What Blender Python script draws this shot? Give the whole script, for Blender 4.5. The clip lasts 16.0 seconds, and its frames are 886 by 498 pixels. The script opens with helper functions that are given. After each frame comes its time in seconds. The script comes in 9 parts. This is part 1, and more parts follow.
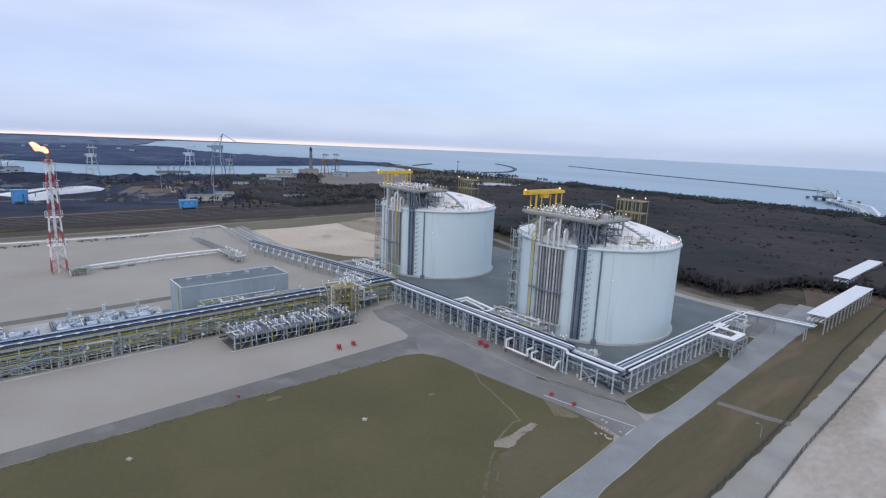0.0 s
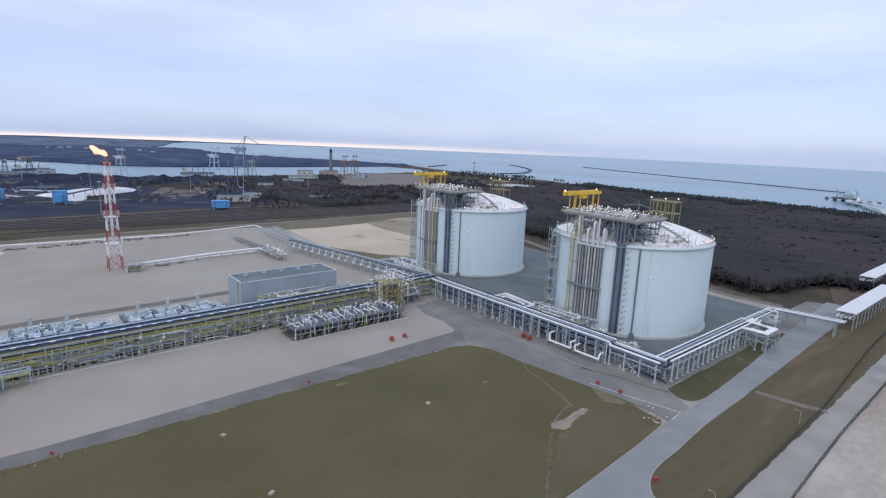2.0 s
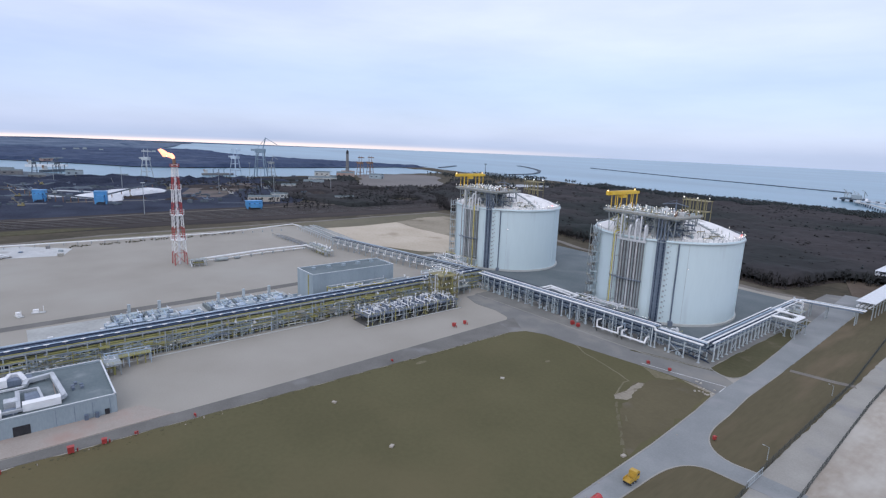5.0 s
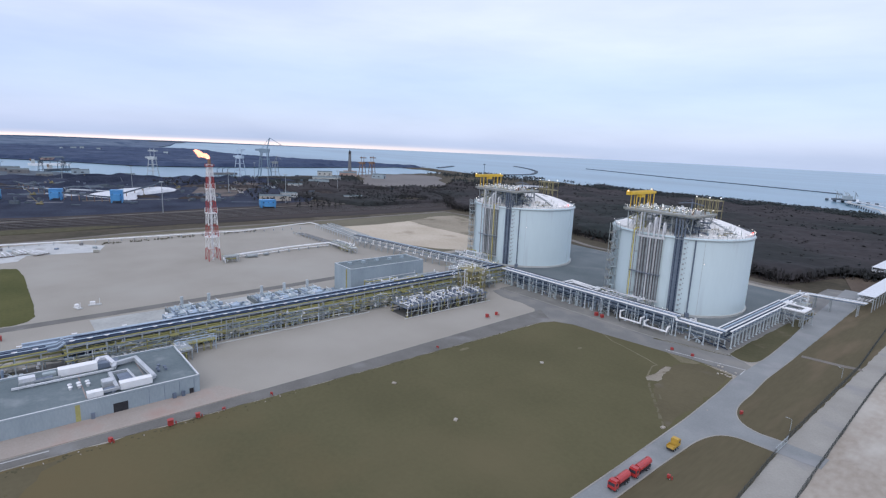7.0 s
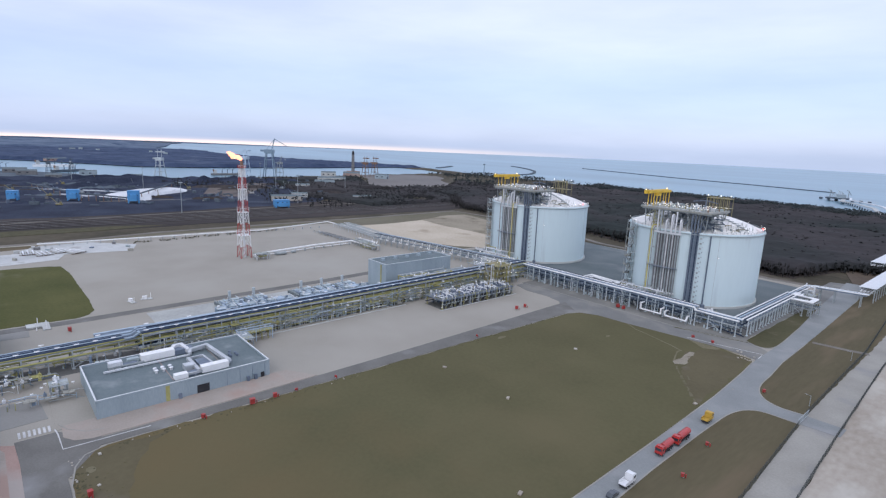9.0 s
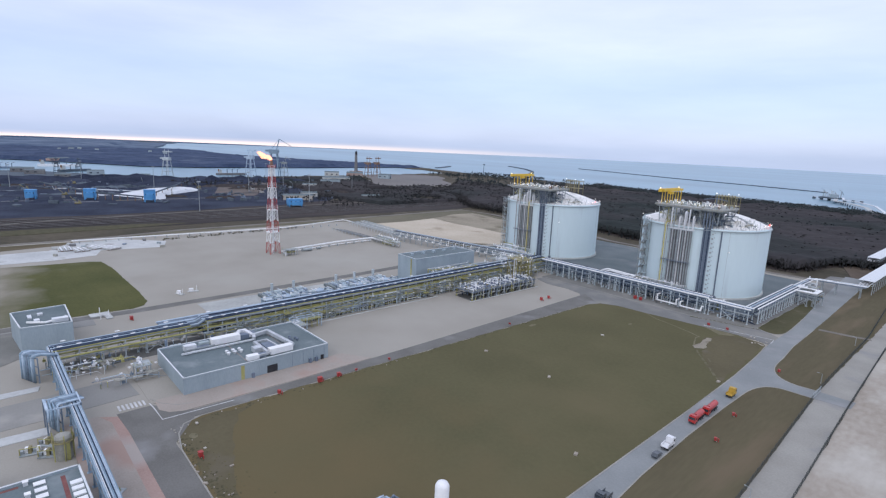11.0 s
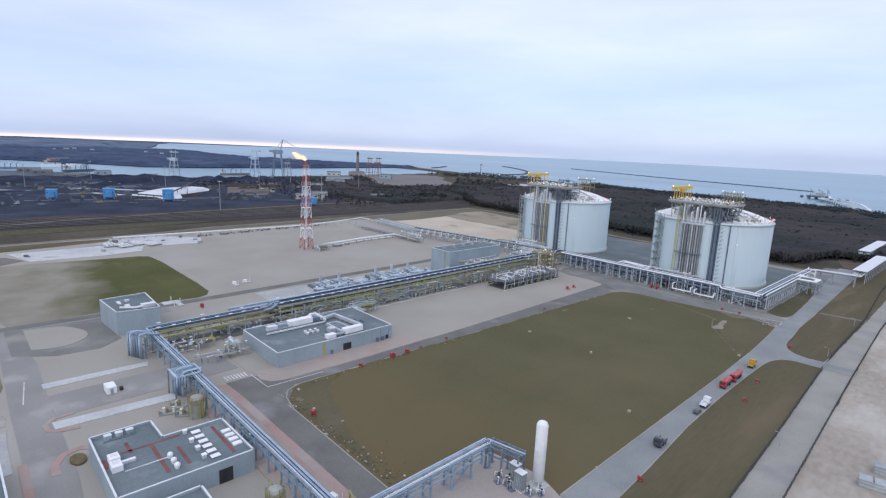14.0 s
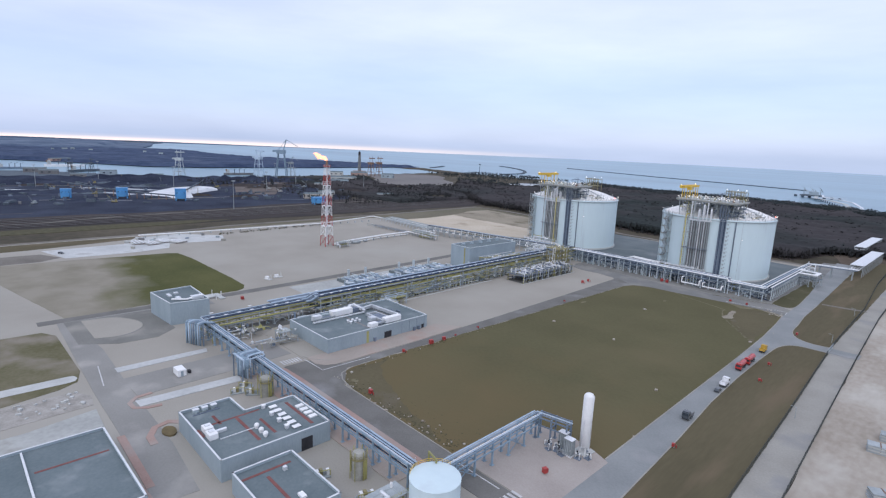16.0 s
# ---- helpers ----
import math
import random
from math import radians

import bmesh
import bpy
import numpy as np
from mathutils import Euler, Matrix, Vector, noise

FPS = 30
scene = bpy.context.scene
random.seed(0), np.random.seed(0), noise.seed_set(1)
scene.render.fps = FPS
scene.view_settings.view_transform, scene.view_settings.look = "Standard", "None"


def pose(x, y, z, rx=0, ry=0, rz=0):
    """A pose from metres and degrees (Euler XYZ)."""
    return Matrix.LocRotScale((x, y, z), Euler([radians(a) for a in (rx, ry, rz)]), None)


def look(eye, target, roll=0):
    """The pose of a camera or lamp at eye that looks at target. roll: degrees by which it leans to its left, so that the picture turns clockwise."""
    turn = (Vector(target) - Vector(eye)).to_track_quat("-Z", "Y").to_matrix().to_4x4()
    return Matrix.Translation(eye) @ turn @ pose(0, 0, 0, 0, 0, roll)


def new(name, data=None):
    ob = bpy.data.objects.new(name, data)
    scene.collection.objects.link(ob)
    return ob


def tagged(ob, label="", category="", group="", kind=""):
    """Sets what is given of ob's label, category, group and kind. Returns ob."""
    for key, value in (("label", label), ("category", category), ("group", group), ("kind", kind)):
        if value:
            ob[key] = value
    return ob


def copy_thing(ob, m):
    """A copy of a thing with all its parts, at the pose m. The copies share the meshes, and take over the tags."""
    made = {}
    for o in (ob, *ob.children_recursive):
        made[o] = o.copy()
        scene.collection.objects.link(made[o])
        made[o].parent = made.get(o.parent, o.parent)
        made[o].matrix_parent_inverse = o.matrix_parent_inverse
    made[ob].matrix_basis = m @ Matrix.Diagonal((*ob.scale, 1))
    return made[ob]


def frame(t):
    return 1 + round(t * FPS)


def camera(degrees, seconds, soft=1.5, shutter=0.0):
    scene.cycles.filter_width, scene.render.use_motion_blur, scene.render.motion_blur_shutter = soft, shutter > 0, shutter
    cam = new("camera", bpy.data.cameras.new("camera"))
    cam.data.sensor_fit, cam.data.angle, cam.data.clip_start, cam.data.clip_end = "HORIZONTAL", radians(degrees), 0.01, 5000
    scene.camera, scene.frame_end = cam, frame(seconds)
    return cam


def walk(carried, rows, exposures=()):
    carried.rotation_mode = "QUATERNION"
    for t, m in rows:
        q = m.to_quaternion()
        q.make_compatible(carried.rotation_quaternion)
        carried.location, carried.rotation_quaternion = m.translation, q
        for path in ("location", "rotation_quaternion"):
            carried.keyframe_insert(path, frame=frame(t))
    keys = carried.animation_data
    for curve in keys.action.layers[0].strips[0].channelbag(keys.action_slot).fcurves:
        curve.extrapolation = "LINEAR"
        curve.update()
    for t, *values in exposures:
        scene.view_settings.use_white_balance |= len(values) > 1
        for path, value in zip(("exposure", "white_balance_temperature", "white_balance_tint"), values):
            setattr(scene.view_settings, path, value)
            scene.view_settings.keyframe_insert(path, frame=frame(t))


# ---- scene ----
cam = camera(79.4, 16.0, 1.25)
PATH = [
    (0, (1.081, 209.264, 93.8), (-0.393, 210.555, 93.401), 2.4),
    (0.5, (1.227, 204.477, 94.251), (-0.252, 205.762, 93.85), 2.3),
    (1, (0.916, 198.459, 94.196), (-0.571, 199.737, 93.8), 2.4),
    (1.5, (0.318, 192.42, 94.372), (-1.173, 193.692, 93.974), 2.3),
    (2, (0.737, 186.616, 94.412), (-0.763, 187.877, 94.015), 2.3),
    (2.5, (1.375, 180.601, 94.286), (-0.132, 181.855, 93.891), 2.3),
    (3, (1.424, 174.311, 94.24), (-0.086, 175.563, 93.847), 2.3),
    (3.5, (1.323, 167.561, 94.312), (-0.185, 168.815, 93.918), 2.4),
    (4, (2.153, 161.25, 94.521), (0.643, 162.501, 94.128), 2.3),
    (6.5, (2.242, 125.312, 95.774), (0.749, 126.582, 95.377), 2.4),
    (7, (1.776, 117.68, 95.526), (0.288, 118.958, 95.133), 2.5),
    (7.5, (1.962, 110.38, 95.57), (0.477, 111.66, 95.176), 2.3),
    (8, (1.362, 102.974, 95.373), (-0.118, 104.262, 94.982), 2.4),
    (8.5, (0.809, 95.678, 95.593), (-0.667, 96.97, 95.201), 2.4),
    (9, (1.068, 88.336, 95.886), (-0.404, 89.632, 95.494), 2.4),
    (11.5, (1.169, 51.043, 95.486), (-0.282, 52.363, 95.095), 2.5),
    (12, (1.028, 44.119, 95.503), (-0.418, 45.445, 95.112), 2.5),
    (12.5, (1.098, 36.968, 95.326), (-0.341, 38.302, 94.938), 2.5),
    (13, (1.544, 30.094, 95.377), (0.107, 31.43, 94.988), 2.5),
    (13.5, (1.427, 23.544, 95.031), (-0.004, 24.886, 94.644), 2.5),
    (14, (1.35, 16.532, 95.096), (-0.077, 17.879, 94.708), 2.5),
    (14.5, (0.944, 9.39, 95.242), (-0.476, 10.743, 94.853), 2.5),
    (15, (1.004, 2.832, 94.875), (-0.413, 4.19, 94.489), 2.5),
    (15.5, (1.145, -3.35, 94.954), (-0.27, -1.99, 94.567), 2.5),
    (16, (0.781, -10.226, 95.071), (-0.629, -8.862, 94.683), 2.5),
]
walk(cam, [(t, look(eye, target, roll)) for t, eye, target, roll in PATH], [(0, -0.06), (3, -0.04), (7, 0.03), (16, 0.05)])

# ---- light ----
SUN_EL, SUN_AZ = radians(40), radians(152)
world = bpy.data.worlds.new("overcast_sky")
scene.world = world
world.use_nodes = True
wn, wl = world.node_tree.nodes, world.node_tree.links
wn.clear()
w_out = wn.new("ShaderNodeOutputWorld")
w_add = wn.new("ShaderNodeAddShader")
w_sky = wn.new("ShaderNodeTexSky")
w_sky.sky_type = "NISHITA"
w_sky.sun_disc = False
w_sky.sun_elevation, w_sky.sun_rotation = SUN_EL, SUN_AZ
w_bg = wn.new("ShaderNodeBackground")
w_bg.inputs[1].default_value = 0.05
wl.new(w_sky.outputs[0], w_bg.inputs[0])
# cloud deck: streaky bands, brighter higher up, a pale warm gap along the sunset side of the horizon
w_tc = wn.new("ShaderNodeTexCoord")
w_map = wn.new("ShaderNodeMapping")
w_map.inputs["Scale"].default_value = (1.6, 1.6, 9.0)
w_map.inputs["Rotation"].default_value = (radians(5), radians(-4), 0)
w_noise = wn.new("ShaderNodeTexNoise")
w_noise.inputs["Scale"].default_value = 1.5
w_noise.inputs["Detail"].default_value = 6
w_noise.inputs["Roughness"].default_value = 0.55
wl.new(w_tc.outputs["Generated"], w_map.inputs[0])
wl.new(w_map.outputs[0], w_noise.inputs["Vector"])
w_cloud = wn.new("ShaderNodeValToRGB")
w_cloud.color_ramp.elements[0].position, w_cloud.color_ramp.elements[0].color = 0.32, (0.552, 0.611, 0.842, 1)
w_cloud.color_ramp.elements[1].position, w_cloud.color_ramp.elements[1].color = 0.68, (0.702, 0.750, 0.985, 1)
wl.new(w_noise.outputs[0], w_cloud.inputs[0])
w_sep = wn.new("ShaderNodeSeparateXYZ")
wl.new(w_tc.outputs["Generated"], w_sep.inputs[0])
w_up = wn.new("ShaderNodeValToRGB")
els = w_up.color_ramp.elements
els[0].position, els[0].color = 0.0, (0.64, 0.735, 0.855, 1)
els[1].position, els[1].color = 1.0, (1.36, 1.32, 1.20, 1)
for p, c in ((0.012, (0.655, 0.748, 0.885, 1)), (0.05, (0.645, 0.732, 0.885, 1)), (0.11, (0.700, 0.762, 0.905, 1)), (0.17, (0.945, 0.930, 0.92, 1)), (0.24, (1.05, 1.015, 0.94, 1)), (0.34, (1.08, 1.04, 0.99, 1)), (0.5, (1.30, 1.27, 1.19, 1))):
    e = els.new(p)
    e.color = c
wl.new(w_sep.outputs[2], w_up.inputs[0])
w_mul = wn.new("ShaderNodeMix")
w_mul.data_type, w_mul.blend_type = "RGBA", "MULTIPLY"
w_mul.inputs[0].default_value = 1.0
wl.new(w_cloud.outputs[0], w_mul.inputs[6])
wl.new(w_up.outputs[0], w_mul.inputs[7])
w_glow = wn.new("ShaderNodeValToRGB")
els = w_glow.color_ramp.elements
els[0].position, els[0].color = 0.0, (0, 0, 0, 1)
els[1].position, els[1].color = 0.0125, (0, 0, 0, 1)
e = els.new(0.005)
e.color = (1, 1, 1, 1)
w_dip = wn.new("ShaderNodeMath")
w_dip.inputs[1].default_value = 0.022
wl.new(w_sep.outputs[2], w_dip.inputs[0])
wl.new(w_dip.outputs[0], w_glow.inputs[0])
w_side = wn.new("ShaderNodeMapRange")
w_side.inputs[1].default_value, w_side.inputs[2].default_value = -0.55, -0.95
wl.new(w_sep.outputs[0], w_side.inputs[0])
w_gm = wn.new("ShaderNodeMath")
w_gm.operation = "MULTIPLY"
wl.new(w_glow.outputs[0], w_gm.inputs[0])
wl.new(w_side.outputs[0], w_gm.inputs[1])
w_mix = wn.new("ShaderNodeMix")
w_mix.data_type = "RGBA"
w_mix.inputs[7].default_value = (1.45, 1.14, 1.02, 1)
wl.new(w_gm.outputs[0], w_mix.inputs[0])
wl.new(w_mul.outputs[2], w_mix.inputs[6])
w_bg2 = wn.new("ShaderNodeBackground")
w_bg2.inputs[1].default_value = 0.92
wl.new(w_mix.outputs[2], w_bg2.inputs[0])
wl.new(w_bg.outputs[0], w_add.inputs[0])
wl.new(w_bg2.outputs[0], w_add.inputs[1])
wl.new(w_add.outputs[0], w_out.inputs[0])

sun_data = bpy.data.lights.new("sun", "SUN")
sun_data.energy, sun_data.angle, sun_data.color = 0.62, radians(60), (1.0, 0.975, 0.94)
sun_ob = new("sun", sun_data)
sun_ob.matrix_world = look((0, 0, 300), (0 - math.sin(SUN_AZ) * math.cos(SUN_EL), 0 - math.cos(SUN_AZ) * math.cos(SUN_EL), 300 - math.sin(SUN_EL)))


# ---- materials ----
def surface(name, dark, light, scale=0.3, fine=4.0, rough=0.8, metal=0.0, bump=0.15, spots=None, vary=0.0, coat=0.0, stretch=(1, 1, 1), low=0.35, high=0.65, spec=0.5):
    """Two scales of noise between two colours, optional patches of a third, fine relief."""
    m = bpy.data.materials.new(name)
    m.use_nodes = True
    n, l = m.node_tree.nodes, m.node_tree.links
    b = n["Principled BSDF"]
    tc = n.new("ShaderNodeTexCoord")
    mp = n.new("ShaderNodeMapping")
    mp.inputs["Scale"].default_value = stretch
    l.new(tc.outputs["Object"], mp.inputs[0])
    a = n.new("ShaderNodeTexNoise")
    a.inputs["Scale"].default_value, a.inputs["Detail"].default_value = scale, 5
    l.new(mp.outputs[0], a.inputs["Vector"])
    f = n.new("ShaderNodeTexNoise")
    f.inputs["Scale"].default_value, f.inputs["Detail"].default_value = fine, 3
    l.new(mp.outputs[0], f.inputs["Vector"])
    blend = n.new("ShaderNodeMath")
    blend.operation = "MULTIPLY_ADD"
    blend.inputs[1].default_value = 0.35
    half = n.new("ShaderNodeMath")
    half.operation = "MULTIPLY"
    half.inputs[1].default_value = 0.65
    l.new(a.outputs[0], half.inputs[0])
    l.new(f.outputs[0], blend.inputs[0])
    l.new(half.outputs[0], blend.inputs[2])
    r = n.new("ShaderNodeValToRGB")
    r.color_ramp.elements[0].position, r.color_ramp.elements[0].color = low, (*dark, 1)
    r.color_ramp.elements[1].position, r.color_ramp.elements[1].color = high, (*light, 1)
    l.new(blend.outputs[0], r.inputs[0])
    colour = r.outputs[0]
    if spots:
        c3, sc3, lo, hi = spots
        s = n.new("ShaderNodeTexNoise")
        s.inputs["Scale"].default_value, s.inputs["Detail"].default_value = sc3, 4
        l.new(mp.outputs[0], s.inputs["Vector"])
        mr = n.new("ShaderNodeMapRange")
        mr.inputs[1].default_value, mr.inputs[2].default_value = lo, hi
        l.new(s.outputs[0], mr.inputs[0])
        mx = n.new("ShaderNodeMix")
        mx.data_type = "RGBA"
        l.new(mr.outputs[0], mx.inputs[0])
        l.new(colour, mx.inputs[6])
        mx.inputs[7].default_value = (*c3, 1)
        colour = mx.outputs[2]
    if vary:
        oi = n.new("ShaderNodeObjectInfo")
        mr = n.new("ShaderNodeMapRange")
        mr.inputs[3].default_value, mr.inputs[4].default_value = 1 - vary, 1 + vary
        l.new(oi.outputs["Random"], mr.inputs[0])
        mx = n.new("ShaderNodeVectorMath")
        mx.operation = "SCALE"
        l.new(colour, mx.inputs[0])
        l.new(mr.outputs[0], mx.inputs["Scale"])
        colour = mx.outputs[0]
    l.new(colour, b.inputs["Base Color"])
    b.inputs["Roughness"].default_value, b.inputs["Metallic"].default_value = rough, metal
    b.inputs["Coat Weight"].default_value = coat
    b.inputs["Specular IOR Level"].default_value = spec
    if bump:
        bp = n.new("ShaderNodeBump")
        bp.inputs["Strength"].default_value, bp.inputs["Distance"].default_value = bump, 0.3
        l.new(f.outputs[0], bp.inputs["Height"])
        l.new(bp.outputs[0], b.inputs["Normal"])
    return m


def island(name, dark, light, other, scale, rough=0.9):
    """Varies from one joined piece to the next, and in wide drifts towards another tone."""
    m = bpy.data.materials.new(name)
    m.use_nodes = True
    n, l = m.node_tree.nodes, m.node_tree.links
    g = n.new("ShaderNodeNewGeometry")
    r = n.new("ShaderNodeValToRGB")
    r.color_ramp.elements[0].color = (*dark, 1)
    r.color_ramp.elements[1].color = (*light, 1)
    l.new(g.outputs["Random Per Island"], r.inputs[0])
    tc = n.new("ShaderNodeTexCoord")
    a = n.new("ShaderNodeTexNoise")
    a.inputs["Scale"].default_value, a.inputs["Detail"].default_value = scale, 4
    l.new(tc.outputs["Object"], a.inputs["Vector"])
    mr = n.new("ShaderNodeMapRange")
    mr.inputs[1].default_value, mr.inputs[2].default_value = 0.4, 0.62
    l.new(a.outputs[0], mr.inputs[0])
    mx = n.new("ShaderNodeMix")
    mx.data_type = "RGBA"
    l.new(mr.outputs[0], mx.inputs[0])
    l.new(r.outputs[0], mx.inputs[6])
    mx.inputs[7].default_value = (*other, 1)
    l.new(mx.outputs[2], n["Principled BSDF"].inputs["Base Color"])
    n["Principled BSDF"].inputs["Roughness"].default_value = rough
    n["Principled BSDF"].inputs["Specular IOR Level"].default_value = 0.1
    return m


def glowing(name, colour, strength):
    m = bpy.data.materials.new(name)
    m.use_nodes = True
    b = m.node_tree.nodes["Principled BSDF"]
    b.inputs["Base Color"].default_value = (*colour, 1)
    b.inputs["Emission Color"].default_value = (*colour, 1)
    b.inputs["Emission Strength"].default_value = strength
    return m


GROUND = surface("scrub_ground", (0.050, 0.045, 0.032), (0.105, 0.090, 0.064), 0.012, 0.15, 0.95, bump=0.3, spots=((0.16, 0.14, 0.115), 0.02, 0.60, 0.72), spec=0.12)
GRASS = surface("winter_grass", (0.089, 0.082, 0.043), (0.119, 0.109, 0.058), 0.025, 0.6, 0.95, bump=0.3, spots=((0.129, 0.111, 0.061), 0.016, 0.50, 0.74), low=0.3, high=0.7, spec=0.12)
VERGE = surface("streaky_verge_grass", (0.088, 0.076, 0.046), (0.124, 0.106, 0.064), 0.05, 0.8, 0.95, bump=0.3, spots=((0.142, 0.112, 0.072), 0.09, 0.52, 0.68), stretch=(1.0, 0.16, 1.0), low=0.3, high=0.7, spec=0.12)
LAWN_PLAIN = surface("green_lawn", (0.064, 0.070, 0.024), (0.102, 0.101, 0.039), 0.03, 0.6, 0.95, bump=0.3, spots=((0.15, 0.14, 0.085), 0.02, 0.62, 0.75), spec=0.12)
GRAVEL = surface("pinkish_gravel", (0.298, 0.279, 0.241), (0.348, 0.328, 0.288), 0.03, 1.6, 0.95, bump=0.3, spots=((0.357, 0.342, 0.304), 0.012, 0.5, 0.75), spec=0.12)
SAND = surface("pale_sand", (0.41, 0.350, 0.270), (0.54, 0.480, 0.385), 0.02, 0.4, 0.95, bump=0.3, spots=((0.33, 0.28, 0.21), 0.03, 0.60, 0.74), spec=0.12)
DULLSAND = surface("brownish_sand", (0.215, 0.190, 0.140), (0.330, 0.290, 0.225), 0.02, 0.4, 0.95, bump=0.3, spots=((0.145, 0.130, 0.088), 0.03, 0.52, 0.68), spec=0.12)
FARGRASS = surface("dry_olive_grass", (0.110, 0.102, 0.068), (0.165, 0.150, 0.108), 0.02, 0.3, 0.95, bump=0.3, spots=((0.200, 0.180, 0.135), 0.012, 0.54, 0.70), stretch=(1.0, 0.4, 1.0), spec=0.12)
BROWNGRASS = surface("muddy_brown_grass", (0.098, 0.085, 0.051), (0.124, 0.107, 0.064), 0.04, 0.6, 0.95, bump=0.3, spots=((0.135, 0.117, 0.085), 0.06, 0.60, 0.74), spec=0.12)
CORNERGRASS = surface("dull_corner_grass", (0.072, 0.069, 0.036), (0.104, 0.095, 0.055), 0.04, 0.6, 0.95, bump=0.3, spots=((0.150, 0.125, 0.088), 0.06, 0.56, 0.70), spec=0.12)
# gravel with the shade below racks and decks put into its colour
SHADEGRAVEL = surface("shade_darkened_gravel", (0.10, 0.102, 0.098), (0.175, 0.172, 0.160), 0.12, 1.2, 0.95, bump=0.3, spec=0.12)
ASPHALT = surface("worn_asphalt", (0.136, 0.132, 0.122), (0.187, 0.183, 0.170), 0.08, 2.0, 0.9, bump=0.15, spots=((0.250, 0.25, 0.245), 0.05, 0.58, 0.75), spec=0.12)
ROADPALE = surface("pale_concrete_road", (0.269, 0.258, 0.23), (0.346, 0.334, 0.30), 0.06, 1.5, 0.9, bump=0.15, spots=((0.230, 0.235, 0.24), 0.05, 0.56, 0.75), spec=0.12)
BLUEROAD = surface("grey_blue_asphalt", (0.204, 0.216, 0.216), (0.262, 0.274, 0.271), 0.06, 1.5, 0.85, bump=0.12, spots=((0.30, 0.30, 0.298), 0.05, 0.56, 0.75), spec=0.15)
GREYROAD = surface("weathered_grey_road", (0.165, 0.165, 0.158), (0.219, 0.220, 0.210), 0.06, 1.5, 0.9, bump=0.15, spots=((0.245, 0.235, 0.21), 0.06, 0.50, 0.7), spec=0.12)

YARDLAWN = surface("worn_yard_lawn", (0.105, 0.100, 0.052), (0.165, 0.150, 0.098), 0.06, 0.7, 0.95, bump=0.3, spots=((0.23, 0.205, 0.165), 0.05, 0.48, 0.66), spec=0.1)
DARKWEED = surface("dark_rough_weeds", (0.060, 0.058, 0.034), (0.105, 0.096, 0.058), 0.2, 1.5, 0.95, bump=0.3, spec=0.1)
TRODDEN = surface("trodden_dry_grass", (0.135, 0.121, 0.074), (0.190, 0.170, 0.113), 0.1, 0.8, 0.95, bump=0.3, spec=0.1)
BARESOIL = surface("bare_pale_soil", (0.225, 0.200, 0.155), (0.315, 0.285, 0.230), 0.12, 0.9, 0.95, bump=0.3, spots=((0.15, 0.13, 0.09), 0.15, 0.55, 0.7), spec=0.1)
RUTS = surface("faint_ruts", (0.115, 0.103, 0.062), (0.150, 0.134, 0.088), 0.15, 0.8, 0.95, bump=0.2, spec=0.1)
PALESTEEL = surface("pale_galvanised_steel", (0.384, 0.43, 0.45), (0.518, 0.57, 0.59), 0.3, 2.0, 0.6, 0.0, bump=0.05, vary=0.1, spec=0.3)
DUCT = surface("zinc_duct_sheet", (0.38, 0.405, 0.425), (0.56, 0.58, 0.60), 0.25, 2.0, 0.45, 0.25, bump=0.05, vary=0.12)
DUSTYROAD = surface("dusty_asphalt", (0.163, 0.162, 0.148), (0.223, 0.220, 0.202), 0.06, 1.5, 0.9, bump=0.15, spots=((0.288, 0.275, 0.245), 0.05, 0.52, 0.72), spec=0.12)
PINKPAVE = surface("beige_pink_pavers", (0.300, 0.262, 0.228), (0.385, 0.343, 0.303), 0.05, 2.0, 0.9, bump=0.2, spots=((0.345, 0.250, 0.212), 0.05, 0.51, 0.66), spec=0.12)
PADCONC = surface("blue_grey_concrete", (0.112, 0.136, 0.142), (0.165, 0.188, 0.193), 0.04, 0.8, 0.85, bump=0.1, spots=((0.215, 0.230, 0.232), 0.03, 0.60, 0.76), spec=0.12)
CONC = surface("light_concrete", (0.403, 0.41, 0.40), (0.538, 0.55, 0.53), 0.1, 1.5, 0.85, bump=0.1, spec=0.12)
PALEPAD = surface("dusty_pale_concrete", (0.307, 0.315, 0.30), (0.442, 0.45, 0.43), 0.05, 0.6, 0.9, bump=0.1, spots=((0.250, 0.24, 0.21), 0.06, 0.55, 0.7), spec=0.12)
WHITEPAD = surface("whitish_concrete", (0.40, 0.41, 0.405), (0.55, 0.56, 0.55), 0.05, 0.6, 0.9, bump=0.1, spots=((0.27, 0.265, 0.245), 0.05, 0.60, 0.74), spec=0.12)
PAVER = surface("red_pavers", (0.315, 0.215, 0.185), (0.405, 0.295, 0.255), 0.06, 2.0, 0.9, bump=0.2, spots=((0.36, 0.32, 0.29), 0.05, 0.5, 0.7), spec=0.12)
DIRT = surface("brown_site_dirt", (0.288, 0.250, 0.205), (0.432, 0.395, 0.34), 0.02, 0.5, 0.95, bump=0.3, spots=((0.518, 0.50, 0.45), 0.03, 0.50, 0.70), stretch=(1.0, 0.5, 1.0), spec=0.12)
COAL = surface("coal", (0.014, 0.019, 0.035), (0.046, 0.056, 0.085), 0.02, 0.4, 0.95, bump=0.5, spec=0.12)
MUD = surface("rail_yard_soil", (0.032, 0.028, 0.028), (0.074, 0.063, 0.058), 0.02, 0.2, 0.95, bump=0.4, stretch=(1.0, 0.12, 1.0), spec=0.12)
PAINTLINE = surface("road_paint", (0.40, 0.40, 0.40), (0.62, 0.62, 0.61), 0.3, 3.0, 0.7, bump=0)
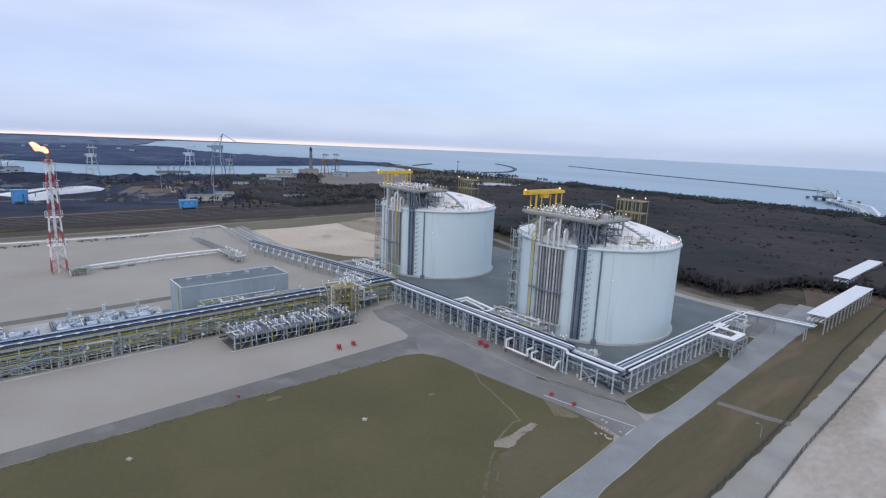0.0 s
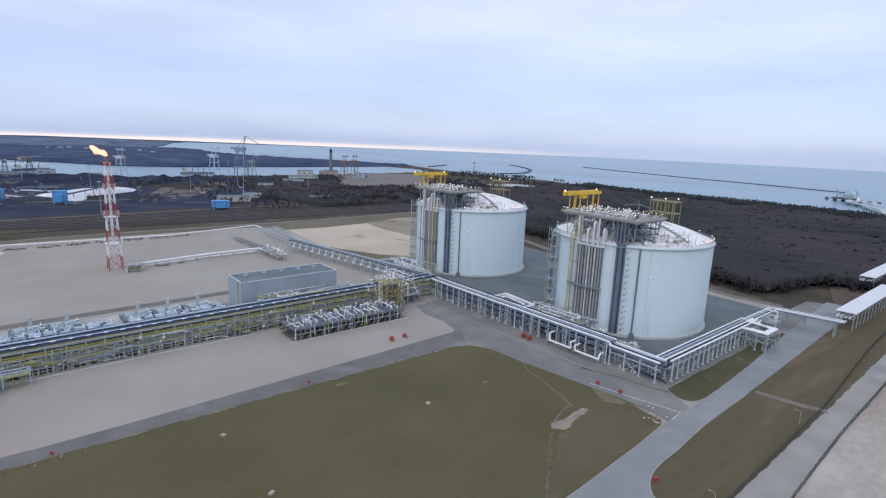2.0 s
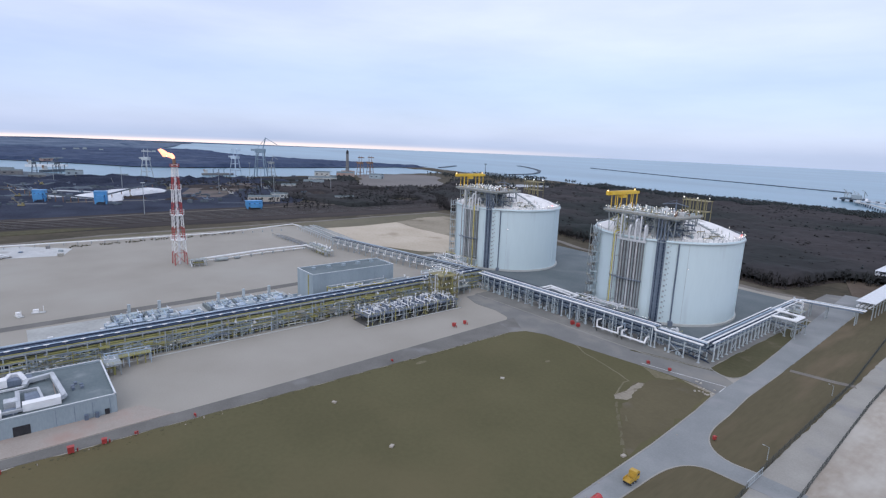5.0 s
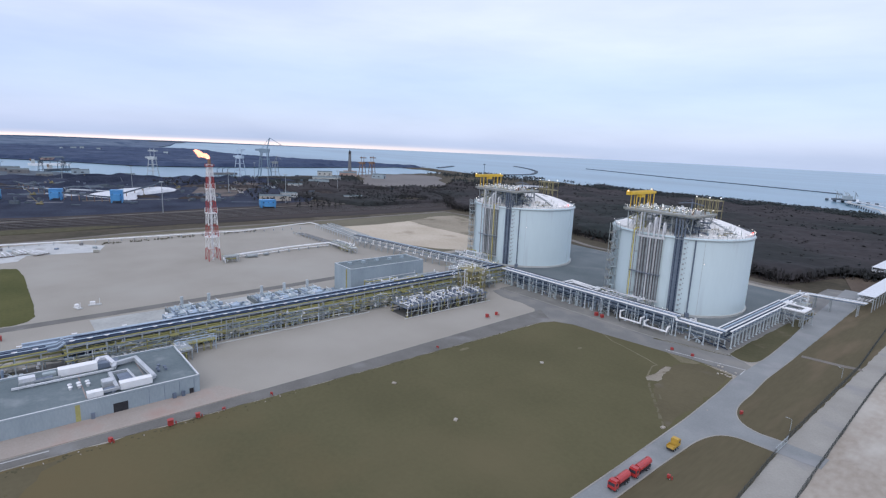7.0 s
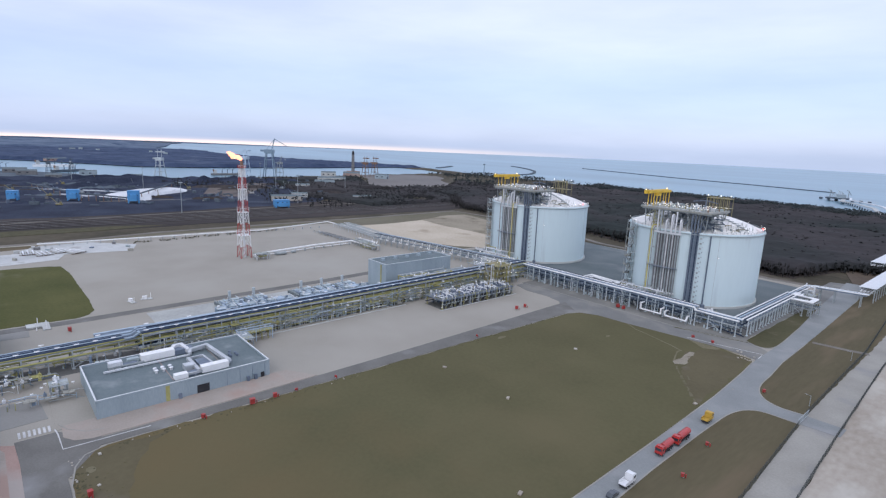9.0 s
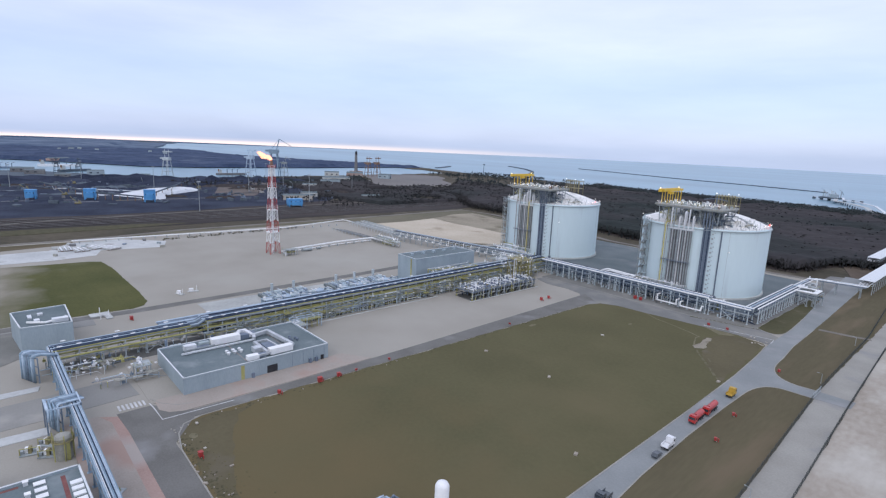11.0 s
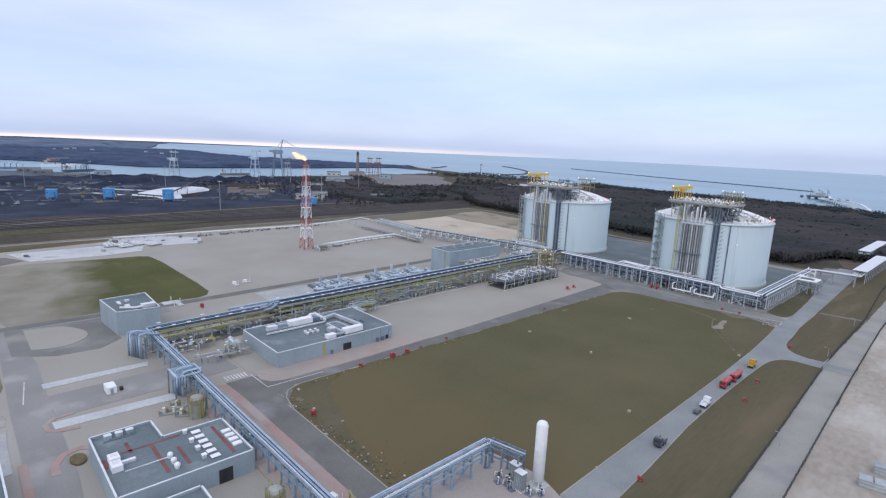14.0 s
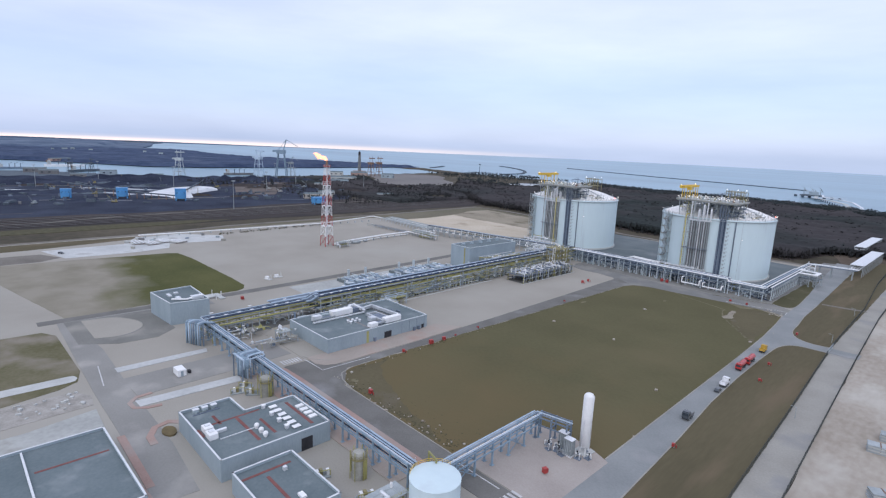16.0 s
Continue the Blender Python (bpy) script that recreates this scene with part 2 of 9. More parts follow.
TANKWHITE = surface("tank_white_coat", (0.555, 0.660, 0.688), (0.598, 0.704, 0.728), 0.05, 0.6, 0.7, bump=0.02, spots=((0.50, 0.575, 0.605), 0.12, 0.56, 0.8), stretch=(1, 1, 0.15), spec=0.15)
TANKROOF = surface("tank_roof_coat", (0.66, 0.65, 0.63), (0.84, 0.83, 0.81), 0.12, 1.0, 0.7, bump=0.05, spots=((0.42, 0.41, 0.38), 0.15, 0.58, 0.72), spec=0.12)
DARKPANEL = surface("dark_cable_panel", (0.085, 0.115, 0.16), (0.17, 0.205, 0.26), 0.15, 1.2, 0.6, bump=0.1, stretch=(1, 1, 0.2))
GALV = surface("galvanised_steel", (0.269, 0.30, 0.31), (0.403, 0.44, 0.45), 0.3, 3.0, 0.6, 0.1, bump=0.05, vary=0.12)
MIDBLUE = surface("mid_blue_grey_pipe_paint", (0.175, 0.255, 0.325), (0.275, 0.360, 0.435), 0.3, 2.0, 0.55, 0.0, bump=0.05, vary=0.15, spec=0.3)
STEELBLUE = surface("blue_grey_steel", (0.115, 0.155, 0.205), (0.205, 0.255, 0.315), 0.3, 2.0, 0.55, 0.0, bump=0.05, vary=0.15, spec=0.3)
SILVER = surface("insulation_cladding", (0.62, 0.63, 0.65), (0.82, 0.83, 0.84), 0.25, 2.0, 0.38, 0.35, bump=0.05, vary=0.08)
YELLOW = surface("yellow_paint", (0.62, 0.40, 0.03), (0.78, 0.52, 0.06), 0.3, 2.0, 0.5, bump=0.03)
GASYELLOW = surface("bright_gas_pipe_paint", (0.52, 0.44, 0.09), (0.64, 0.55, 0.14), 0.2, 2.0, 0.5, bump=0.03)
OLIVE = surface("yellow_gas_pipe_paint", (0.265, 0.25, 0.09), (0.385, 0.36, 0.135), 0.2, 2.0, 0.5, bump=0.03, vary=0.2)
RED = surface("red_paint", (0.29, 0.032, 0.030), (0.41, 0.052, 0.045), 0.3, 3.0, 0.5, bump=0.02)
WHITE = surface("white_paint", (0.72, 0.72, 0.72), (0.84, 0.84, 0.83), 0.4, 3.0, 0.5, bump=0.02)
CLADGREY = surface("grey_cladding", (0.264, 0.325, 0.36), (0.341, 0.405, 0.44), 0.15, 2.0, 0.6, 0.1, bump=0.05, stretch=(1, 1, 0.3))
ROOFGREY = surface("roof_membrane", (0.118, 0.150, 0.160), (0.166, 0.200, 0.210), 0.08, 1.2, 0.8, bump=0.08, spots=((0.225, 0.255, 0.263), 0.12, 0.58, 0.75), spec=0.12)
TRIM = surface("white_coping", (0.56, 0.585, 0.60), (0.70, 0.715, 0.73), 0.4, 3.0, 0.5, bump=0)
BLACK = surface("black_rubber_and_dark_openings", (0.015, 0.015, 0.018), (0.035, 0.035, 0.04), 0.5, 4.0, 0.8, bump=0)
GLASS = surface("dark_window_glass", (0.03, 0.04, 0.05), (0.06, 0.07, 0.085), 0.5, 4.0, 0.12, bump=0)
BLUEHUT = surface("bright_blue_sheeting", (0.06, 0.24, 0.50), (0.10, 0.33, 0.60), 0.1, 1.0, 0.5, bump=0.05)
LAMP = glowing("lit_lamp_glass", (1.0, 0.95, 0.88), 1.7)
LAMPWARM = glowing("lit_warm_lamp_glass", (1.0, 0.70, 0.35), 2.6)
LAMPRED = glowing("red_obstruction_lamp", (1.0, 0.06, 0.04), 6.0)
FIRE = glowing("gas_flame", (1.0, 0.40, 0.24), 1.6)
FIRECORE = glowing("gas_flame_core", (1.0, 0.82, 0.64), 1.8)
FOREST = island("bare_winter_wood", (0.037, 0.036, 0.037), (0.046, 0.042, 0.042), (0.033, 0.036, 0.036), 0.006)
PINE = island("dark_pine_needles", (0.040, 0.049, 0.050), (0.050, 0.057, 0.056), (0.040, 0.050, 0.055), 0.010)
# distance haze is put into the colour here as pale blue
HAZEWOOD = surface("haze_tinted_horizon_woods", (0.066, 0.094, 0.145), (0.122, 0.160, 0.220), 0.006, 0.03, 0.95, bump=0.2, spots=((0.145, 0.180, 0.235), 0.004, 0.55, 0.68), spec=0.12, low=0.4, high=0.6)
# same painted haze, paler because the headland's upright faces catch less sky
HAZEHEAD = surface("haze_tinted_headland", (0.098, 0.150, 0.230), (0.135, 0.195, 0.285), 0.004, 0.03, 0.95, bump=0.1, spec=0.1)
DULLYELLOW = surface("dull_yellow_vessel_paint", (0.19, 0.165, 0.075), (0.29, 0.255, 0.13), 0.4, 2.0, 0.6, bump=0.05)
ROOFRED = surface("dark_red_roof_mat", (0.17, 0.07, 0.066), (0.25, 0.115, 0.105), 0.3, 2.0, 0.9, bump=0.05, spec=0.1)
TRACK = surface("damp_dirt_track", (0.144, 0.132, 0.115), (0.221, 0.205, 0.18), 0.05, 0.8, 0.95, bump=0.2, spec=0.1)
VAPGREY = surface("weathered_unit_cladding", (0.288, 0.345, 0.365), (0.422, 0.485, 0.50), 0.2, 1.5, 0.6, bump=0.08, vary=0.15, spec=0.3)
SCREEN = surface("grey_brown_sheeting", (0.149, 0.15, 0.155), (0.226, 0.225, 0.222), 0.2, 2.0, 0.7, bump=0.1, stretch=(1, 1, 0.2), spec=0.2)
PALEBLUE = surface("pale_blue_pipe_paint", (0.34, 0.43, 0.52), (0.48, 0.57, 0.66), 0.3, 2.0, 0.5, 0.0, bump=0.03, vary=0.12, spec=0.3)
MOLE = surface("wet_breakwater_stone", (0.075, 0.095, 0.115), (0.13, 0.155, 0.18), 0.05, 0.5, 0.9, bump=0.3, spec=0.1)
DECKBLUE = surface("dark_blue_tray_cover", (0.022, 0.034, 0.062), (0.045, 0.064, 0.10), 0.2, 2.0, 0.75, 0.0, bump=0.05, vary=0.2, spec=0.1)
YARDROAD = surface("dusty_yard_road", (0.232, 0.228, 0.213), (0.286, 0.281, 0.263), 0.05, 1.5, 0.9, bump=0.15, spots=((0.355, 0.34, 0.315), 0.06, 0.55, 0.72), spec=0.12)
# woods across the channel, with the haze mixed in as blue
FARWOOD = surface("haze_tinted_far_woods", (0.034, 0.051, 0.096), (0.058, 0.082, 0.138), 0.010, 0.07, 0.95, bump=0.3, spots=((0.090, 0.114, 0.164), 0.006, 0.60, 0.72), spec=0.12, low=0.4, high=0.6)
GRATING = surface("weathered_beige_grating", (0.259, 0.255, 0.225), (0.384, 0.38, 0.34), 0.3, 2.0, 0.8, bump=0.1, vary=0.1, spec=0.2)
RUST = surface("brown_weathered_steel", (0.16, 0.09, 0.06), (0.26, 0.17, 0.12), 0.2, 2.0, 0.8, bump=0.05)
TARP = surface("pale_sheeted_heap", (0.30, 0.325, 0.35), (0.47, 0.495, 0.52), 0.02, 0.3, 0.7, bump=0.2, spots=((0.16, 0.18, 0.21), 0.03, 0.58, 0.72))

# the lawn wears away to bare soil towards the west
LAWN = LAWN_PLAIN.copy()
LAWN.name = "lawn_worn_to_soil"
_n, _l = LAWN.node_tree.nodes, LAWN.node_tree.links
_bs = _n["Principled BSDF"]
_green = _bs.inputs["Base Color"].links[0].from_socket
_tc = _n.new("ShaderNodeTexCoord")
_sx = _n.new("ShaderNodeSeparateXYZ")
_l.new(_tc.outputs["Object"], _sx.inputs[0])
_nz = _n.new("ShaderNodeTexNoise")
_nz.inputs["Scale"].default_value, _nz.inputs["Detail"].default_value = 0.03, 8
_l.new(_tc.outputs["Object"], _nz.inputs["Vector"])
_ax = _n.new("ShaderNodeMath")
_ax.operation = "MULTIPLY_ADD"
_ax.inputs[1].default_value = 70.0
_l.new(_nz.outputs[0], _ax.inputs[0])
_sy = _n.new("ShaderNodeMath")
_sy.operation = "MULTIPLY_ADD"
_sy.inputs[1].default_value = 1.25
_l.new(_sx.outputs[1], _sy.inputs[0])
_l.new(_sy.outputs[0], _ax.inputs[2])
_hx = _n.new("ShaderNodeMath")
_hx.operation = "MULTIPLY"
_hx.inputs[1].default_value = 0.25
_l.new(_sx.outputs[0], _hx.inputs[0])
_l.new(_hx.outputs[0], _sy.inputs[2])
_mr = _n.new("ShaderNodeMapRange")
_mr.inputs[1].default_value, _mr.inputs[2].default_value = 18.0, 45.0
_l.new(_ax.outputs[0], _mr.inputs[0])
_mx = _n.new("ShaderNodeMix")
_mx.data_type = "RGBA"
_l.new(_mr.outputs[0], _mx.inputs[0])
_soil = _n.new("ShaderNodeTexNoise")
_soil.inputs["Scale"].default_value, _soil.inputs["Detail"].default_value = 0.05, 7
_l.new(_tc.outputs["Object"], _soil.inputs["Vector"])
_sr = _n.new("ShaderNodeValToRGB")
_sr.color_ramp.elements[0].position, _sr.color_ramp.elements[0].color = 0.30, (0.205, 0.187, 0.142, 1)
_sr.color_ramp.elements[1].position, _sr.color_ramp.elements[1].color = 0.62, (0.268, 0.246, 0.20, 1)
_l.new(_soil.outputs[0], _sr.inputs[0])
_l.new(_sr.outputs[0], _mx.inputs[6])
_l.new(_green, _mx.inputs[7])
_l.new(_mx.outputs[2], _bs.inputs["Base Color"])

# the field dries to brown towards its southern end
FIELD = GRASS.copy()
FIELD.name = "winter_field_grass"
_n, _l = FIELD.node_tree.nodes, FIELD.node_tree.links
_bs = _n["Principled BSDF"]
_olive = _bs.inputs["Base Color"].links[0].from_socket
_tc = _n.new("ShaderNodeTexCoord")
_sx = _n.new("ShaderNodeSeparateXYZ")
_l.new(_tc.outputs["Object"], _sx.inputs[0])
_nz = _n.new("ShaderNodeTexNoise")
_nz.inputs["Scale"].default_value, _nz.inputs["Detail"].default_value = 0.03, 6
_l.new(_tc.outputs["Object"], _nz.inputs["Vector"])
_ay = _n.new("ShaderNodeMath")
_ay.operation = "MULTIPLY_ADD"
_ay.inputs[1].default_value = 150.0
_l.new(_nz.outputs[0], _ay.inputs[0])
_l.new(_sx.outputs[1], _ay.inputs[2])
_mr = _n.new("ShaderNodeMapRange")
_mr.inputs[1].default_value, _mr.inputs[2].default_value = 262.0, 178.0
_l.new(_ay.outputs[0], _mr.inputs[0])
_mx = _n.new("ShaderNodeMix")
_mx.data_type = "RGBA"
_l.new(_mr.outputs[0], _mx.inputs[0])
_l.new(_olive, _mx.inputs[6])
_mx.inputs[7].default_value = (0.132, 0.104, 0.054, 1)
_l.new(_mx.outputs[2], _bs.inputs["Base Color"])

WATER = bpy.data.materials.new("grey_sea_water")
WATER.use_nodes = True
_n, _l = WATER.node_tree.nodes, WATER.node_tree.links
_b = _n["Principled BSDF"]
_wc = _n.new("ShaderNodeValToRGB")
_wc.color_ramp.elements[0].position, _wc.color_ramp.elements[0].color = 0.35, (0.098, 0.190, 0.252, 1)
_wc.color_ramp.elements[1].position, _wc.color_ramp.elements[1].color = 0.65, (0.160, 0.284, 0.358, 1)
_b.inputs["Roughness"].default_value = 0.28
_b.inputs["IOR"].default_value = 1.33
_tc = _n.new("ShaderNodeTexCoord")
_w = _n.new("ShaderNodeTexNoise")
_w.inputs["Scale"].default_value, _w.inputs["Detail"].default_value = 0.05, 5
_l.new(_tc.outputs["Object"], _w.inputs["Vector"])
_wm = _n.new("ShaderNodeMapping")
_wm.inputs["Scale"].default_value = (0.0009, 0.004, 1)
_wm.inputs["Rotation"].default_value = (0, 0, 0.35)
_wb = _n.new("ShaderNodeTexNoise")
_wb.inputs["Scale"].default_value, _wb.inputs["Detail"].default_value = 1.0, 6
_l.new(_tc.outputs["Object"], _wm.inputs[0])
_l.new(_wm.outputs[0], _wb.inputs["Vector"])
_l.new(_wb.outputs[0], _wc.inputs[0])
_l.new(_wc.outputs[0], _b.inputs["Base Color"])
_bp = _n.new("ShaderNodeBump")
_bp.inputs["Strength"].default_value, _bp.inputs["Distance"].default_value = 0.6, 1.2
_l.new(_w.outputs[0], _bp.inputs["Height"])
_l.new(_bp.outputs[0], _b.inputs["Normal"])


# ---- builders ----
class Shape:
    """Gathers boxes, tubes and prisms into one mesh."""

    def __init__(self):
        self.v, self.f = [], []

    def add(self, verts, faces):
        k = len(self.v)
        self.v.extend(verts)
        self.f.extend([tuple(i + k for i in q) for q in faces])
        return self

    def box(self, x, y, z, sx, sy, sz, turn=0.0):
        """A box on the height z, centred on x, y."""
        c, s = math.cos(turn), math.sin(turn)
        vs = []
        for dz in (0, sz):
            for dx, dy in ((-1, -1), (1, -1), (1, 1), (-1, 1)):
                a, b = dx * sx / 2, dy * sy / 2
                vs.append((x + a * c - b * s, y + a * s + b * c, z + dz))
        return self.add(vs, [(3, 2, 1, 0), (4, 5, 6, 7), (0, 1, 5, 4), (1, 2, 6, 5), (2, 3, 7, 6), (3, 0, 4, 7)])

    def tube(self, p, q, r, n=6, r2=None):
        p, q = Vector(p), Vector(q)
        d = (q - p)
        if d.length < 1e-6:
            return self
        d.normalize()
        a = d.orthogonal().normalized()
        if abs(d.z) < 0.9:
            a = d.cross(Vector((0, 0, 1))).normalized()
        b = d.cross(a)
        r2 = r if r2 is None else r2
        vs = []
        for c, rr in ((p, r), (q, r2)):
            for i in range(n):
                t = 2 * math.pi * (i + 0.5) / n
                vs.append(tuple(c + (a * math.cos(t) + b * math.sin(t)) * rr))
        fs = [(i, (i + 1) % n, n + (i + 1) % n, n + i) for i in range(n)]
        fs += [tuple(range(n - 1, -1, -1)), tuple(range(n, 2 * n))]
        return self.add(vs, fs)

    def line(self, points, r, n=6):
        for p, q in zip(points, points[1:]):
            self.tube(p, q, r, n)
        for p in points[1:-1]:
            self.ball(p, r * 1.06, 6, 4)
        return self

    def ball(self, c, r, n=8, m=5, squash=1.0):
        vs = [(c[0], c[1], c[2] - r * squash)]
        for j in range(1, m):
            t = math.pi * j / m
            for i in range(n):
                a = 2 * math.pi * i / n
                vs.append((c[0] + r * math.sin(t) * math.cos(a), c[1] + r * math.sin(t) * math.sin(a), c[2] - r * math.cos(t) * squash))
        vs.append((c[0], c[1], c[2] + r * squash))
        fs = [(0, 1 + (i + 1) % n, 1 + i) for i in range(n)]
        for j in range(m - 2):
            k = 1 + j * n
            fs += [(k + i, k + (i + 1) % n, k + n + (i + 1) % n, k + n + i) for i in range(n)]
        k = 1 + (m - 2) * n
        fs += [(k + i, k + (i + 1) % n, len(vs) - 1) for i in range(n)]
        return self.add(vs, fs)

    def prism(self, outline, z0, z1):
        """An upright prism on a plan outline, anticlockwise."""
        n = len(outline)
        area = sum(outline[i][0] * outline[(i + 1) % n][1] - outline[(i + 1) % n][0] * outline[i][1] for i in range(n))
        pts = list(outline) if area > 0 else list(outline)[::-1]
        vs = [(x, y, z0) for x, y in pts] + [(x, y, z1) for x, y in pts]
        return self.add(vs, [tuple(range(n - 1, -1, -1)), tuple(range(n, 2 * n))] + [(i, (i + 1) % n, n + (i + 1) % n, n + i) for i in range(n)])

    def ring(self, r0, r1, z0, z1, n=64, a0=0.0, a1=360.0, cx=0.0, cy=0.0):
        """A ring or part of one, with square section."""
        full = abs(a1 - a0) >= 359.9
        k = n if full else n + 1
        vs = []
        for i in range(k):
            t = radians(a0 + (a1 - a0) * i / n)
            c, s = math.cos(t), math.sin(t)
            for r, z in ((r0, z0), (r1, z0), (r1, z1), (r0, z1)):
                vs.append((cx + r * c, cy + r * s, z))
        fs = []
        for i in range(n):
            a, b = 4 * i, 4 * ((i + 1) % k)
            for j in range(4):
                fs.append((a + j, a + (j + 1) % 4, b + (j + 1) % 4, b + j))
        if not full:
            fs += [(0, 3, 2, 1), tuple(4 * n + j for j in range(4))]
        return self.add(vs, fs)

    def lathe(self, profile, n=48, cx=0.0, cy=0.0):
        vs, fs = [], []
        for r, z in profile:
            for i in range(n):
                t = 2 * math.pi * i / n
                vs.append((cx + r * math.cos(t), cy + r * math.sin(t), z))
        for j in range(len(profile) - 1):
            for i in range(n):
                fs.append((j * n + i, j * n + (i + 1) % n, (j + 1) * n + (i + 1) % n, (j + 1) * n + i))
        return self.add(vs, fs)

    def mesh(self, name, material, smooth=False):
        me = bpy.data.meshes.new(name)
        me.from_pydata(self.v, [], self.f)
        me.materials.append(material)
        if smooth:
            me.polygons.foreach_set("use_smooth", [True] * len(me.polygons))
        me.update()
        return me


def part(name, shape, material, parent, label="", smooth=False):
    """One mesh object under a thing or a part."""
    ob = new(name, shape.mesh(name, material, smooth))
    ob.parent = parent
    if label:
        ob["label"] = label
    return ob


def shared(name, me, parent, m):
    """A further piece on a mesh that exists."""
    ob = new(name, me)
    ob.parent = parent
    ob.matrix_basis = m
    return ob


def thing(name, label, category, x=0.0, y=0.0, z=0.0, turn=0.0, group="", kind=""):
    ob = new(name)
    ob.matrix_basis = pose(x, y, z, 0, 0, turn)
    return tagged(ob, label, category, group, kind)


def setting(name, shape, material, label, category, smooth=False, kind="structure"):
    return tagged(new(name, shape.mesh(name, material, smooth)), label, category, kind=kind)


# ---- the ground, the water and the roads ----
LEAN = -0.026          # the plant's lines turn a little off the y axis


def on(x, y):
    """x of a plant line that passes x at y = 100."""
    return x + LEAN * (y - 100)


def coast_y(x):
    """The shore, as y along x."""
    return np.interp(x, [-5200, -4600, -4414, -3700, -3250, -3050, -2943, -2545, -2234, -2110, -1946, -1590, -1500, -1150, -950, -660, -260, -130, 300, 4900],
                     [1700, 1350, 1231, 1020, 850, 960, 1016, 1005, 1043, 1121, 1200, 1410, 1380, 1330, 1380, 1280, 1290, 1240, 1240, 1200])


def rise(r):
    """A slight lift of the far distance."""
    return np.where(r > 3400, (r - 3400) ** 2 / 1550.0 ** 2 * 4.0, 0.0)


def sheet(name, inside, z_of, n_r, n_a, material, label, category):
    rr = np.concatenate([np.linspace(0, 700, 18), np.geomspace(740, 4950, n_r)])
    vs, fs = [], []
    for r in rr:
        for i in range(n_a):
            t = 2 * math.pi * i / n_a
            x, y = r * math.cos(t) - 150, r * math.sin(t) + 200
            vs.append((x, y, float(z_of(x, y, r))))
    for j in range(len(rr) - 1):
        for i in range(n_a):
            a, b = j * n_a + i, j * n_a + (i + 1) % n_a
            fs.append((a, b, b + n_a, a + n_a))
    me = bpy.data.meshes.new(name)
    me.from_pydata(vs, [], fs)
    me.materials.append(material)
    me.polygons.foreach_set("use_smooth", [True] * len(fs))
    return tagged(new(name, me), label, category, kind="structure")


def river(x, y):
    """Depth factor of the harbour channel, 0 on land."""
    c = -1395 + 0.02 * (y - 300) - 0.00012 * (y - 300) ** 2
    west = c - float(np.interp(y, [-500, 0, 160, 230, 310, 420, 560], [600, 560, 490, 420, 330, 185, 130]))
    east = c + float(np.interp(y, [0, 175, 279, 350], [-120, -85, 40, 130]))
    return max(0.0, 1 - max(0.0, west - x, x - east) / 40.0) if -1400 < y < 1250 else 0.0


def land_height(x, y, r):
    sea = y - float(coast_y(x))
    z = -0.3
    if sea > -25:
        z -= min(1.0, (sea + 25) / 60.0) * 8.0
    z -= 8.0 * river(x, y)
    if r > 2000 and sea < -100:
        z += 0.15 * noise.noise(Vector((x * 0.002, y * 0.002, 0)))
    return z + float(rise(r)) - (1.0 if sea > -25 else 0.0)


sheet("ground", None, land_height, 60, 360, GROUND, "brown winter scrub and soil reaching the horizon", "ground")
sheet("water", None, lambda x, y, r: -2.0 + float(rise(r)), 60, 180, WATER, "calm grey sea and harbour channel water", "water")


def ragged(outline, amount, step, seed):
    """The outline broken into short steps that wander a little, as soft ground edges do."""
    r_ = random.Random(seed)
    pts = []
    n = len(outline)
    for i in range(n):
        a, b = Vector(outline[i]), Vector(outline[(i + 1) % n])
        k = max(1, int((b - a).length / step))
        for j in range(k):
            p = a.lerp(b, j / k)
            q = Vector((p.x * 0.5 / step, p.y * 0.5 / step, seed))
            pts.append((p.x + noise.noise(q) * amount * 1.6 + r_.uniform(-0.15, 0.15) * amount, p.y + noise.noise(q + Vector((31, 7, 3))) * amount * 1.6 + r_.uniform(-0.15, 0.15) * amount))
    return pts


SOFT = {"winter_grass": (0.5, 3.0), "winter_field_grass": (0.45, 2.5), "streaky_verge_grass": (0.35, 2.5), "green_lawn": (0.35, 2.5), "lawn_worn_to_soil": (0.3, 2.2), "pale_sand": (1.2, 8.0), "brownish_sand": (4.0, 12.0), "dry_olive_grass": (1.5, 10.0), "muddy_brown_grass": (1.7, 3.0), "dull_corner_grass": (0.4, 2.5), "trodden_dry_grass": (0.16, 1.6), "bare_pale_soil": (0.45, 0.9), "faint_ruts": (0.4, 1.2), "brown_site_dirt": (0.4, 6.0), "coal": (8.0, 30.0), "rail_yard_soil": (3.0, 25.0), "dry_reeds": (10.0, 30.0), "leaf_litter": (3.0, 12.0), "damp_dirt_track": (0.8, 8.0)}


def slab(name, outline, z, material, label, category):
    if material.name in SOFT :
        outline = ragged(outline, *SOFT[material.name], len(name))
    return setting(name, Shape().prism(outline, -0.6, z), material, label, category)


def strip(points, w0, w1):
    """Outline of a band to the left (w0) and right (w1) of a line."""
    left, right = [], []
    for i, p in enumerate(points):
        a, b = points[max(0, i - 1)], points[min(len(points) - 1, i + 1)]
        d = Vector((b[0] - a[0], b[1] - a[1])).normalized()
        left.append((p[0] - d.y * w0, p[1] + d.x * w0))
        right.append((p[0] + d.y * w1, p[1] - d.x * w1))
    return left + right[::-1]


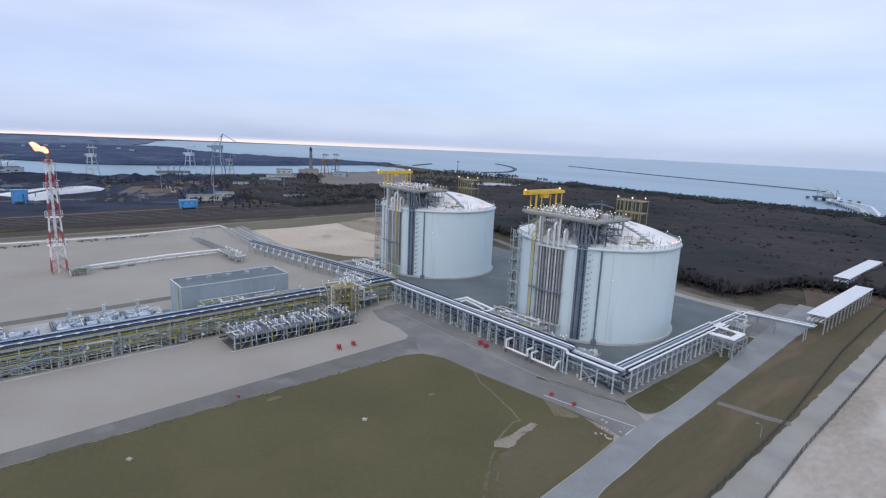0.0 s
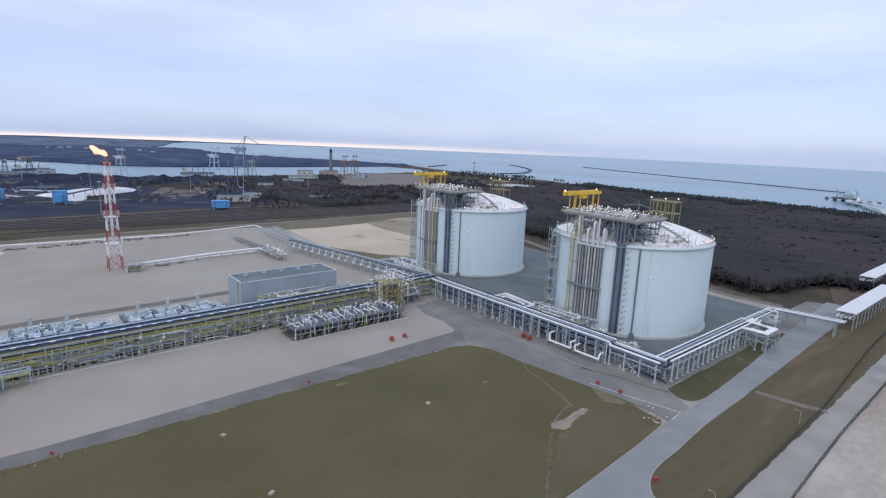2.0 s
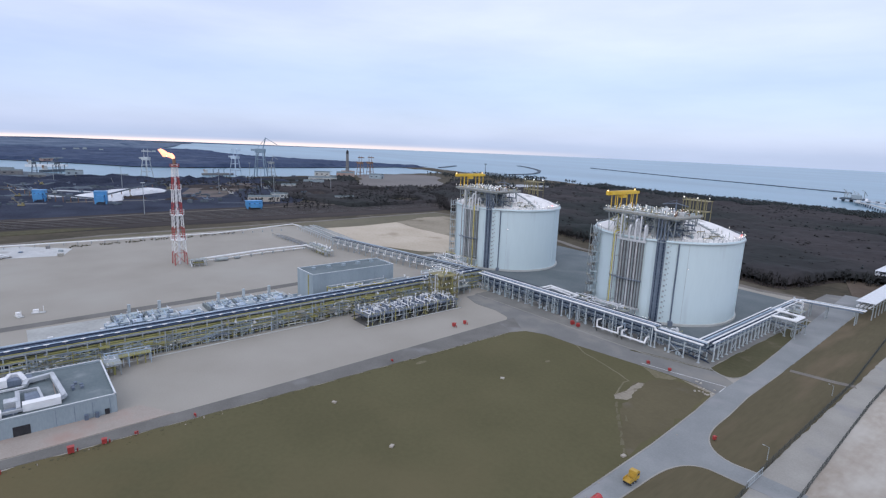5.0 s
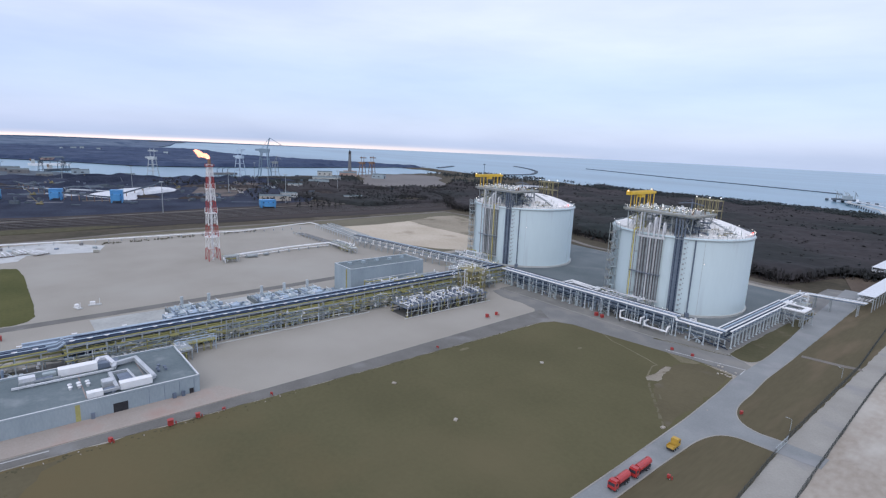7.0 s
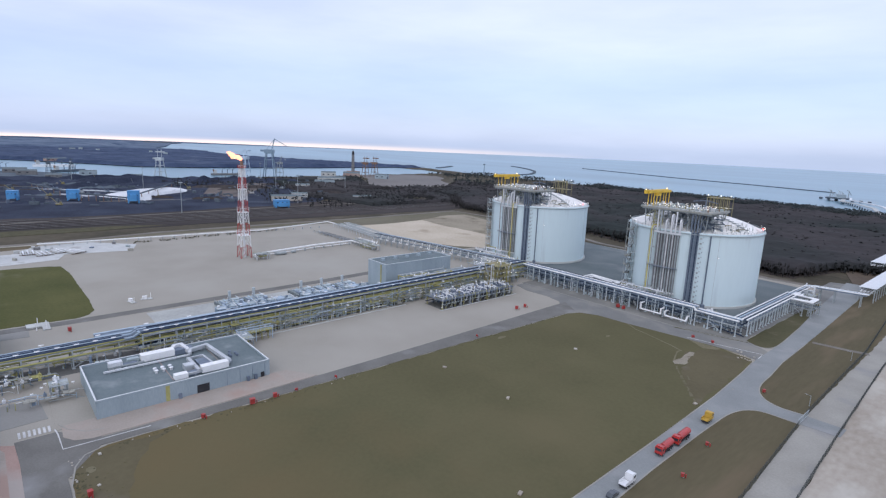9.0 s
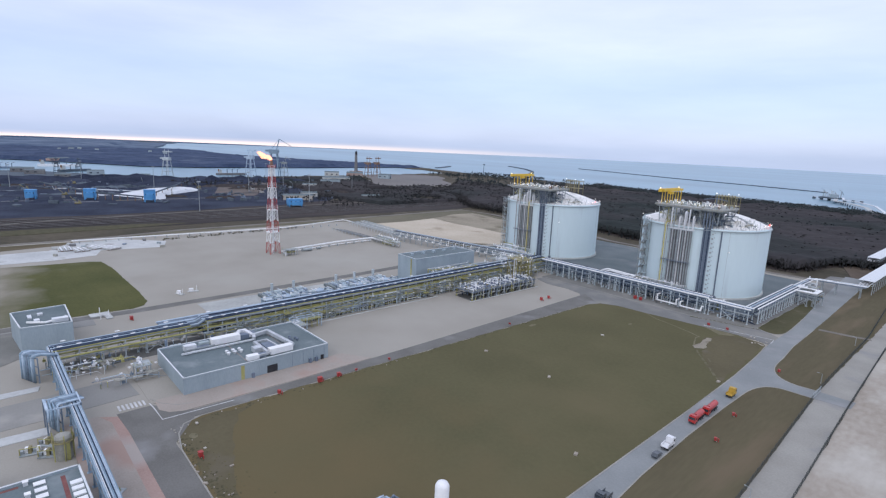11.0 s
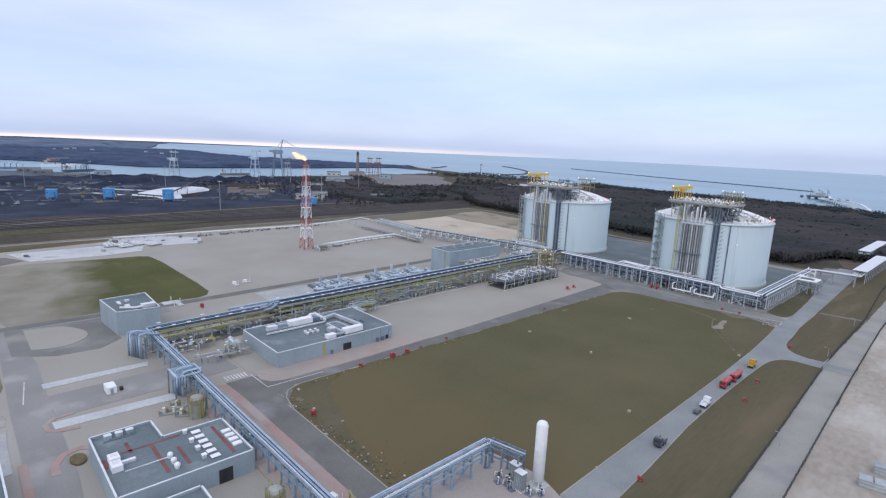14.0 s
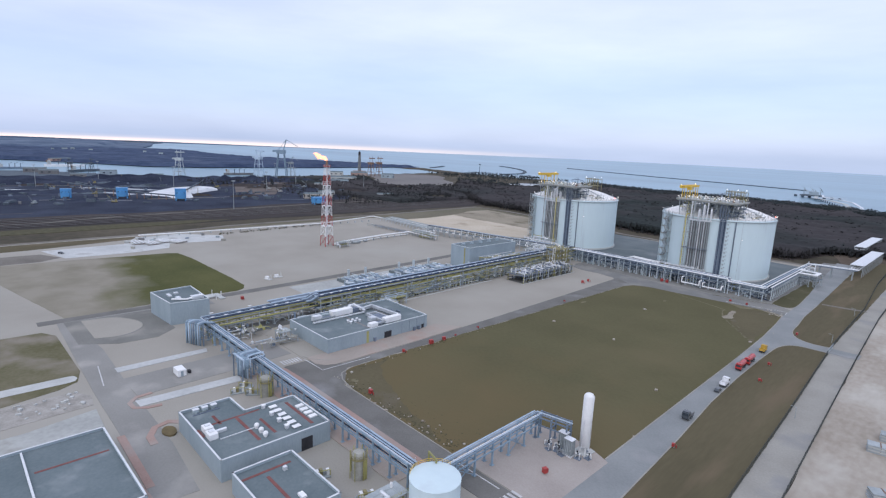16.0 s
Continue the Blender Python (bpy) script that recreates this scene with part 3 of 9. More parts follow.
def bend(a, b, c, n=9):
    """Points of a smooth turn from a to c, drawn towards b."""
    return [tuple((1 - t) ** 2 * a[k] + 2 * t * (1 - t) * b[k] + t * t * c[k] for k in (0, 1)) for t in [i / n for i in range(n + 1)]]


slab("ground_plant", [(-541, -160), (-50, -120), (-56, 140), (-66, 560), (-352, 560), (-350, 404), (-424, 404), (-520, 402), (-538, 386), (-540, 240), (-541, 157)], 0.00, GRAVEL, "compacted pinkish-beige gravel of the plant yard", "gravel yard")
slab("ground_field", [(-170, 102), (-160, 100), (-104, 99), (-104, 133), (-71, 133), (-72.4, 200), (-73.6, 258), (-75.2, 305), (-77.6, 340), (-79.4, 357), (-82, 361), (-88.5, 363), (-99, 364.2), (-113, 363.4), (-123, 361.6), (-146, 359.6), (-164, 357.5), (-172, 354), (-175.6, 346), (-177, 200), (-177.6, 118), (-177.4, 111), (-175, 105)], 0.10, FIELD, "olive-brown winter grass field with bare patches", "grass field")
slab("ground_verge", [(-46, -100), (-26, -100), (-31, 0), (-34.5, 70), (-37.6, 140), (-40.8, 210), (-46, 307), (-52, 306.8)] + bend((-55, 306.8), (-65.6, 307), (-66, 288)) + [(-66.2, 268), (-65.8, 236), (-64.4, 202), (-61.2, 164), (-56.5, 90)], 0.08, VERGE, "olive-brown grass verge beside the road", "grass verge")
slab("ground_verge_far", [(-46.8, 316.8), (-47.5, 420), (-50, 640), (-78, 640), (-77.5, 560), (-75.2, 500), (-72.8, 443), (-71.6, 407), (-70.6, 369), (-68.6, 347)] + bend((-68.2, 338), (-67.2, 316.5), (-54, 315.6)), 0.08, VERGE, "olive-brown grass verge by the fence", "grass verge")
slab("ground_ditch", strip([(-126, 374.6), (-120.9, 376.2), (-112.5, 378.6), (-99.5, 381.9), (-90, 384.6)], 0.8, 0.9), 0.135, DARKWEED, "narrow weedy ditch along the pipe rack", "ditch")
slab("road_footpath", strip([(-71, 414.5), (-62, 415.5), (-54, 416.8), (-47, 419)], 1.6, 1.6), 0.12, TRACK, "narrow dirt footpath to the fence", "footpath")
slab("ground_corner_lawn", [(-93.2, 386), (-91, 384.4)] + bend((-88, 382.8), (-80.2, 379.5), (-80, 392)) + [(-80.4, 404), (-82.6, 436), (-86.2, 474), (-89, 505), (-92.4, 505), (-93, 440)], 0.10, CORNERGRASS, "small green-brown grass corner below the pipe rack", "grass verge")
slab("ground_site", [(-12, -100), (420, -100), (420, 760), (-42, 760), (-38.5, 400), (-34.4, 300), (-30.6, 220), (-26.8, 140), (-22.8, 70), (-18.5, 0)], 0.02, DIRT, "bare brown construction ground with pale tracks", "building site ground")
slab("road_patrol", [(-26, -100), (-12, -100), (-18.5, 0), (-22.8, 70), (-26.8, 140), (-30.6, 220), (-34.4, 300), (-38.5, 400), (-42, 760), (-61, 760), (-55, 520), (-48.5, 420), (-46.6, 317), (-46, 307), (-40.8, 210), (-37.6, 140), (-34.5, 70), (-31, 0)], 0.05, ROADPALE, "pale gravel patrol track between two fences", "track")
slab("road_east", [(-61, -100), (-46.4, -100), (-56.5, 90), (-61.2, 164), (-64.4, 202), (-65.8, 236), (-66.2, 268), (-66, 288), (-66, 306), (-67.4, 330), (-68.6, 347), (-70.6, 369), (-71.6, 407), (-72.8, 443), (-75.2, 500), (-80, 600), (-96, 600), (-89, 505), (-86.2, 474), (-82.6, 436), (-80.4, 404), (-79.8, 385), (-79.6, 362), (-77.6, 340), (-75.2, 305), (-73.6, 258), (-72.4, 200), (-70.6, 120)], 0.14, BLUEROAD, "grey-blue asphalt plant road", "road")
slab("road_gate", [(-68.5, 345), (-70, 300), (-66.2, 284)] + bend((-66, 288), (-65.6, 307), (-55, 306.8)) + [(-46, 307.2), (-34, 308.5), (-34, 317), (-46.8, 316.6)] + bend((-54, 315.6), (-67.2, 316.5), (-68.2, 338)), 0.128, BLUEROAD, "grey-blue asphalt spur to the gate", "road")
slab("road_west", [(-183.5, 88), (-178.6, 88), (-178.4, 110), (-177.2, 200), (-176.2, 345), (-176, 352), (-191, 362), (-188, 290), (-185, 213), (-183.5, 150)], 0.14, ASPHALT, "grey asphalt road along the field", "road")
slab("road_south", [(-195, 89.2), (-180, 89.8), (-75, 89.8), (-75, 98.5), (-165, 99.5), (-182, 112), (-195, 100)], 0.13, ASPHALT, "grey asphalt road with painted lines", "road")
slab("road_north", [(-187.5, 340), (-176.8, 340), (-175.5, 344), (-172.5, 351.5), (-163, 356.4), (-146, 357.4), (-115, 361.4), (-101, 363), (-89, 363.6), (-79.6, 361.6), (-79.7, 378), (-84, 380.9), (-88.5, 383.4), (-93, 386.2), (-97, 379), (-99, 376), (-236, 376), (-236, 367), (-222, 362), (-206, 363), (-194, 360), (-188, 353)], 0.13, GREYROAD, "grey asphalt road beside the pipe rack", "road")
slab("pavement_west", [(-198, 101.5), (-190, 101), (-186, 103.5), (-184.2, 108), (-184.0, 150), (-184.8, 186), (-197, 178)], 0.2, PINKPAVE, "reddish paver walk along the building", "pavement")
slab("pavement_stain", strip([(-196, 173), (-191, 176), (-186, 178)], 1.3, 1.3), 0.16, PAVER, "reddish paver strip at the building corner", "pavement")
slab("pavement_south", [(-197, 74.5), (-104, 75.5), (-104, 86.8), (-190, 86.8), (-197, 84)], 0.2, PINKPAVE, "beige paver walk under the rack", "pavement")
slab("pavement_south_edge", [(-196, 84.4), (-190, 86.8), (-104, 86.8), (-104, 89.8), (-180, 89.8), (-193, 89.2)], 0.205, PAVER, "reddish paver strip beside the road", "pavement")
slab("ground_rack_strip", [(-238, 398.5), (-238, 375.5), (-99, 375.5), (-92, 377), (-94, 398.5), (-105, 398.5)], 0.11, DUSTYROAD, "grey-brown gravel strip below the tank rack", "gravel strip")
# dark bed stands in for the shade beneath the rack
slab("ground_rack_bed", [(on(-254, 80), 80), (on(-241.5, 80), 80), (on(-241.5, 392), 392), (on(-254, 392), 392)], 0.05, SHADEGRAVEL, "gravel darkened for the shade under the pipe rack", "gravel bed")
slab("ground_corner_apron", [(-104.5, 398), (-93.5, 398), (-92.5, 508), (-78.5, 512), (-82, 600), (-104.5, 590)], 0.10, GREYROAD, "grey apron at the corner of the tank yard", "concrete apron")
slab("ground_tank_pad", [(-345, 400), (-250, 398), (-104, 398), (-104, 545), (-330, 562)], 0.12, PADCONC, "blue-grey concrete apron round the tanks", "concrete apron")
slab("ground_far_verge", [(-541, 122), (-540, 240), (-538, 386), (-520, 401), (-345, 401), (-345, 575), (-450, 594), (-558, 600), (-553, 420), (-554, 271), (-553, 212), (-543, 157)], -0.02, FARGRASS, "olive-brown grass between the plot and the perimeter track", "grass verge")
slab("ground_dull_sand", [(-511, 498), (-531, 560), (-526, 588), (-440, 580), (-352, 570), (-343, 500), (-415, 492)], 0.04, DULLSAND, "brownish sandy ground with thin grass", "sand plot")
slab("ground_sand", [(-462, 394), (-508, 405), (-505, 455), (-511, 502), (-466, 497), (-415, 500), (-382, 498), (-345, 506), (-343, 445), (-365, 425), (-397, 409), (-430, 399)], 0.08, SAND, "bare pale sand plot", "sand plot")
slab("ground_lawn", [(-462, 2), (-458, 60), (-452, 95), (-449, 120), (-445, 127), (-420, 129.5), (-345, 130), (-326, 129), (-319, 126), (-316, 120), (-317, 76), (-314, 32)], 0.09, LAWN, "short green lawn worn to pale soil at one end", "lawn")
slab("road_flare", strip([(-312, 20), (-311, 120), (-316, 260), (-321, 330)], 3.4, 3.4), 0.10, ASPHALT, "dark asphalt lane beside the process area", "road")
slab("road_perimeter", strip([(-538, -400), (-543, 38), (-544, 119), (-547, 157), (-557, 212), (-558, 271), (-556, 420), (-562, 602), (-500, 606), (-352, 588), (-300, 570), (-157, 562), (-136, 558), (-110, 562)], 3.5, 3.5), 0.1, TRACK, "pale dusty perimeter track", "road")
slab("ground_rail", [(-790, -600), (-600, -600), (-590, 271), (-575, 590), (-600, 800), (-690, 800), (-760, 300)], -0.15, MUD, "dark rail yard soil with worn bands", "rail yard")
slab("ground_coal", [(-1225, -500), (-705, -500), (-698, 300), (-735, 480), (-820, 570), (-1090, 640), (-1200, 560)], -0.1, COAL, "black coal-dusted storage yard", "coal yard")


# ---- tanks ----
def lamp_posts(parent, spots, height, r=0.32):
    post = Shape().tube((0, 0, 0), (0, 0, height), 0.07, 5).tube((0, 0, height), (0.5, 0, height + 0.15), 0.06, 4).mesh("lamp_post", GALV)
    head = Shape().ball((0.5, 0, height + 0.1), r, 6, 4).mesh("lamp_head", LAMP)
    for p in spots:
        shared("lamp_head", head, shared("lamp_post", post, parent, pose(*p, 0, 0, random.uniform(0, 360))), Matrix())


def railing(shape, points, h=1.1, step=3.0, r=0.06):
    for p, q in zip(points, points[1:]):
        p, q = Vector(p), Vector(q)
        n = max(1, int((q - p).length / step))
        for i in range(n + 1):
            a = p.lerp(q, i / n)
            shape.tube(a, a + Vector((0, 0, h)), r, 4)
        for k in (0.55, 1.0):
            shape.tube(p + Vector((0, 0, h * k)), q + Vector((0, 0, h * k)), r * 0.8, 4)
    return shape


def at(r, deg, z):
    return (r * math.cos(radians(deg)), r * math.sin(radians(deg)), z)


def lng_tank(x, y, gas):
    """gas: the angle at which the yellow pipe climbs."""
    R, H = 42.0, 46.2
    t = thing("storage_tank", "large white cylindrical gas tank with domed roof and yellow crane", "storage tank", x, y, 0.1, group="gas storage tanks")
    part("foundation", Shape().ring(0.5, R + 1.2, 0, 1.2, 96), CONC, t, "concrete base slab")
    part("wall", Shape().lathe([(R, 1.2), (R, 2.5), (R, 10), (R, H - 8), (R, H - 0.9), (R, H - 0.15), (R + 0.3, H), (R + 0.35, H + 0.15), (R + 0.35, H + 1.0), (R - 0.6, H + 1.0)], 128), TANKWHITE, t, "white coated concrete shell", True)
    rise_ = 9.6
    cap = (R * R + rise_ ** 2) / (2 * rise_)

    def dome(rr):
        return H + 0.6 + rise_ - cap + math.sqrt(max(0.0, cap ** 2 - rr * rr))

    prof = [(R - 0.62, H + 0.9)] + [((R - 1.0) * (1 - i / 14), dome((R - 1.0) * (1 - i / 14))) for i in range(14)] + [(0.01, H + 0.6 + rise_)]
    part("dome_roof", Shape().lathe(prof, 96), TANKROOF, t, "pale concrete dome", True)
    part("rim_railing", railing(Shape(), [at(R - 0.3, a, H + 1.0) for a in range(0, 364, 4)], 1.2, 3.0, 0.09), GALV, t)
    part("rim_walkway", Shape().ring(R + 0.3, R + 1.0, H - 0.2, H + 0.1, 96), GALV, t, "grey steel walkway ring")
    lamp_posts(t, [at(R, a, H + 1) for a in (-50, -35, -20, -8, 2, 8, 13, 18, 24, 35, 60, 90, 130, 170, 205, 222, 232)], 2.0, r=0.2)
    for a in (-73, 17, 107, 197):
        part("buttress", Shape().add(*wedge(R, a, 3.8, 0.3, 1.2, H - 0.3)), TANKWHITE, t)
    # cable panel with its ladder runs, rungs and brackets
    pa = -65.2
    panel = part("cable_panel", Shape().add(*wedge(R, pa, 4.6, 0.6, 1.2, H + 1)), DARKPANEL, t, "dark grey cable ladder panel")
    for z in np.arange(3, H, 3.1):
        part("bracket", Shape().add(*wedge(R + 0.1, -60.3, 1.0, 0.7, z, z + 0.9)), GALV, panel)
        part("wall_box", Shape().add(*wedge(R, -58.6, 0.6, 0.35, z + 0.9, z + 1.6)), VAPGREY, panel)
    for k, da in enumerate((-2.7, -1.6, -0.5, 0.6, 1.7, 2.7)):
        part("cable_run", Shape().add(*wedge(R + 0.55, pa + da, 0.45 if k % 2 else 0.7, 0.24, 1.4, H + 0.8)), (DARKPANEL, DECKBLUE, STEELBLUE)[k % 3], panel)
    for z in np.arange(2.2, H, 1.9):
        part("rung", Shape().add(*wedge(R + 0.5, pa, 4.2, 0.3, z, z + 0.16)), DARKPANEL, panel)
    part("drain_pipe", Shape().tube(at(R + 0.6, -53, 0), at(R + 0.6, -53, H), 0.4, 8), DARKPANEL, t, "dark downpipe")
    part("downpipe_shoe", Shape().box(*at(R + 1.2, -53, 0.1), 2.4, 2.4, 2.2, radians(-53)), DARKPANEL, t)
    part("shell_seam", Shape().add(*wedge(R, -45.6, 0.2, 0.06, 1.2, H)), PALESTEEL, t)
    wl_ = part("wall_lamp", Shape().add(*wedge(R, -45, 0.5, 0.5, 32.2, 32.7)), GALV, t)
    part("lamp_glass", Shape().ball(at(R + 0.7, -45, 32.4), 0.26, 6, 4), LAMP, wl_)
    # riser pipes on the rack side, between two headers, with their steel frame
    frame_ = Shape()
    for a in (-98, -92.5, -87, -81.5, -77):
        frame_.tube(at(R + 3.2, a, 5), at(R + 3.2, a, H - 1), 0.13, 4)
    for z in (9.0, 23.0, 35.0):
        for a, b in ((-98, -92.5), (-92.5, -87), (-87, -81.5), (-81.5, -77)):
            frame_.tube(at(R + 3.2, a, z), at(R + 3.2, b, z), 0.16, 4)
        for a in (-98, -77):
            frame_.tube(at(R, a, z), at(R + 3.2, a, z), 0.16, 4)
    part("riser_frame", frame_, GALV, t)
    part("riser_platform", Shape().ring(R + 1.0, R + 3.4, 22.8, 23.1, 8, -101, -76), DARKPANEL, t, "dark narrow service platform")
    part("platform_rail", railing(Shape(), [at(R + 3.4, a, 23.1) for a in range(-101, -75, 5)], 1.1, 2.0, 0.07), GALV, t)
    for z in (H - 1.0, 6.6):
        part("header_pipe", Shape().ring(R + 1.35, R + 2.25, z - 0.45, z + 0.45, 8, -98.5, -75.5), SILVER, t, "white insulated header pipe")
    for a, r, mat_ in ((-95.5, 0.30, GALV), (-93.6, 0.36, SILVER), (-91.2, 0.34, GALV), (-88.6, 0.42, GALV), (-86.4, 0.45, SILVER), (-84.2, 0.40, GALV), (-82.0, 0.45, SILVER), (-79.8, 0.36, GALV), (-78.0, 0.3, GALV)):
        part("riser_pipe", Shape().tube(at(R + 1.8, a, 1.0), at(R + 1.8, a, H - 1.0), r, 8), mat_, t)
    for a, r, mat_, top in ((gas, 0.34, GASYELLOW, H + 1.5), (gas - 1.2, 0.14, DULLYELLOW, H + 3.5), (-98.6, 0.2, RUST, H + 0.5)):
        part("riser_pipe", Shape().line([at(R + 2.4, a, 1.5), at(R + 2.4, a, top), at(R + 1.4, a, top + 1.2), at(R - 5, a, top + 1.2)], r, 8), mat_, t)
    part("riser_screen", Shape().ring(R + 0.3, R + 0.6, 6.0, H - 2.0, 10, -97, -77), SCREEN, t, "grey-brown sheeting behind the pipes")
    # tall pipes from the upper header to the deck, some bent over as goosenecks
    deck_z = H + 13.3
    for k, a in enumerate((-96, -93.5, -88.5, -84, -80.5, -77)):
        top = H + (13, 13, 6.0, 9.6, 13, 6.8)[k]
        pts = [at(R + 1.8, a, H - 1), at(R + 1.8, a, top)]
        if k in (2, 3, 5):
            pts += [at(R + 1.2, a, top + 1.0), at(R - 0.2, a, top + 1.2), at(R - 1.4, a, top + 0.2), at(R - 1.5, a, H + 2)]
        part("gooseneck" if k in (2, 3, 5) else "deck_riser", Shape().line(pts, 0.62 if k in (2, 3, 5) else 0.45, 8), SILVER if k != 1 else GALV, t)
    # stair tower
    st = Shape()
    for a in (-129, -121):
        for rr in (R + 0.8, R + 4.8):
            st.tube(at(rr, a, 0), at(rr, a, H + 3), 0.2, 4)
    part("stair_frame", st, GALV, t)
    k = 0
    for z in np.arange(2.5, H + 1, 3.05):
        part("stair_landing", railing(Shape().ring(R + 0.7, R + 5.0, z, z + 0.3, 3, *((-130, -126.6) if k % 2 else (-123.4, -120))), [at(R + 5.0, a, z + 0.3) for a in ((-130, -126.6) if k % 2 else (-123.4, -120))], 1.1, 1.2, 0.08), GRATING if k % 2 else VAPGREY, t)
        a0, a1 = (-127, -122.6) if k % 2 else (-123, -127.4)
        fl_ = Shape()
        for rr in (R + 1.6, R + 4.2):
            fl_.add(*slant(at(rr, a0, z), at(rr, a1, z + 3.05), 0.9))
        for q in range(8):
            f = (q + 0.5) / 8
            fl_.box(*at(R + 2.9, a0 + (a1 - a0) * f, z + 3.05 * f), 0.5, 2.6, 0.1, radians(a0))
        part("stair_flight", fl_, (SCREEN, GRATING, VAPGREY)[k % 3], t)
        k += 1
    # roof platform with its equipment
    X0, X1, Y0, Y1 = -18.8, 27.0, -41.0, -14.5
    part("roof_platform", Shape().box((X0 + X1) / 2, (Y0 + Y1) / 2, deck_z, X1 - X0, Y1 - Y0, 0.9), GRATING, t, "weathered beige grating deck on legs")
    for lx in (-17, -8, 2, 12, 24):
        for ly in (-38, -31, -24, -16):
            k = min(1.0, 40.4 / math.hypot(lx, ly))
            qx, qy = lx * k, ly * k
            leg = Shape().tube((qx, qy, dome(math.hypot(qx, qy)) - 1), (lx, ly, deck_z), 0.32, 4)
            if lx < 20 and ly in (-38, -24):
                leg.tube((qx, qy, deck_z - 5), (lx + 9, ly, deck_z), 0.18, 4)
            part("platform_leg", leg, GALV, t)
    part("platform_railing", railing(Shape(), [(X0, Y0, deck_z), (X1, Y0, deck_z), (X1, Y1, deck_z), (X0, Y1, deck_z), (X0, Y0, deck_z)], 1.3, 2.5, 0.1), GALV, t)
    rnd = random.Random(5)
    for i in range(58):
        px, py = rnd.uniform(X0 + 2, X1 - 2), rnd.uniform(Y0 + 2, Y1 - 2)
        hgt = rnd.uniform(0.8, 3.2)
        s = Shape()
        if i % 3:
            s.tube((px, py, deck_z + 0.5), (px, py, deck_z + 0.5 + hgt), rnd.uniform(0.25, 0.6), 8)
            s.ball((px, py, deck_z + 0.5 + hgt), 0.5, 6, 4)
        else:
            s.box(px, py, deck_z + 0.5, rnd.uniform(1, 3), rnd.uniform(1, 2.5), hgt)
        part("pump_well" if i % 3 else "control_cabinet", s, (SILVER, GALV, VAPGREY, DULLYELLOW, WHITE, RUST, GALV)[i % 7], t)
    for i in range(9):
        py = Y0 + 2 + i * 2.7
        part("deck_pipe", Shape().line([(X0 + 2, py, deck_z + 1.1), (rnd.uniform(6, 20), py, deck_z + 1.1), (rnd.uniform(18, 24), py + rnd.uniform(-2, 2), deck_z + 1.1)], rnd.uniform(0.18, 0.4), 6), (SILVER, GALV, OLIVE)[i % 3], t)
    lamp_posts(t, [(px, Y0 + 0.4, deck_z + 0.4) for px in range(-18, 27, 3)] + [(px, Y1 - 0.4, deck_z + 0.4) for px in range(-16, 27, 5)] + [(px, py, deck_z + 0.4) for px in range(-14, 25, 5) for py in (-35, -28, -21)], 2.2, r=0.2)
    for i in range(70):
        px, py = rnd.uniform(X0 + 1, X1 - 1), rnd.uniform(Y0 + 1, Y1 - 1)
        k = i % 5
        if k < 2:
            s = Shape().line([(px, py, deck_z + 0.9), (px, py, deck_z + rnd.uniform(1.8, 3.0)), (px + rnd.uniform(-2.5, 2.5), py, deck_z + rnd.uniform(1.8, 3.0))], rnd.uniform(0.1, 0.24), 6)
            part("small_pipe", s, (SILVER, GALV, OLIVE, WHITE, RUST)[i % 7 % 5], t)
        elif k < 4:
            part("valve_actuator", Shape().tube((px, py, deck_z + 0.9), (px, py, deck_z + 2.2), 0.18, 6).ball((px, py, deck_z + 2.4), rnd.uniform(0.35, 0.55), 6, 4), (WHITE, SILVER, VAPGREY)[i % 3], t)
        else:
            part("junction_box", Shape().box(px, py, deck_z + 0.9, rnd.uniform(0.5, 1.2), rnd.uniform(0.5, 1.2), rnd.uniform(1.0, 2.2)), (VAPGREY, DULLYELLOW, DARKPANEL)[i % 3], t)
    lamp_posts(t, [(rnd.uniform(X0, X1), rnd.uniform(Y0, Y1), deck_z + 0.8) for _ in range(26)], 2.2, r=0.17)
    # dark folded jib crane on the deck
    jib = part("jib_crane", Shape().tube((14, -20, deck_z + 0.9), (14, -20, deck_z + 6.5), 0.4, 6).line([(5, -18, deck_z + 5.2), (14, -20, deck_z + 6.6), (22, -22, deck_z + 5.6)], 0.3, 5), DARKPANEL, t, "dark grey jib crane")
    part("jib_tie", Shape().tube((5, -18, deck_z + 5.2), (14, -20, deck_z + 8.5), 0.1, 4).tube((14, -20, deck_z + 6.5), (14, -20, deck_z + 8.5), 0.16, 4), DARKPANEL, jib)
    # tangle of dark pipes and screens below the deck
    for i in range(60):
        px, py = rnd.uniform(2, 28), rnd.uniform(-39, -22)
        z0 = rnd.uniform(H + 3, H + 12)
        k = min(1.0, 40.5 / math.hypot(px, py))
        px, py = px * k, py * k
        part("dark_pipe", Shape().line([(px, py, z0), (px + rnd.uniform(-6, 5), py, z0), (px + rnd.uniform(-6, 5), py, z0 + rnd.uniform(-2, 2))], rnd.uniform(0.2, 0.5), 6), (DARKPANEL, STEELBLUE, DARKPANEL, GALV)[i % 4], t)
    for i in range(48):
        px, py = rnd.uniform(-2, 26), rnd.uniform(-40, -18)
        k = min(1.0, 40.0 / math.hypot(px, py))
        px, py = px * k, py * k
        z0 = dome(math.hypot(px, py)) - 0.3
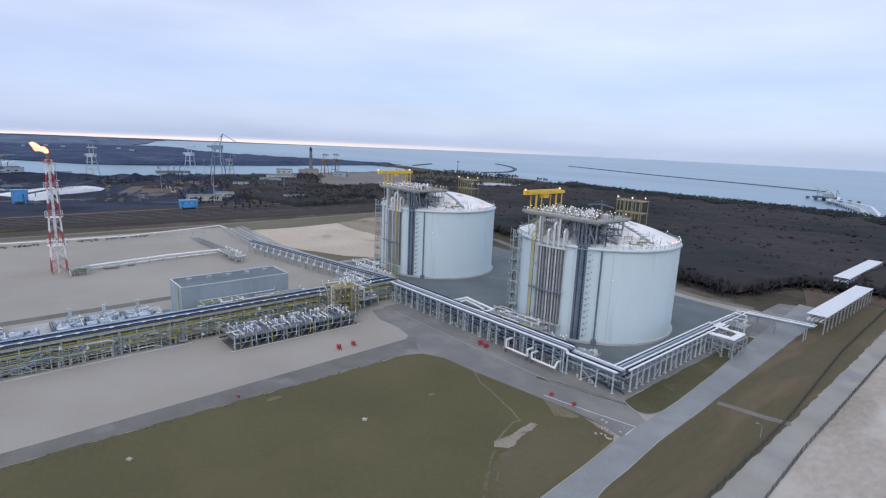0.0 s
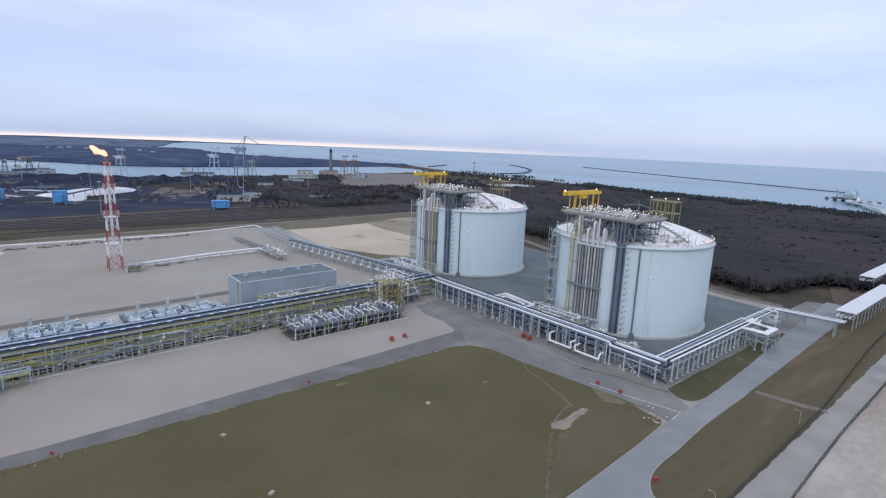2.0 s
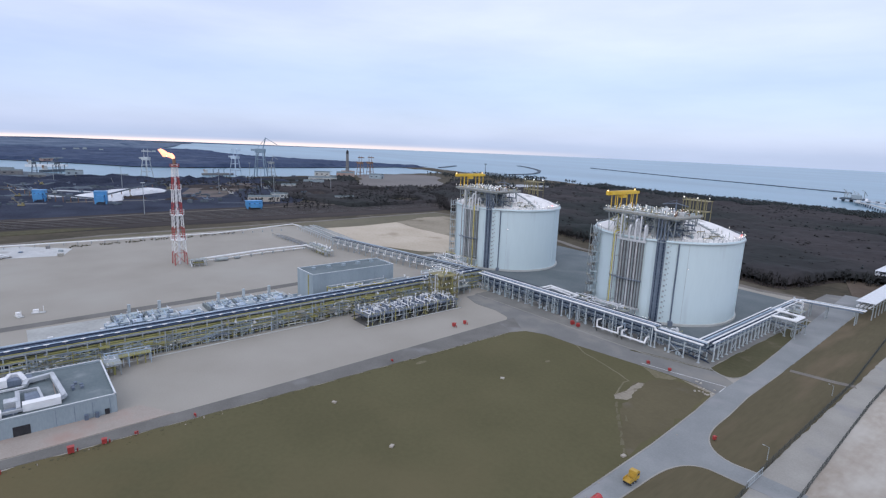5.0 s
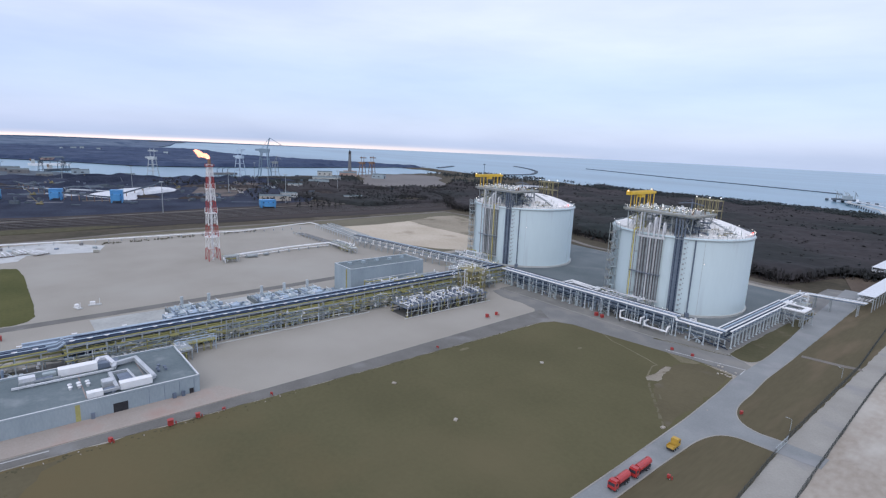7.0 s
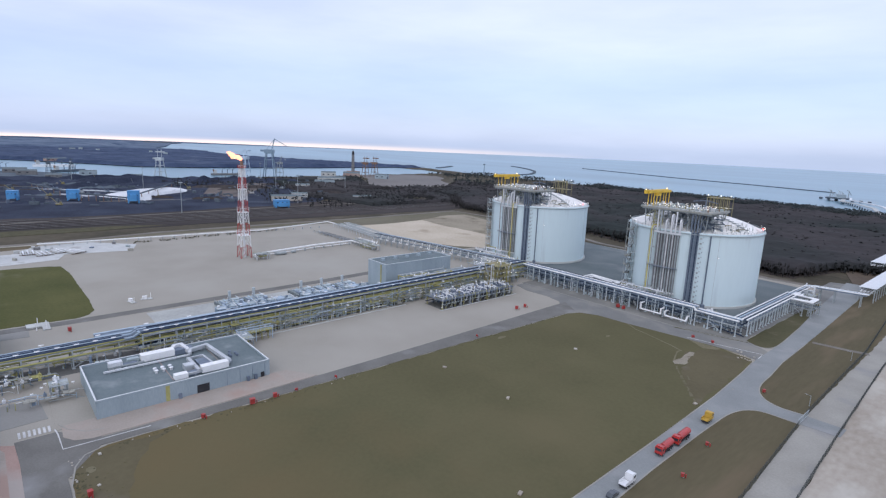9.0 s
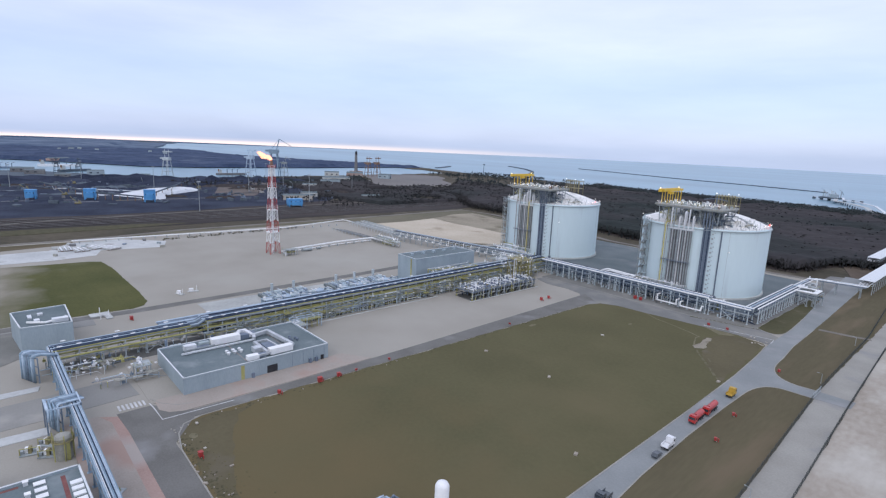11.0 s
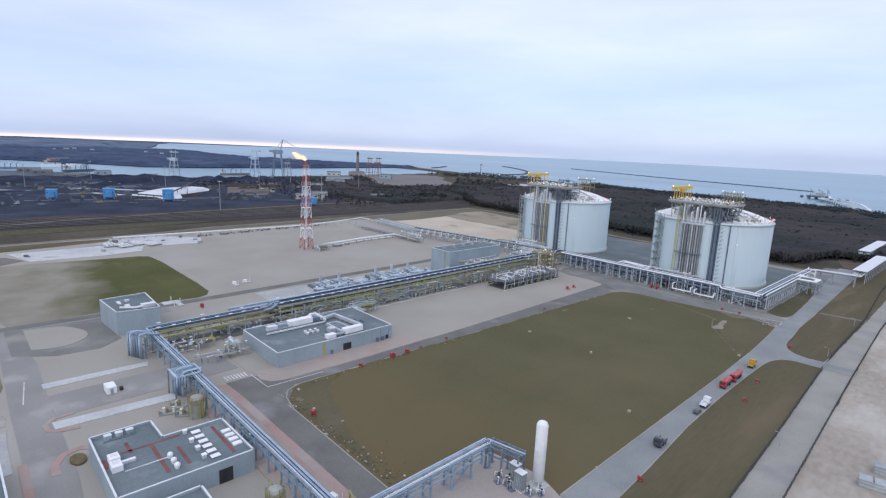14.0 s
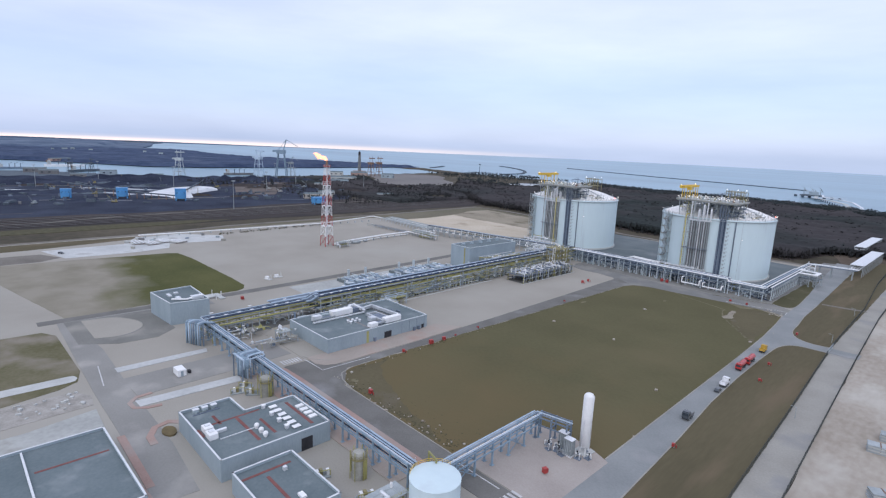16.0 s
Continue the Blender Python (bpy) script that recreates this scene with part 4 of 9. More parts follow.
        if i % 3:
            part("hanger", Shape().tube((px, py, z0), (px + rnd.uniform(-0.5, 0.5), py, deck_z), rnd.uniform(0.1, 0.26), 5), (GALV, VAPGREY, STEELBLUE, GRATING)[i % 4], t)
        else:
            part("strut", Shape().tube((px, py, z0 + rnd.uniform(0, 3)), (px + rnd.uniform(-5, 5), py + rnd.uniform(-2, 2), deck_z), 0.14, 4), (GALV, GRATING)[i % 2], t)
    for da in (-3.6, -1.2, 1.2, 3.6):
        part("cable_ladder", Shape().add(*wedge(R - 0.4, pa + da, 0.9, 0.4, H + 1, deck_z)), DARKPANEL, t)
    for k in range(22):
        a = -71 + k * 0.95
        z0, z1 = H + 1.2 + (k * 5 % 7) * 0.5, deck_z - (k * 3 % 5) * 1.1
        part("cable_drop", Shape().line([at(R - 2.2 - k % 3, a, z0), at(R - 2.2 - k % 3, a, z1), at(R - 5, a + 2.0, z1)], 0.14 + 0.07 * (k % 4), 5), (DARKPANEL, DECKBLUE, DARKPANEL, STEELBLUE, GALV)[k % 5], t)
    for k in range(6):
        part("cable_shelf", Shape().ring(R - 4.6, R - 2.0, H + 3.0 + k * 1.6, H + 3.2 + k * 1.6, 4, -70 + k % 3 * 3, -56 + k % 2 * 4), (DARKPANEL, STEELBLUE)[k % 2], t)
    # yellow valve frame at the rim
    yl = Shape()
    for a in (-103, -98):
        for rr in (R - 5, R - 1):
            yl.tube(at(rr, a, H + 0.8), at(rr, a, deck_z - 1.0), 0.22, 5)
    for z in (H + 2.5, H + 5.5, H + 8.5):
        yl.line([at(R - 5, -103, z), at(R - 5, -98, z + 1.6), at(R - 1, -98, z), at(R - 1, -103, z + 1.6), at(R - 5, -103, z)], 0.13, 4)
    part("corner_lattice", yl, OLIVE, t, "yellow valve frame at the rim")
    for i in range(8):
        py = Y0 + 1.5 + i * 3.4
        part("deck_beam", Shape().box((X0 + X1) / 2, py, deck_z - 0.9, X1 - X0 - 1, 0.35, 0.9), GALV, t)
    part("lower_deck", Shape().box(4, -33, H + 8.0, 30, 9, 0.3), GALV, t)
    part("lower_railing", railing(Shape(), [(-11, -37.5, H + 8.3), (19, -37.5, H + 8.3), (19, -28.5, H + 8.3)], 1.2, 2.2, 0.09), GALV, t)
    for i in range(26):
        px, py = rnd.uniform(-16, 24), rnd.uniform(-37, -18)
        z0 = rnd.uniform(H + 7, H + 11.5)
        part("hanging_pipe", Shape().line([(px, py, dome(math.hypot(px, py)) - 0.2), (px, py, z0), (px + rnd.uniform(-6, 6), py, z0), (px + rnd.uniform(-6, 6), py + rnd.uniform(-3, 3), deck_z)], rnd.uniform(0.2, 0.45), 6), (GALV, STEELBLUE, SILVER, OLIVE)[i % 4], t)
    for i in range(9):
        px = -16 + i * 4.2
        part("cross_brace", Shape().tube((px, -37.5, H + 3), (px + 6, -37.5, deck_z), 0.15, 4).tube((px + 6, -37.5, H + 3), (px, -37.5, deck_z), 0.15, 4), GALV, t)
    # yellow bridge crane that reaches past the deck's front edge
    gz = H + 22.4
    crane = part("crane_girder", Shape().box(-14.6, -30.7, gz, 2.0, 28.6, 2.2).box(-11.8, -30.7, gz + 0.4, 0.8, 28.6, 1.5), YELLOW, t, "yellow crane girder")
    for cy in (-39, -35, -23, -18.5):
        for cx in (-15.4, -11.6):
            part("crane_leg", Shape().tube((cx, cy, deck_z + 0.8), (cx, cy, gz + 0.2), 0.28, 6), YELLOW, crane)
    part("crane_hoist", Shape().box(-13.2, -31, gz - 1.7, 2.8, 4, 1.7), YELLOW, crane)
    for cy in (-44.6, -16.8):
        part("crane_lamp", Shape().ball((-14.6, cy, gz + 2.6), 0.4, 8, 5), LAMPWARM, crane)
    # relief valve frame behind the dome's top
    v = Shape()
    for vx in (-3, 2, 7, 12):
        for vy in (22, 29):
            v.tube((vx, vy, dome(math.hypot(vx, vy)) - 0.3), (vx, vy, H + 19), 0.22, 4)
    for z in (H + 12, H + 18.6):
        v.box(4.5, 25.5, z, 16, 8, 0.3)
    for vx in (-1.5, 0.8, 3.2, 5.6, 8, 10.4):
        v.tube((vx, 23, H + 9), (vx, 23, H + 20), 0.32, 6)
    railing(v, [(-3.4, 21.6, H + 18.9), (12.4, 21.6, H + 18.9)], 1.1, 2.0, 0.07)
    part("vent_stack_frame", v, DULLYELLOW, t, "weathered yellow relief valve frame")
    lamp_posts(t, [(-2.4, 22.4, H + 18.6), (6.2, 22.4, H + 18.6), (11, 28, H + 18.6)], 1.8, r=0.4)
    part("obstruction_lamp", Shape().ball(at(R - 1, 10, H + 3.2), 0.42, 8, 5), LAMPRED, t)
    # valve groups, posts and pipes along the front of the rim
    for i in range(50):
        a, rr = rnd.uniform(-62, -4), rnd.uniform(31, 40)
        z = dome(rr)
        p = at(rr, a, z - 0.3)
        if i % 4 == 0:
            part("roof_cabinet", Shape().box(p[0], p[1], p[2], rnd.uniform(0.6, 1.6), rnd.uniform(0.6, 1.3), rnd.uniform(1, 2.2), rnd.uniform(0, 3)), (GALV, SILVER, VAPGREY)[i % 3], t)
        elif i % 4 == 1:
            q = at(rr, a + rnd.uniform(4, 10), z + 0.9)
            part("rim_pipe", Shape().line([p, (p[0], p[1], z + 0.9), q], rnd.uniform(0.12, 0.24), 6), (GALV, SILVER, DULLYELLOW)[i % 3], t)
        else:
            part("rim_post", Shape().tube(p, (p[0], p[1], z + rnd.uniform(1.2, 3.0)), 0.12, 5), (GALV, GRATING)[i % 2], t)
    part("rim_gantry", railing(railing(Shape(), [at(R - 4, a, dome(R - 4) + 2.0) for a in range(-56, -19, 6)], 1.2, 2.0, 0.09), [at(R - 4, a, dome(R - 4)) for a in range(-56, -19, 6)], 2.0, 2.0, 0.1), GRATING, t, "weathered grey-beige pipe gantry along the rim")
    for i in range(10):
        rr = 12 + i * 2.8
        part("roof_walkway", Shape().box(rr * math.cos(radians(-14)), rr * math.sin(radians(-14)), dome(rr) + 0.3, 3.0, 1.6, 0.4, radians(-14)), GALV, t)
    return t


def slant(p, q, h):
    """A thin upright strip of height h between two points."""
    n = Vector((q[1] - p[1], p[0] - q[0], 0)).normalized() * 0.08
    a, b = Vector(p), Vector(q)
    up = Vector((0, 0, h))
    vs = [a - n, b - n, b + n, a + n]
    vs = [tuple(v) for v in vs] + [tuple(v + up) for v in vs]
    return vs, [(3, 2, 1, 0), (4, 5, 6, 7), (0, 1, 5, 4), (1, 2, 6, 5), (2, 3, 7, 6), (3, 0, 4, 7)]


def wedge(R, deg, width, depth, z0, z1):
    """A flat rib on a round wall."""
    c, s = math.cos(radians(deg)), math.sin(radians(deg))
    vs = []
    for z in (z0, z1):
        for d, w in ((R - 0.6, -width / 2), (R + depth, -width / 2), (R + depth, width / 2), (R - 0.6, width / 2)):
            vs.append((d * c - w * s, d * s + w * c, z))
    return vs, [(3, 2, 1, 0), (4, 5, 6, 7), (0, 1, 5, 4), (1, 2, 6, 5), (2, 3, 7, 6), (3, 0, 4, 7)]


lng_tank(-159.5, 460.5, -100.5)
lng_tank(-301.5, 468, -80.8)


# ---- pipe racks ----
def pipe_rack(p, q, width, levels, bay, pipes, label, steel=GALV, braces=3, lamps=0, tray=None, name="pipe_rack", z=0.0, post_r=0.3, deck=None):
    """levels: heights of the cross beams; pipes: (level, offset from the middle, radius, material)."""
    d = Vector((q[0] - p[0], q[1] - p[1]))
    L = d.length
    turn = math.degrees(math.atan2(d.y, d.x))
    t = thing(name, label, "pipe rack", p[0], p[1], z, turn, group="pipe racks")
    n = max(1, round(L / bay))
    top = levels[-1]
    post = Shape().box(0, 0, 0, post_r * 1.6, post_r * 1.6, top + 0.3).box(0, 0, 0, 1.1, 1.1, 0.35).mesh("post", steel)
    beams = {}
    for zz in levels:
        beams[zz] = Shape().box(0, 0, zz - 0.35, 0.35, width + 0.5, 0.4).mesh("crossbeam", STEELBLUE if steel is PALESTEEL else steel)
    brace = Shape().tube((0, 0, 0.5), (L / n, 0, levels[0]), 0.14, 4).tube((L / n, 0, 0.5), (0, 0, levels[0]), 0.14, 4).mesh("brace", steel)
    for i in range(n + 1):
        x = L * i / n
        for s in (-1, 1):
            shared("post", post, t, pose(x, s * width / 2, 0))
            if braces and i < n and i % braces == braces // 2:
                shared("brace", brace, t, pose(x, s * width / 2, 0))
        for zz in levels:
            shared("crossbeam", beams[zz], t, pose(x, 0, 0))
    for zz in (levels if steel is not PALESTEEL else levels[1:]):
        for s in (-1, 1):
            part("beam", Shape().box(L / 2, s * (width / 2 + 0.3), zz - 0.4, L, 0.22, 0.45), STEELBLUE if steel is PALESTEEL else steel, t)
    for lv, off, r, mt in pipes:
        part("pipe", Shape().tube((-1.0, off, levels[lv] + r + 0.05), (L + 1.0, off, levels[lv] + r + 0.05), r, 10), mt, t, smooth=False)
    if tray:
        for off, w in tray:
            part("cable_tray", Shape().box(L / 2, off, top + 0.1, L, w, 0.6), DECKBLUE, t, "dark blue cable tray cover")
    if lamps:
        lamp = Shape().box(0, 0, 0, 1.8, 0.75, 0.2).box(0, 0, -0.5, 0.12, 0.12, 0.5).mesh("lamp", WHITE)
        for i in range(int(L / lamps)):
            shared("lamp", lamp, t, pose(2 + i * lamps, -(width / 2 - 1.9), top + 1.2))
            if i % 3 == 0:
                shared("lamp", lamp, t, pose(4 + i * lamps, width / 2 - 0.6, top + 1.2))
    return t


S_, G_, B_, O_, Y_, D_, P_ = SILVER, GALV, STEELBLUE, OLIVE, YELLOW, DECKBLUE, PALEBLUE
# main rack beside the gravel yard, high part
main_rack = pipe_rack((on(-247, 135), 135), (on(-247, 392), 392), 11, (4.2, 7.6, 10.6), 6.6,
          [(2, -0.7, 0.3, P_), (2, 0.3, 0.3, D_), (2, 1.1, 0.25, B_), (2, 3.9, 0.3, P_), (2, -5.5, 0.22, O_), (1, -5.9, 0.26, O_), (0, -5.9, 0.24, O_), (1, -4.6, 0.3, O_), (1, -3.6, 0.25, D_), (1, -2.5, 0.3, O_), (1, -1.4, 0.3, P_), (1, -0.5, 0.3, S_), (1, 2, 0.4, G_), (0, -4.2, 0.35, G_), (0, -2.6, 0.3, P_), (0, -1.4, 0.4, D_), (0, 0, 0.4, O_), (0, 1.3, 0.4, D_), (0, 2.4, 0.4, B_), (0, 3.9, 0.4, D_), (1, 3.6, 0.4, D_)],
          "long grey steel pipe rack with blue and yellow pipes", lamps=6.0, tray=[(-4.3, 1.9), (-2.4, 0.9), (2.5, 1.5)])
for k, (off, z_, r, mt) in enumerate(((-5.7, 1.2, 0.2, O_), (-5.3, 2.2, 0.16, S_), (-5.6, 2.9, 0.2, G_), (-5.8, 3.6, 0.16, O_), (-5.2, 5.3, 0.2, G_), (-5.7, 6.2, 0.2, O_), (-5.4, 6.9, 0.14, P_), (-5.6, 8.7, 0.18, O_), (-5.5, 9.5, 0.16, D_), (-4.0, 1.6, 0.28, D_), (-3.4, 2.6, 0.25, B_), (-3.0, 3.4, 0.25, D_), (-3.6, 5.9, 0.28, D_), (-2.0, 1.4, 0.3, D_), (-1.0, 2.4, 0.3, B_), (0.4, 1.2, 0.3, D_), (0.8, 3.2, 0.3, D_), (1.8, 2.0, 0.3, B_), (2.8, 1.2, 0.3, D_), (3.6, 2.8, 0.3, D_), (5.0, 1.8, 0.3, D_), (5.2, 3.2, 0.3, B_), (5.2, 6.0, 0.3, D_), (4.6, 10.9, 0.3, P_), (5.4, 10.9, 0.24, P_), (-2.9, 10.9, 0.16, P_), (-1.5, 10.9, 0.22, P_))):
    part("pipe", Shape().tube((2 + k % 4 * 6, off, z_), (255 - k % 5 * 5, off, z_), r, 8), mt, main_rack)
pipe_rack((on(-251, 78), 78), (on(-251, 135), 135), 9, (5.0, 8.2), 8.0,
          [(1, -1.9, 0.3, D_), (1, -0.8, 0.3, P_), (1, 0.4, 0.35, D_), (1, 1.4, 0.3, B_), (1, 2.4, 0.3, D_), (1, 3.5, 0.3, P_), (1, -5.0, 0.3, O_), (0, -4.9, 0.4, O_), (0, 0, 0.4, O_)],
          "lower grey steel pipe rack with blue pipes", lamps=6.5, tray=[(-3.6, 1.4)])
jog = thing("pipe_jog", "blue pipes stepping down to the lower rack", "pipe", on(-249, 135), 135, 0)
for off in (-3.6, -2.2, -0.8, 0.8, 2.2, 3.6):
    part("pipe", Shape().line([(2 - off * 0.9, 3, 11.0), (2 - off * 0.9, 0, 11.0), (-off, -2.5, 8.7), (-off, -6, 8.6)], 0.36, 8), PALEBLUE if int(off * 10) % 4 else STEELBLUE, jog)
# rack along the tanks
pipe_rack((-250, 392), (-123, 391.5), 7.5, (4.0, 7.0, 9.8), 5.5,
          [(2, -3.4, 0.46, WHITE), (2, -2.3, 0.22, P_), (2, -1.6, 0.25, D_), (2, -0.8, 0.3, B_), (2, 0.1, 0.25, P_), (2, 1.0, 0.3, B_), (2, 2.0, 0.38, WHITE), (2, 3.0, 0.25, D_), (1, -2.8, 0.3, B_), (1, -1.2, 0.35, D_), (1, 0.6, 0.35, B_), (1, 2.0, 0.3, P_), (1, 3.2, 0.3, D_), (0, -0.8, 0.3, D_), (0, 0.8, 0.3, B_), (0, 2.2, 0.3, D_)],
          "galvanised pipe rack with white insulated pipes beside the tanks", tray=[(3.6, 1.0)], braces=0, steel=PALESTEEL)
pipe_rack((-121, 391.5), (-99, 391), 7.5, (5.0, 8.4), 7.3,
          [(1, -3.4, 0.46, WHITE), (1, -2.2, 0.24, P_), (1, -1.0, 0.3, D_), (1, 0.4, 0.3, P_), (1, 2.0, 0.4, WHITE), (1, 3.0, 0.3, B_), (0, -2.4, 0.4, G_), (0, 0.4, 0.4, B_)],
          "lower end of the galvanised pipe rack by the tanks", steel=PALESTEEL)
step = thing("pipe_step", "white insulated pipes bending down to a lower level", "pipe", -123, 391.5, 0)
for off, r in ((-3.3, 0.44),):
    part("pipe", Shape().line([(-1, off, 9.85 + r), (0.3, off, 9.85 + r), (2.0, off, 8.45 + r), (3, off, 8.45 + r)], r, 10), WHITE, step)
pipe_rack((-99.5, 394.5), (-100.5, 482), 7.5, (5.2, 8.6), 5.0,
          [(1, -3.2, 0.42, WHITE), (1, -1.9, 0.28, D_), (1, -0.9, 0.4, WHITE), (1, 0.3, 0.3, B_), (1, 1.3, 0.36, P_), (1, 2.2, 0.25, D_), (1, 3.1, 0.36, WHITE), (0, -2.6, 0.4, G_), (0, -0.8, 0.35, D_), (0, 1.0, 0.4, B_), (0, 2.6, 0.35, D_)],
          "galvanised pipe rack with white insulated pipes at the apron's edge", steel=PALESTEEL)
pipe_rack((-98.5, 471), (-84, 470), 13, (5.2, 8.6), 4.8, [(0, -4, 0.35, B_), (0, 0, 0.35, G_), (0, 4, 0.35, B_)], "short side bay of the rack carrying the pipe loop", braces=2)
# rack to the west of the crossing
pipe_rack((-262, 397), (-415, 371.7), 8.5, (4.5, 8.4), 7.5,
          [(1, -3, 0.3, G_), (1, -1.6, 0.3, P_), (1, 0.2, 0.3, D_), (1, 1.8, 0.3, G_), (1, 3.4, 0.3, D_), (0, -2, 0.3, G_), (0, 1, 0.3, B_)],
          "grey pipe rack running out past the sand plot", steel=GALV)
wd = thing("rack_pipework", "row of white pipe loops hung on the outer rack", "pipework", -262, 397, 0, math.degrees(math.atan2(-36, -218)), group="rack pipework")
hung = Shape().line([(0, 4.6, 8.9), (0, 5.4, 8.4), (0, 5.4, 4.8), (2.4, 5.4, 4.8), (2.4, 4.6, 6.0)], 0.3, 6).mesh("pipe_loop", WHITE)
for k in range(17):
    shared("pipe_loop", hung, wd, pose(10 + k * 8.4, 0, 0))
# near rack over the control buildings
pipe_rack((-252, 77.4), (-99, 77.8), 2.3, (5.6, 8.4), 8.0,
          [(1, -1.1, 0.16, P_), (1, -0.75, 0.1, WHITE), (1, -0.45, 0.12, D_), (1, -0.15, 0.16, P_), (1, 0.2, 0.11, MIDBLUE), (1, 0.5, 0.13, D_), (1, 0.8, 0.12, P_), (1, 1.1, 0.16, P_), (0, -1.0, 0.25, MIDBLUE), (0, 0, 0.2, D_), (0, 1.0, 0.25, MIDBLUE)],
          "blue-grey pipe rack beside the walkway", steel=MIDBLUE)
pipe_rack((-93, 80), (-94, 128), 3.0, (5.4, 8.0), 7.5, [(1, -1.3, 0.2, P_), (1, -0.7, 0.13, WHITE), (1, 0.1, 0.18, MIDBLUE), (1, 0.7, 0.14, P_), (1, 1.3, 0.2, P_), (0, -0.7, 0.22, MIDBLUE), (0, 0.6, 0.22, G_)],
          "narrow blue-grey pipe bridge crossing the road", steel=MIDBLUE)


# ---- buildings ----
def flat_building(name, label, outline, h, wall, roof, parapet=0.7, z=0.0):
    cx = sum(p[0] for p in outline) / len(outline)
    cy = sum(p[1] for p in outline) / len(outline)
    t = thing(name, label, "building", cx, cy, z)
    o = [(x - cx, y - cy) for x, y in outline]
    part("wall", Shape().prism(o, 0, h), wall, t)
    inner = []
    n = len(o)
    area = sum(o[i][0] * o[(i + 1) % n][1] - o[(i + 1) % n][0] * o[i][1] for i in range(n))
    if area < 0:
        o = o[::-1]
    part("roof", Shape().prism(o, h, h + 0.05), roof, t, "grey roof membrane")
    for i in range(n):
        a, b = Vector(o[i]), Vector(o[(i + 1) % n])
        d = (b - a)
        ang = math.atan2(d.y, d.x)
        m = (a + b) / 2 + Vector((-d.y, d.x)).normalized() * 0.2
        part("parapet", Shape().box(m.x, m.y, h + 0.05, d.length, 0.5, parapet, ang), wall, t)
        part("coping", Shape().box(m.x, m.y, h + 0.05 + parapet, d.length + 0.1, 0.5, 0.1, ang), TRIM, t, "white metal coping")
    return t


hv = flat_building("electrical_building", "grey clad flat-roofed building with rooftop ducts", [(-231, 111), (-196, 111), (-196.5, 171), (-231.5, 171)], 6.0, CLADGREY, ROOFGREY)
gb = flat_building("compressor_hall", "large windowless blue-grey clad hall", [(-288, 278), (-268, 278), (-268.5, 333), (-288.5, 333)], 18.0, CLADGREY, ROOFGREY)
bl = flat_building("substation", "grey clad block beside the pipe racks", [(-300.5, 67.6), (-274.5, 69.5), (-272.5, 87.8), (-302.4, 88.7)], 10.6, CLADGREY, ROOFGREY)
ca = flat_building("control_building", "grey L-shaped flat-roofed control building", [(-170, 39.8), (-135, 39.6), (-134.8, 74.2), (-158, 73.8), (-158.2, 56.6), (-170, 56.4)], 6.0, CLADGREY, ROOFGREY)
cb = flat_building("annex_building", "low grey flat-roofed annex", [(-128.6, 40), (-103, 40), (-103, 57.7), (-128.6, 57.5)], 5.5, CLADGREY, ROOFGREY)
cc = flat_building("workshop_building", "wide grey flat-roofed workshop", [(-174.5, -30), (-131, -30), (-132, 20.5), (-174.5, 20)], 6.0, CLADGREY, ROOFGREY)

# ---- flare ----
fl = thing("flare_stack", "red and white lattice flare tower with burning tip", "flare tower", -412, 243, 0)
for k in range(8):
    z0, z1 = k * 9.0, (k + 1) * 9.0
    w0, w1 = 4.2 - k * 0.32, 4.2 - (k + 1) * 0.32
    s = Shape()
    corners = ((-1, -1), (1, -1), (1, 1), (-1, 1))
    for i, (cx, cy) in enumerate(corners):
        nx, ny = corners[(i + 1) % 4]
        s.tube((cx * w0, cy * w0, z0), (cx * w1, cy * w1, z1), 0.26, 5)
        s.tube((cx * w0, cy * w0, z0), (nx * w1, ny * w1, z1), 0.14, 4)
        s.tube((nx * w0, ny * w0, z0), (cx * w1, cy * w1, z1), 0.14, 4)
        s.tube((cx * w1, cy * w1, z1), (nx * w1, ny * w1, z1), 0.16, 4)
    part("lattice_section", s, RED if k % 2 == 0 else WHITE, fl, "red lattice section" if k % 2 == 0 else "white lattice section")
part("flare_riser", Shape().tube((0, 0, 0), (0, 0, 74), 0.8, 10), SILVER, fl)
for zc in (18, 36, 54):
    wz = 4.2 - zc / 9 * 0.32 + 0.5
    part("cage_platform", railing(Shape().ring(1.2, wz * 1.35, zc, zc + 0.25, 8), [(wz * 1.35 * math.cos(k * math.pi / 4), wz * 1.35 * math.sin(k * math.pi / 4), zc + 0.25) for k in range(9)], 3.6, 2, 0.12), WHITE, fl, "white caged rest platform")
part("tip_platform", railing(Shape().ring(0.9, 3.2, 70.5, 70.9, 10), [(3.2 * math.cos(k * math.pi / 5), 3.2 * math.sin(k * math.pi / 5), 70.9) for k in range(11)], 1.4, 2, 0.1), RED, fl)
part("flare_tip", Shape().tube((0, 0, 71), (0, 0, 76), 1.1, 10), RUST, fl)


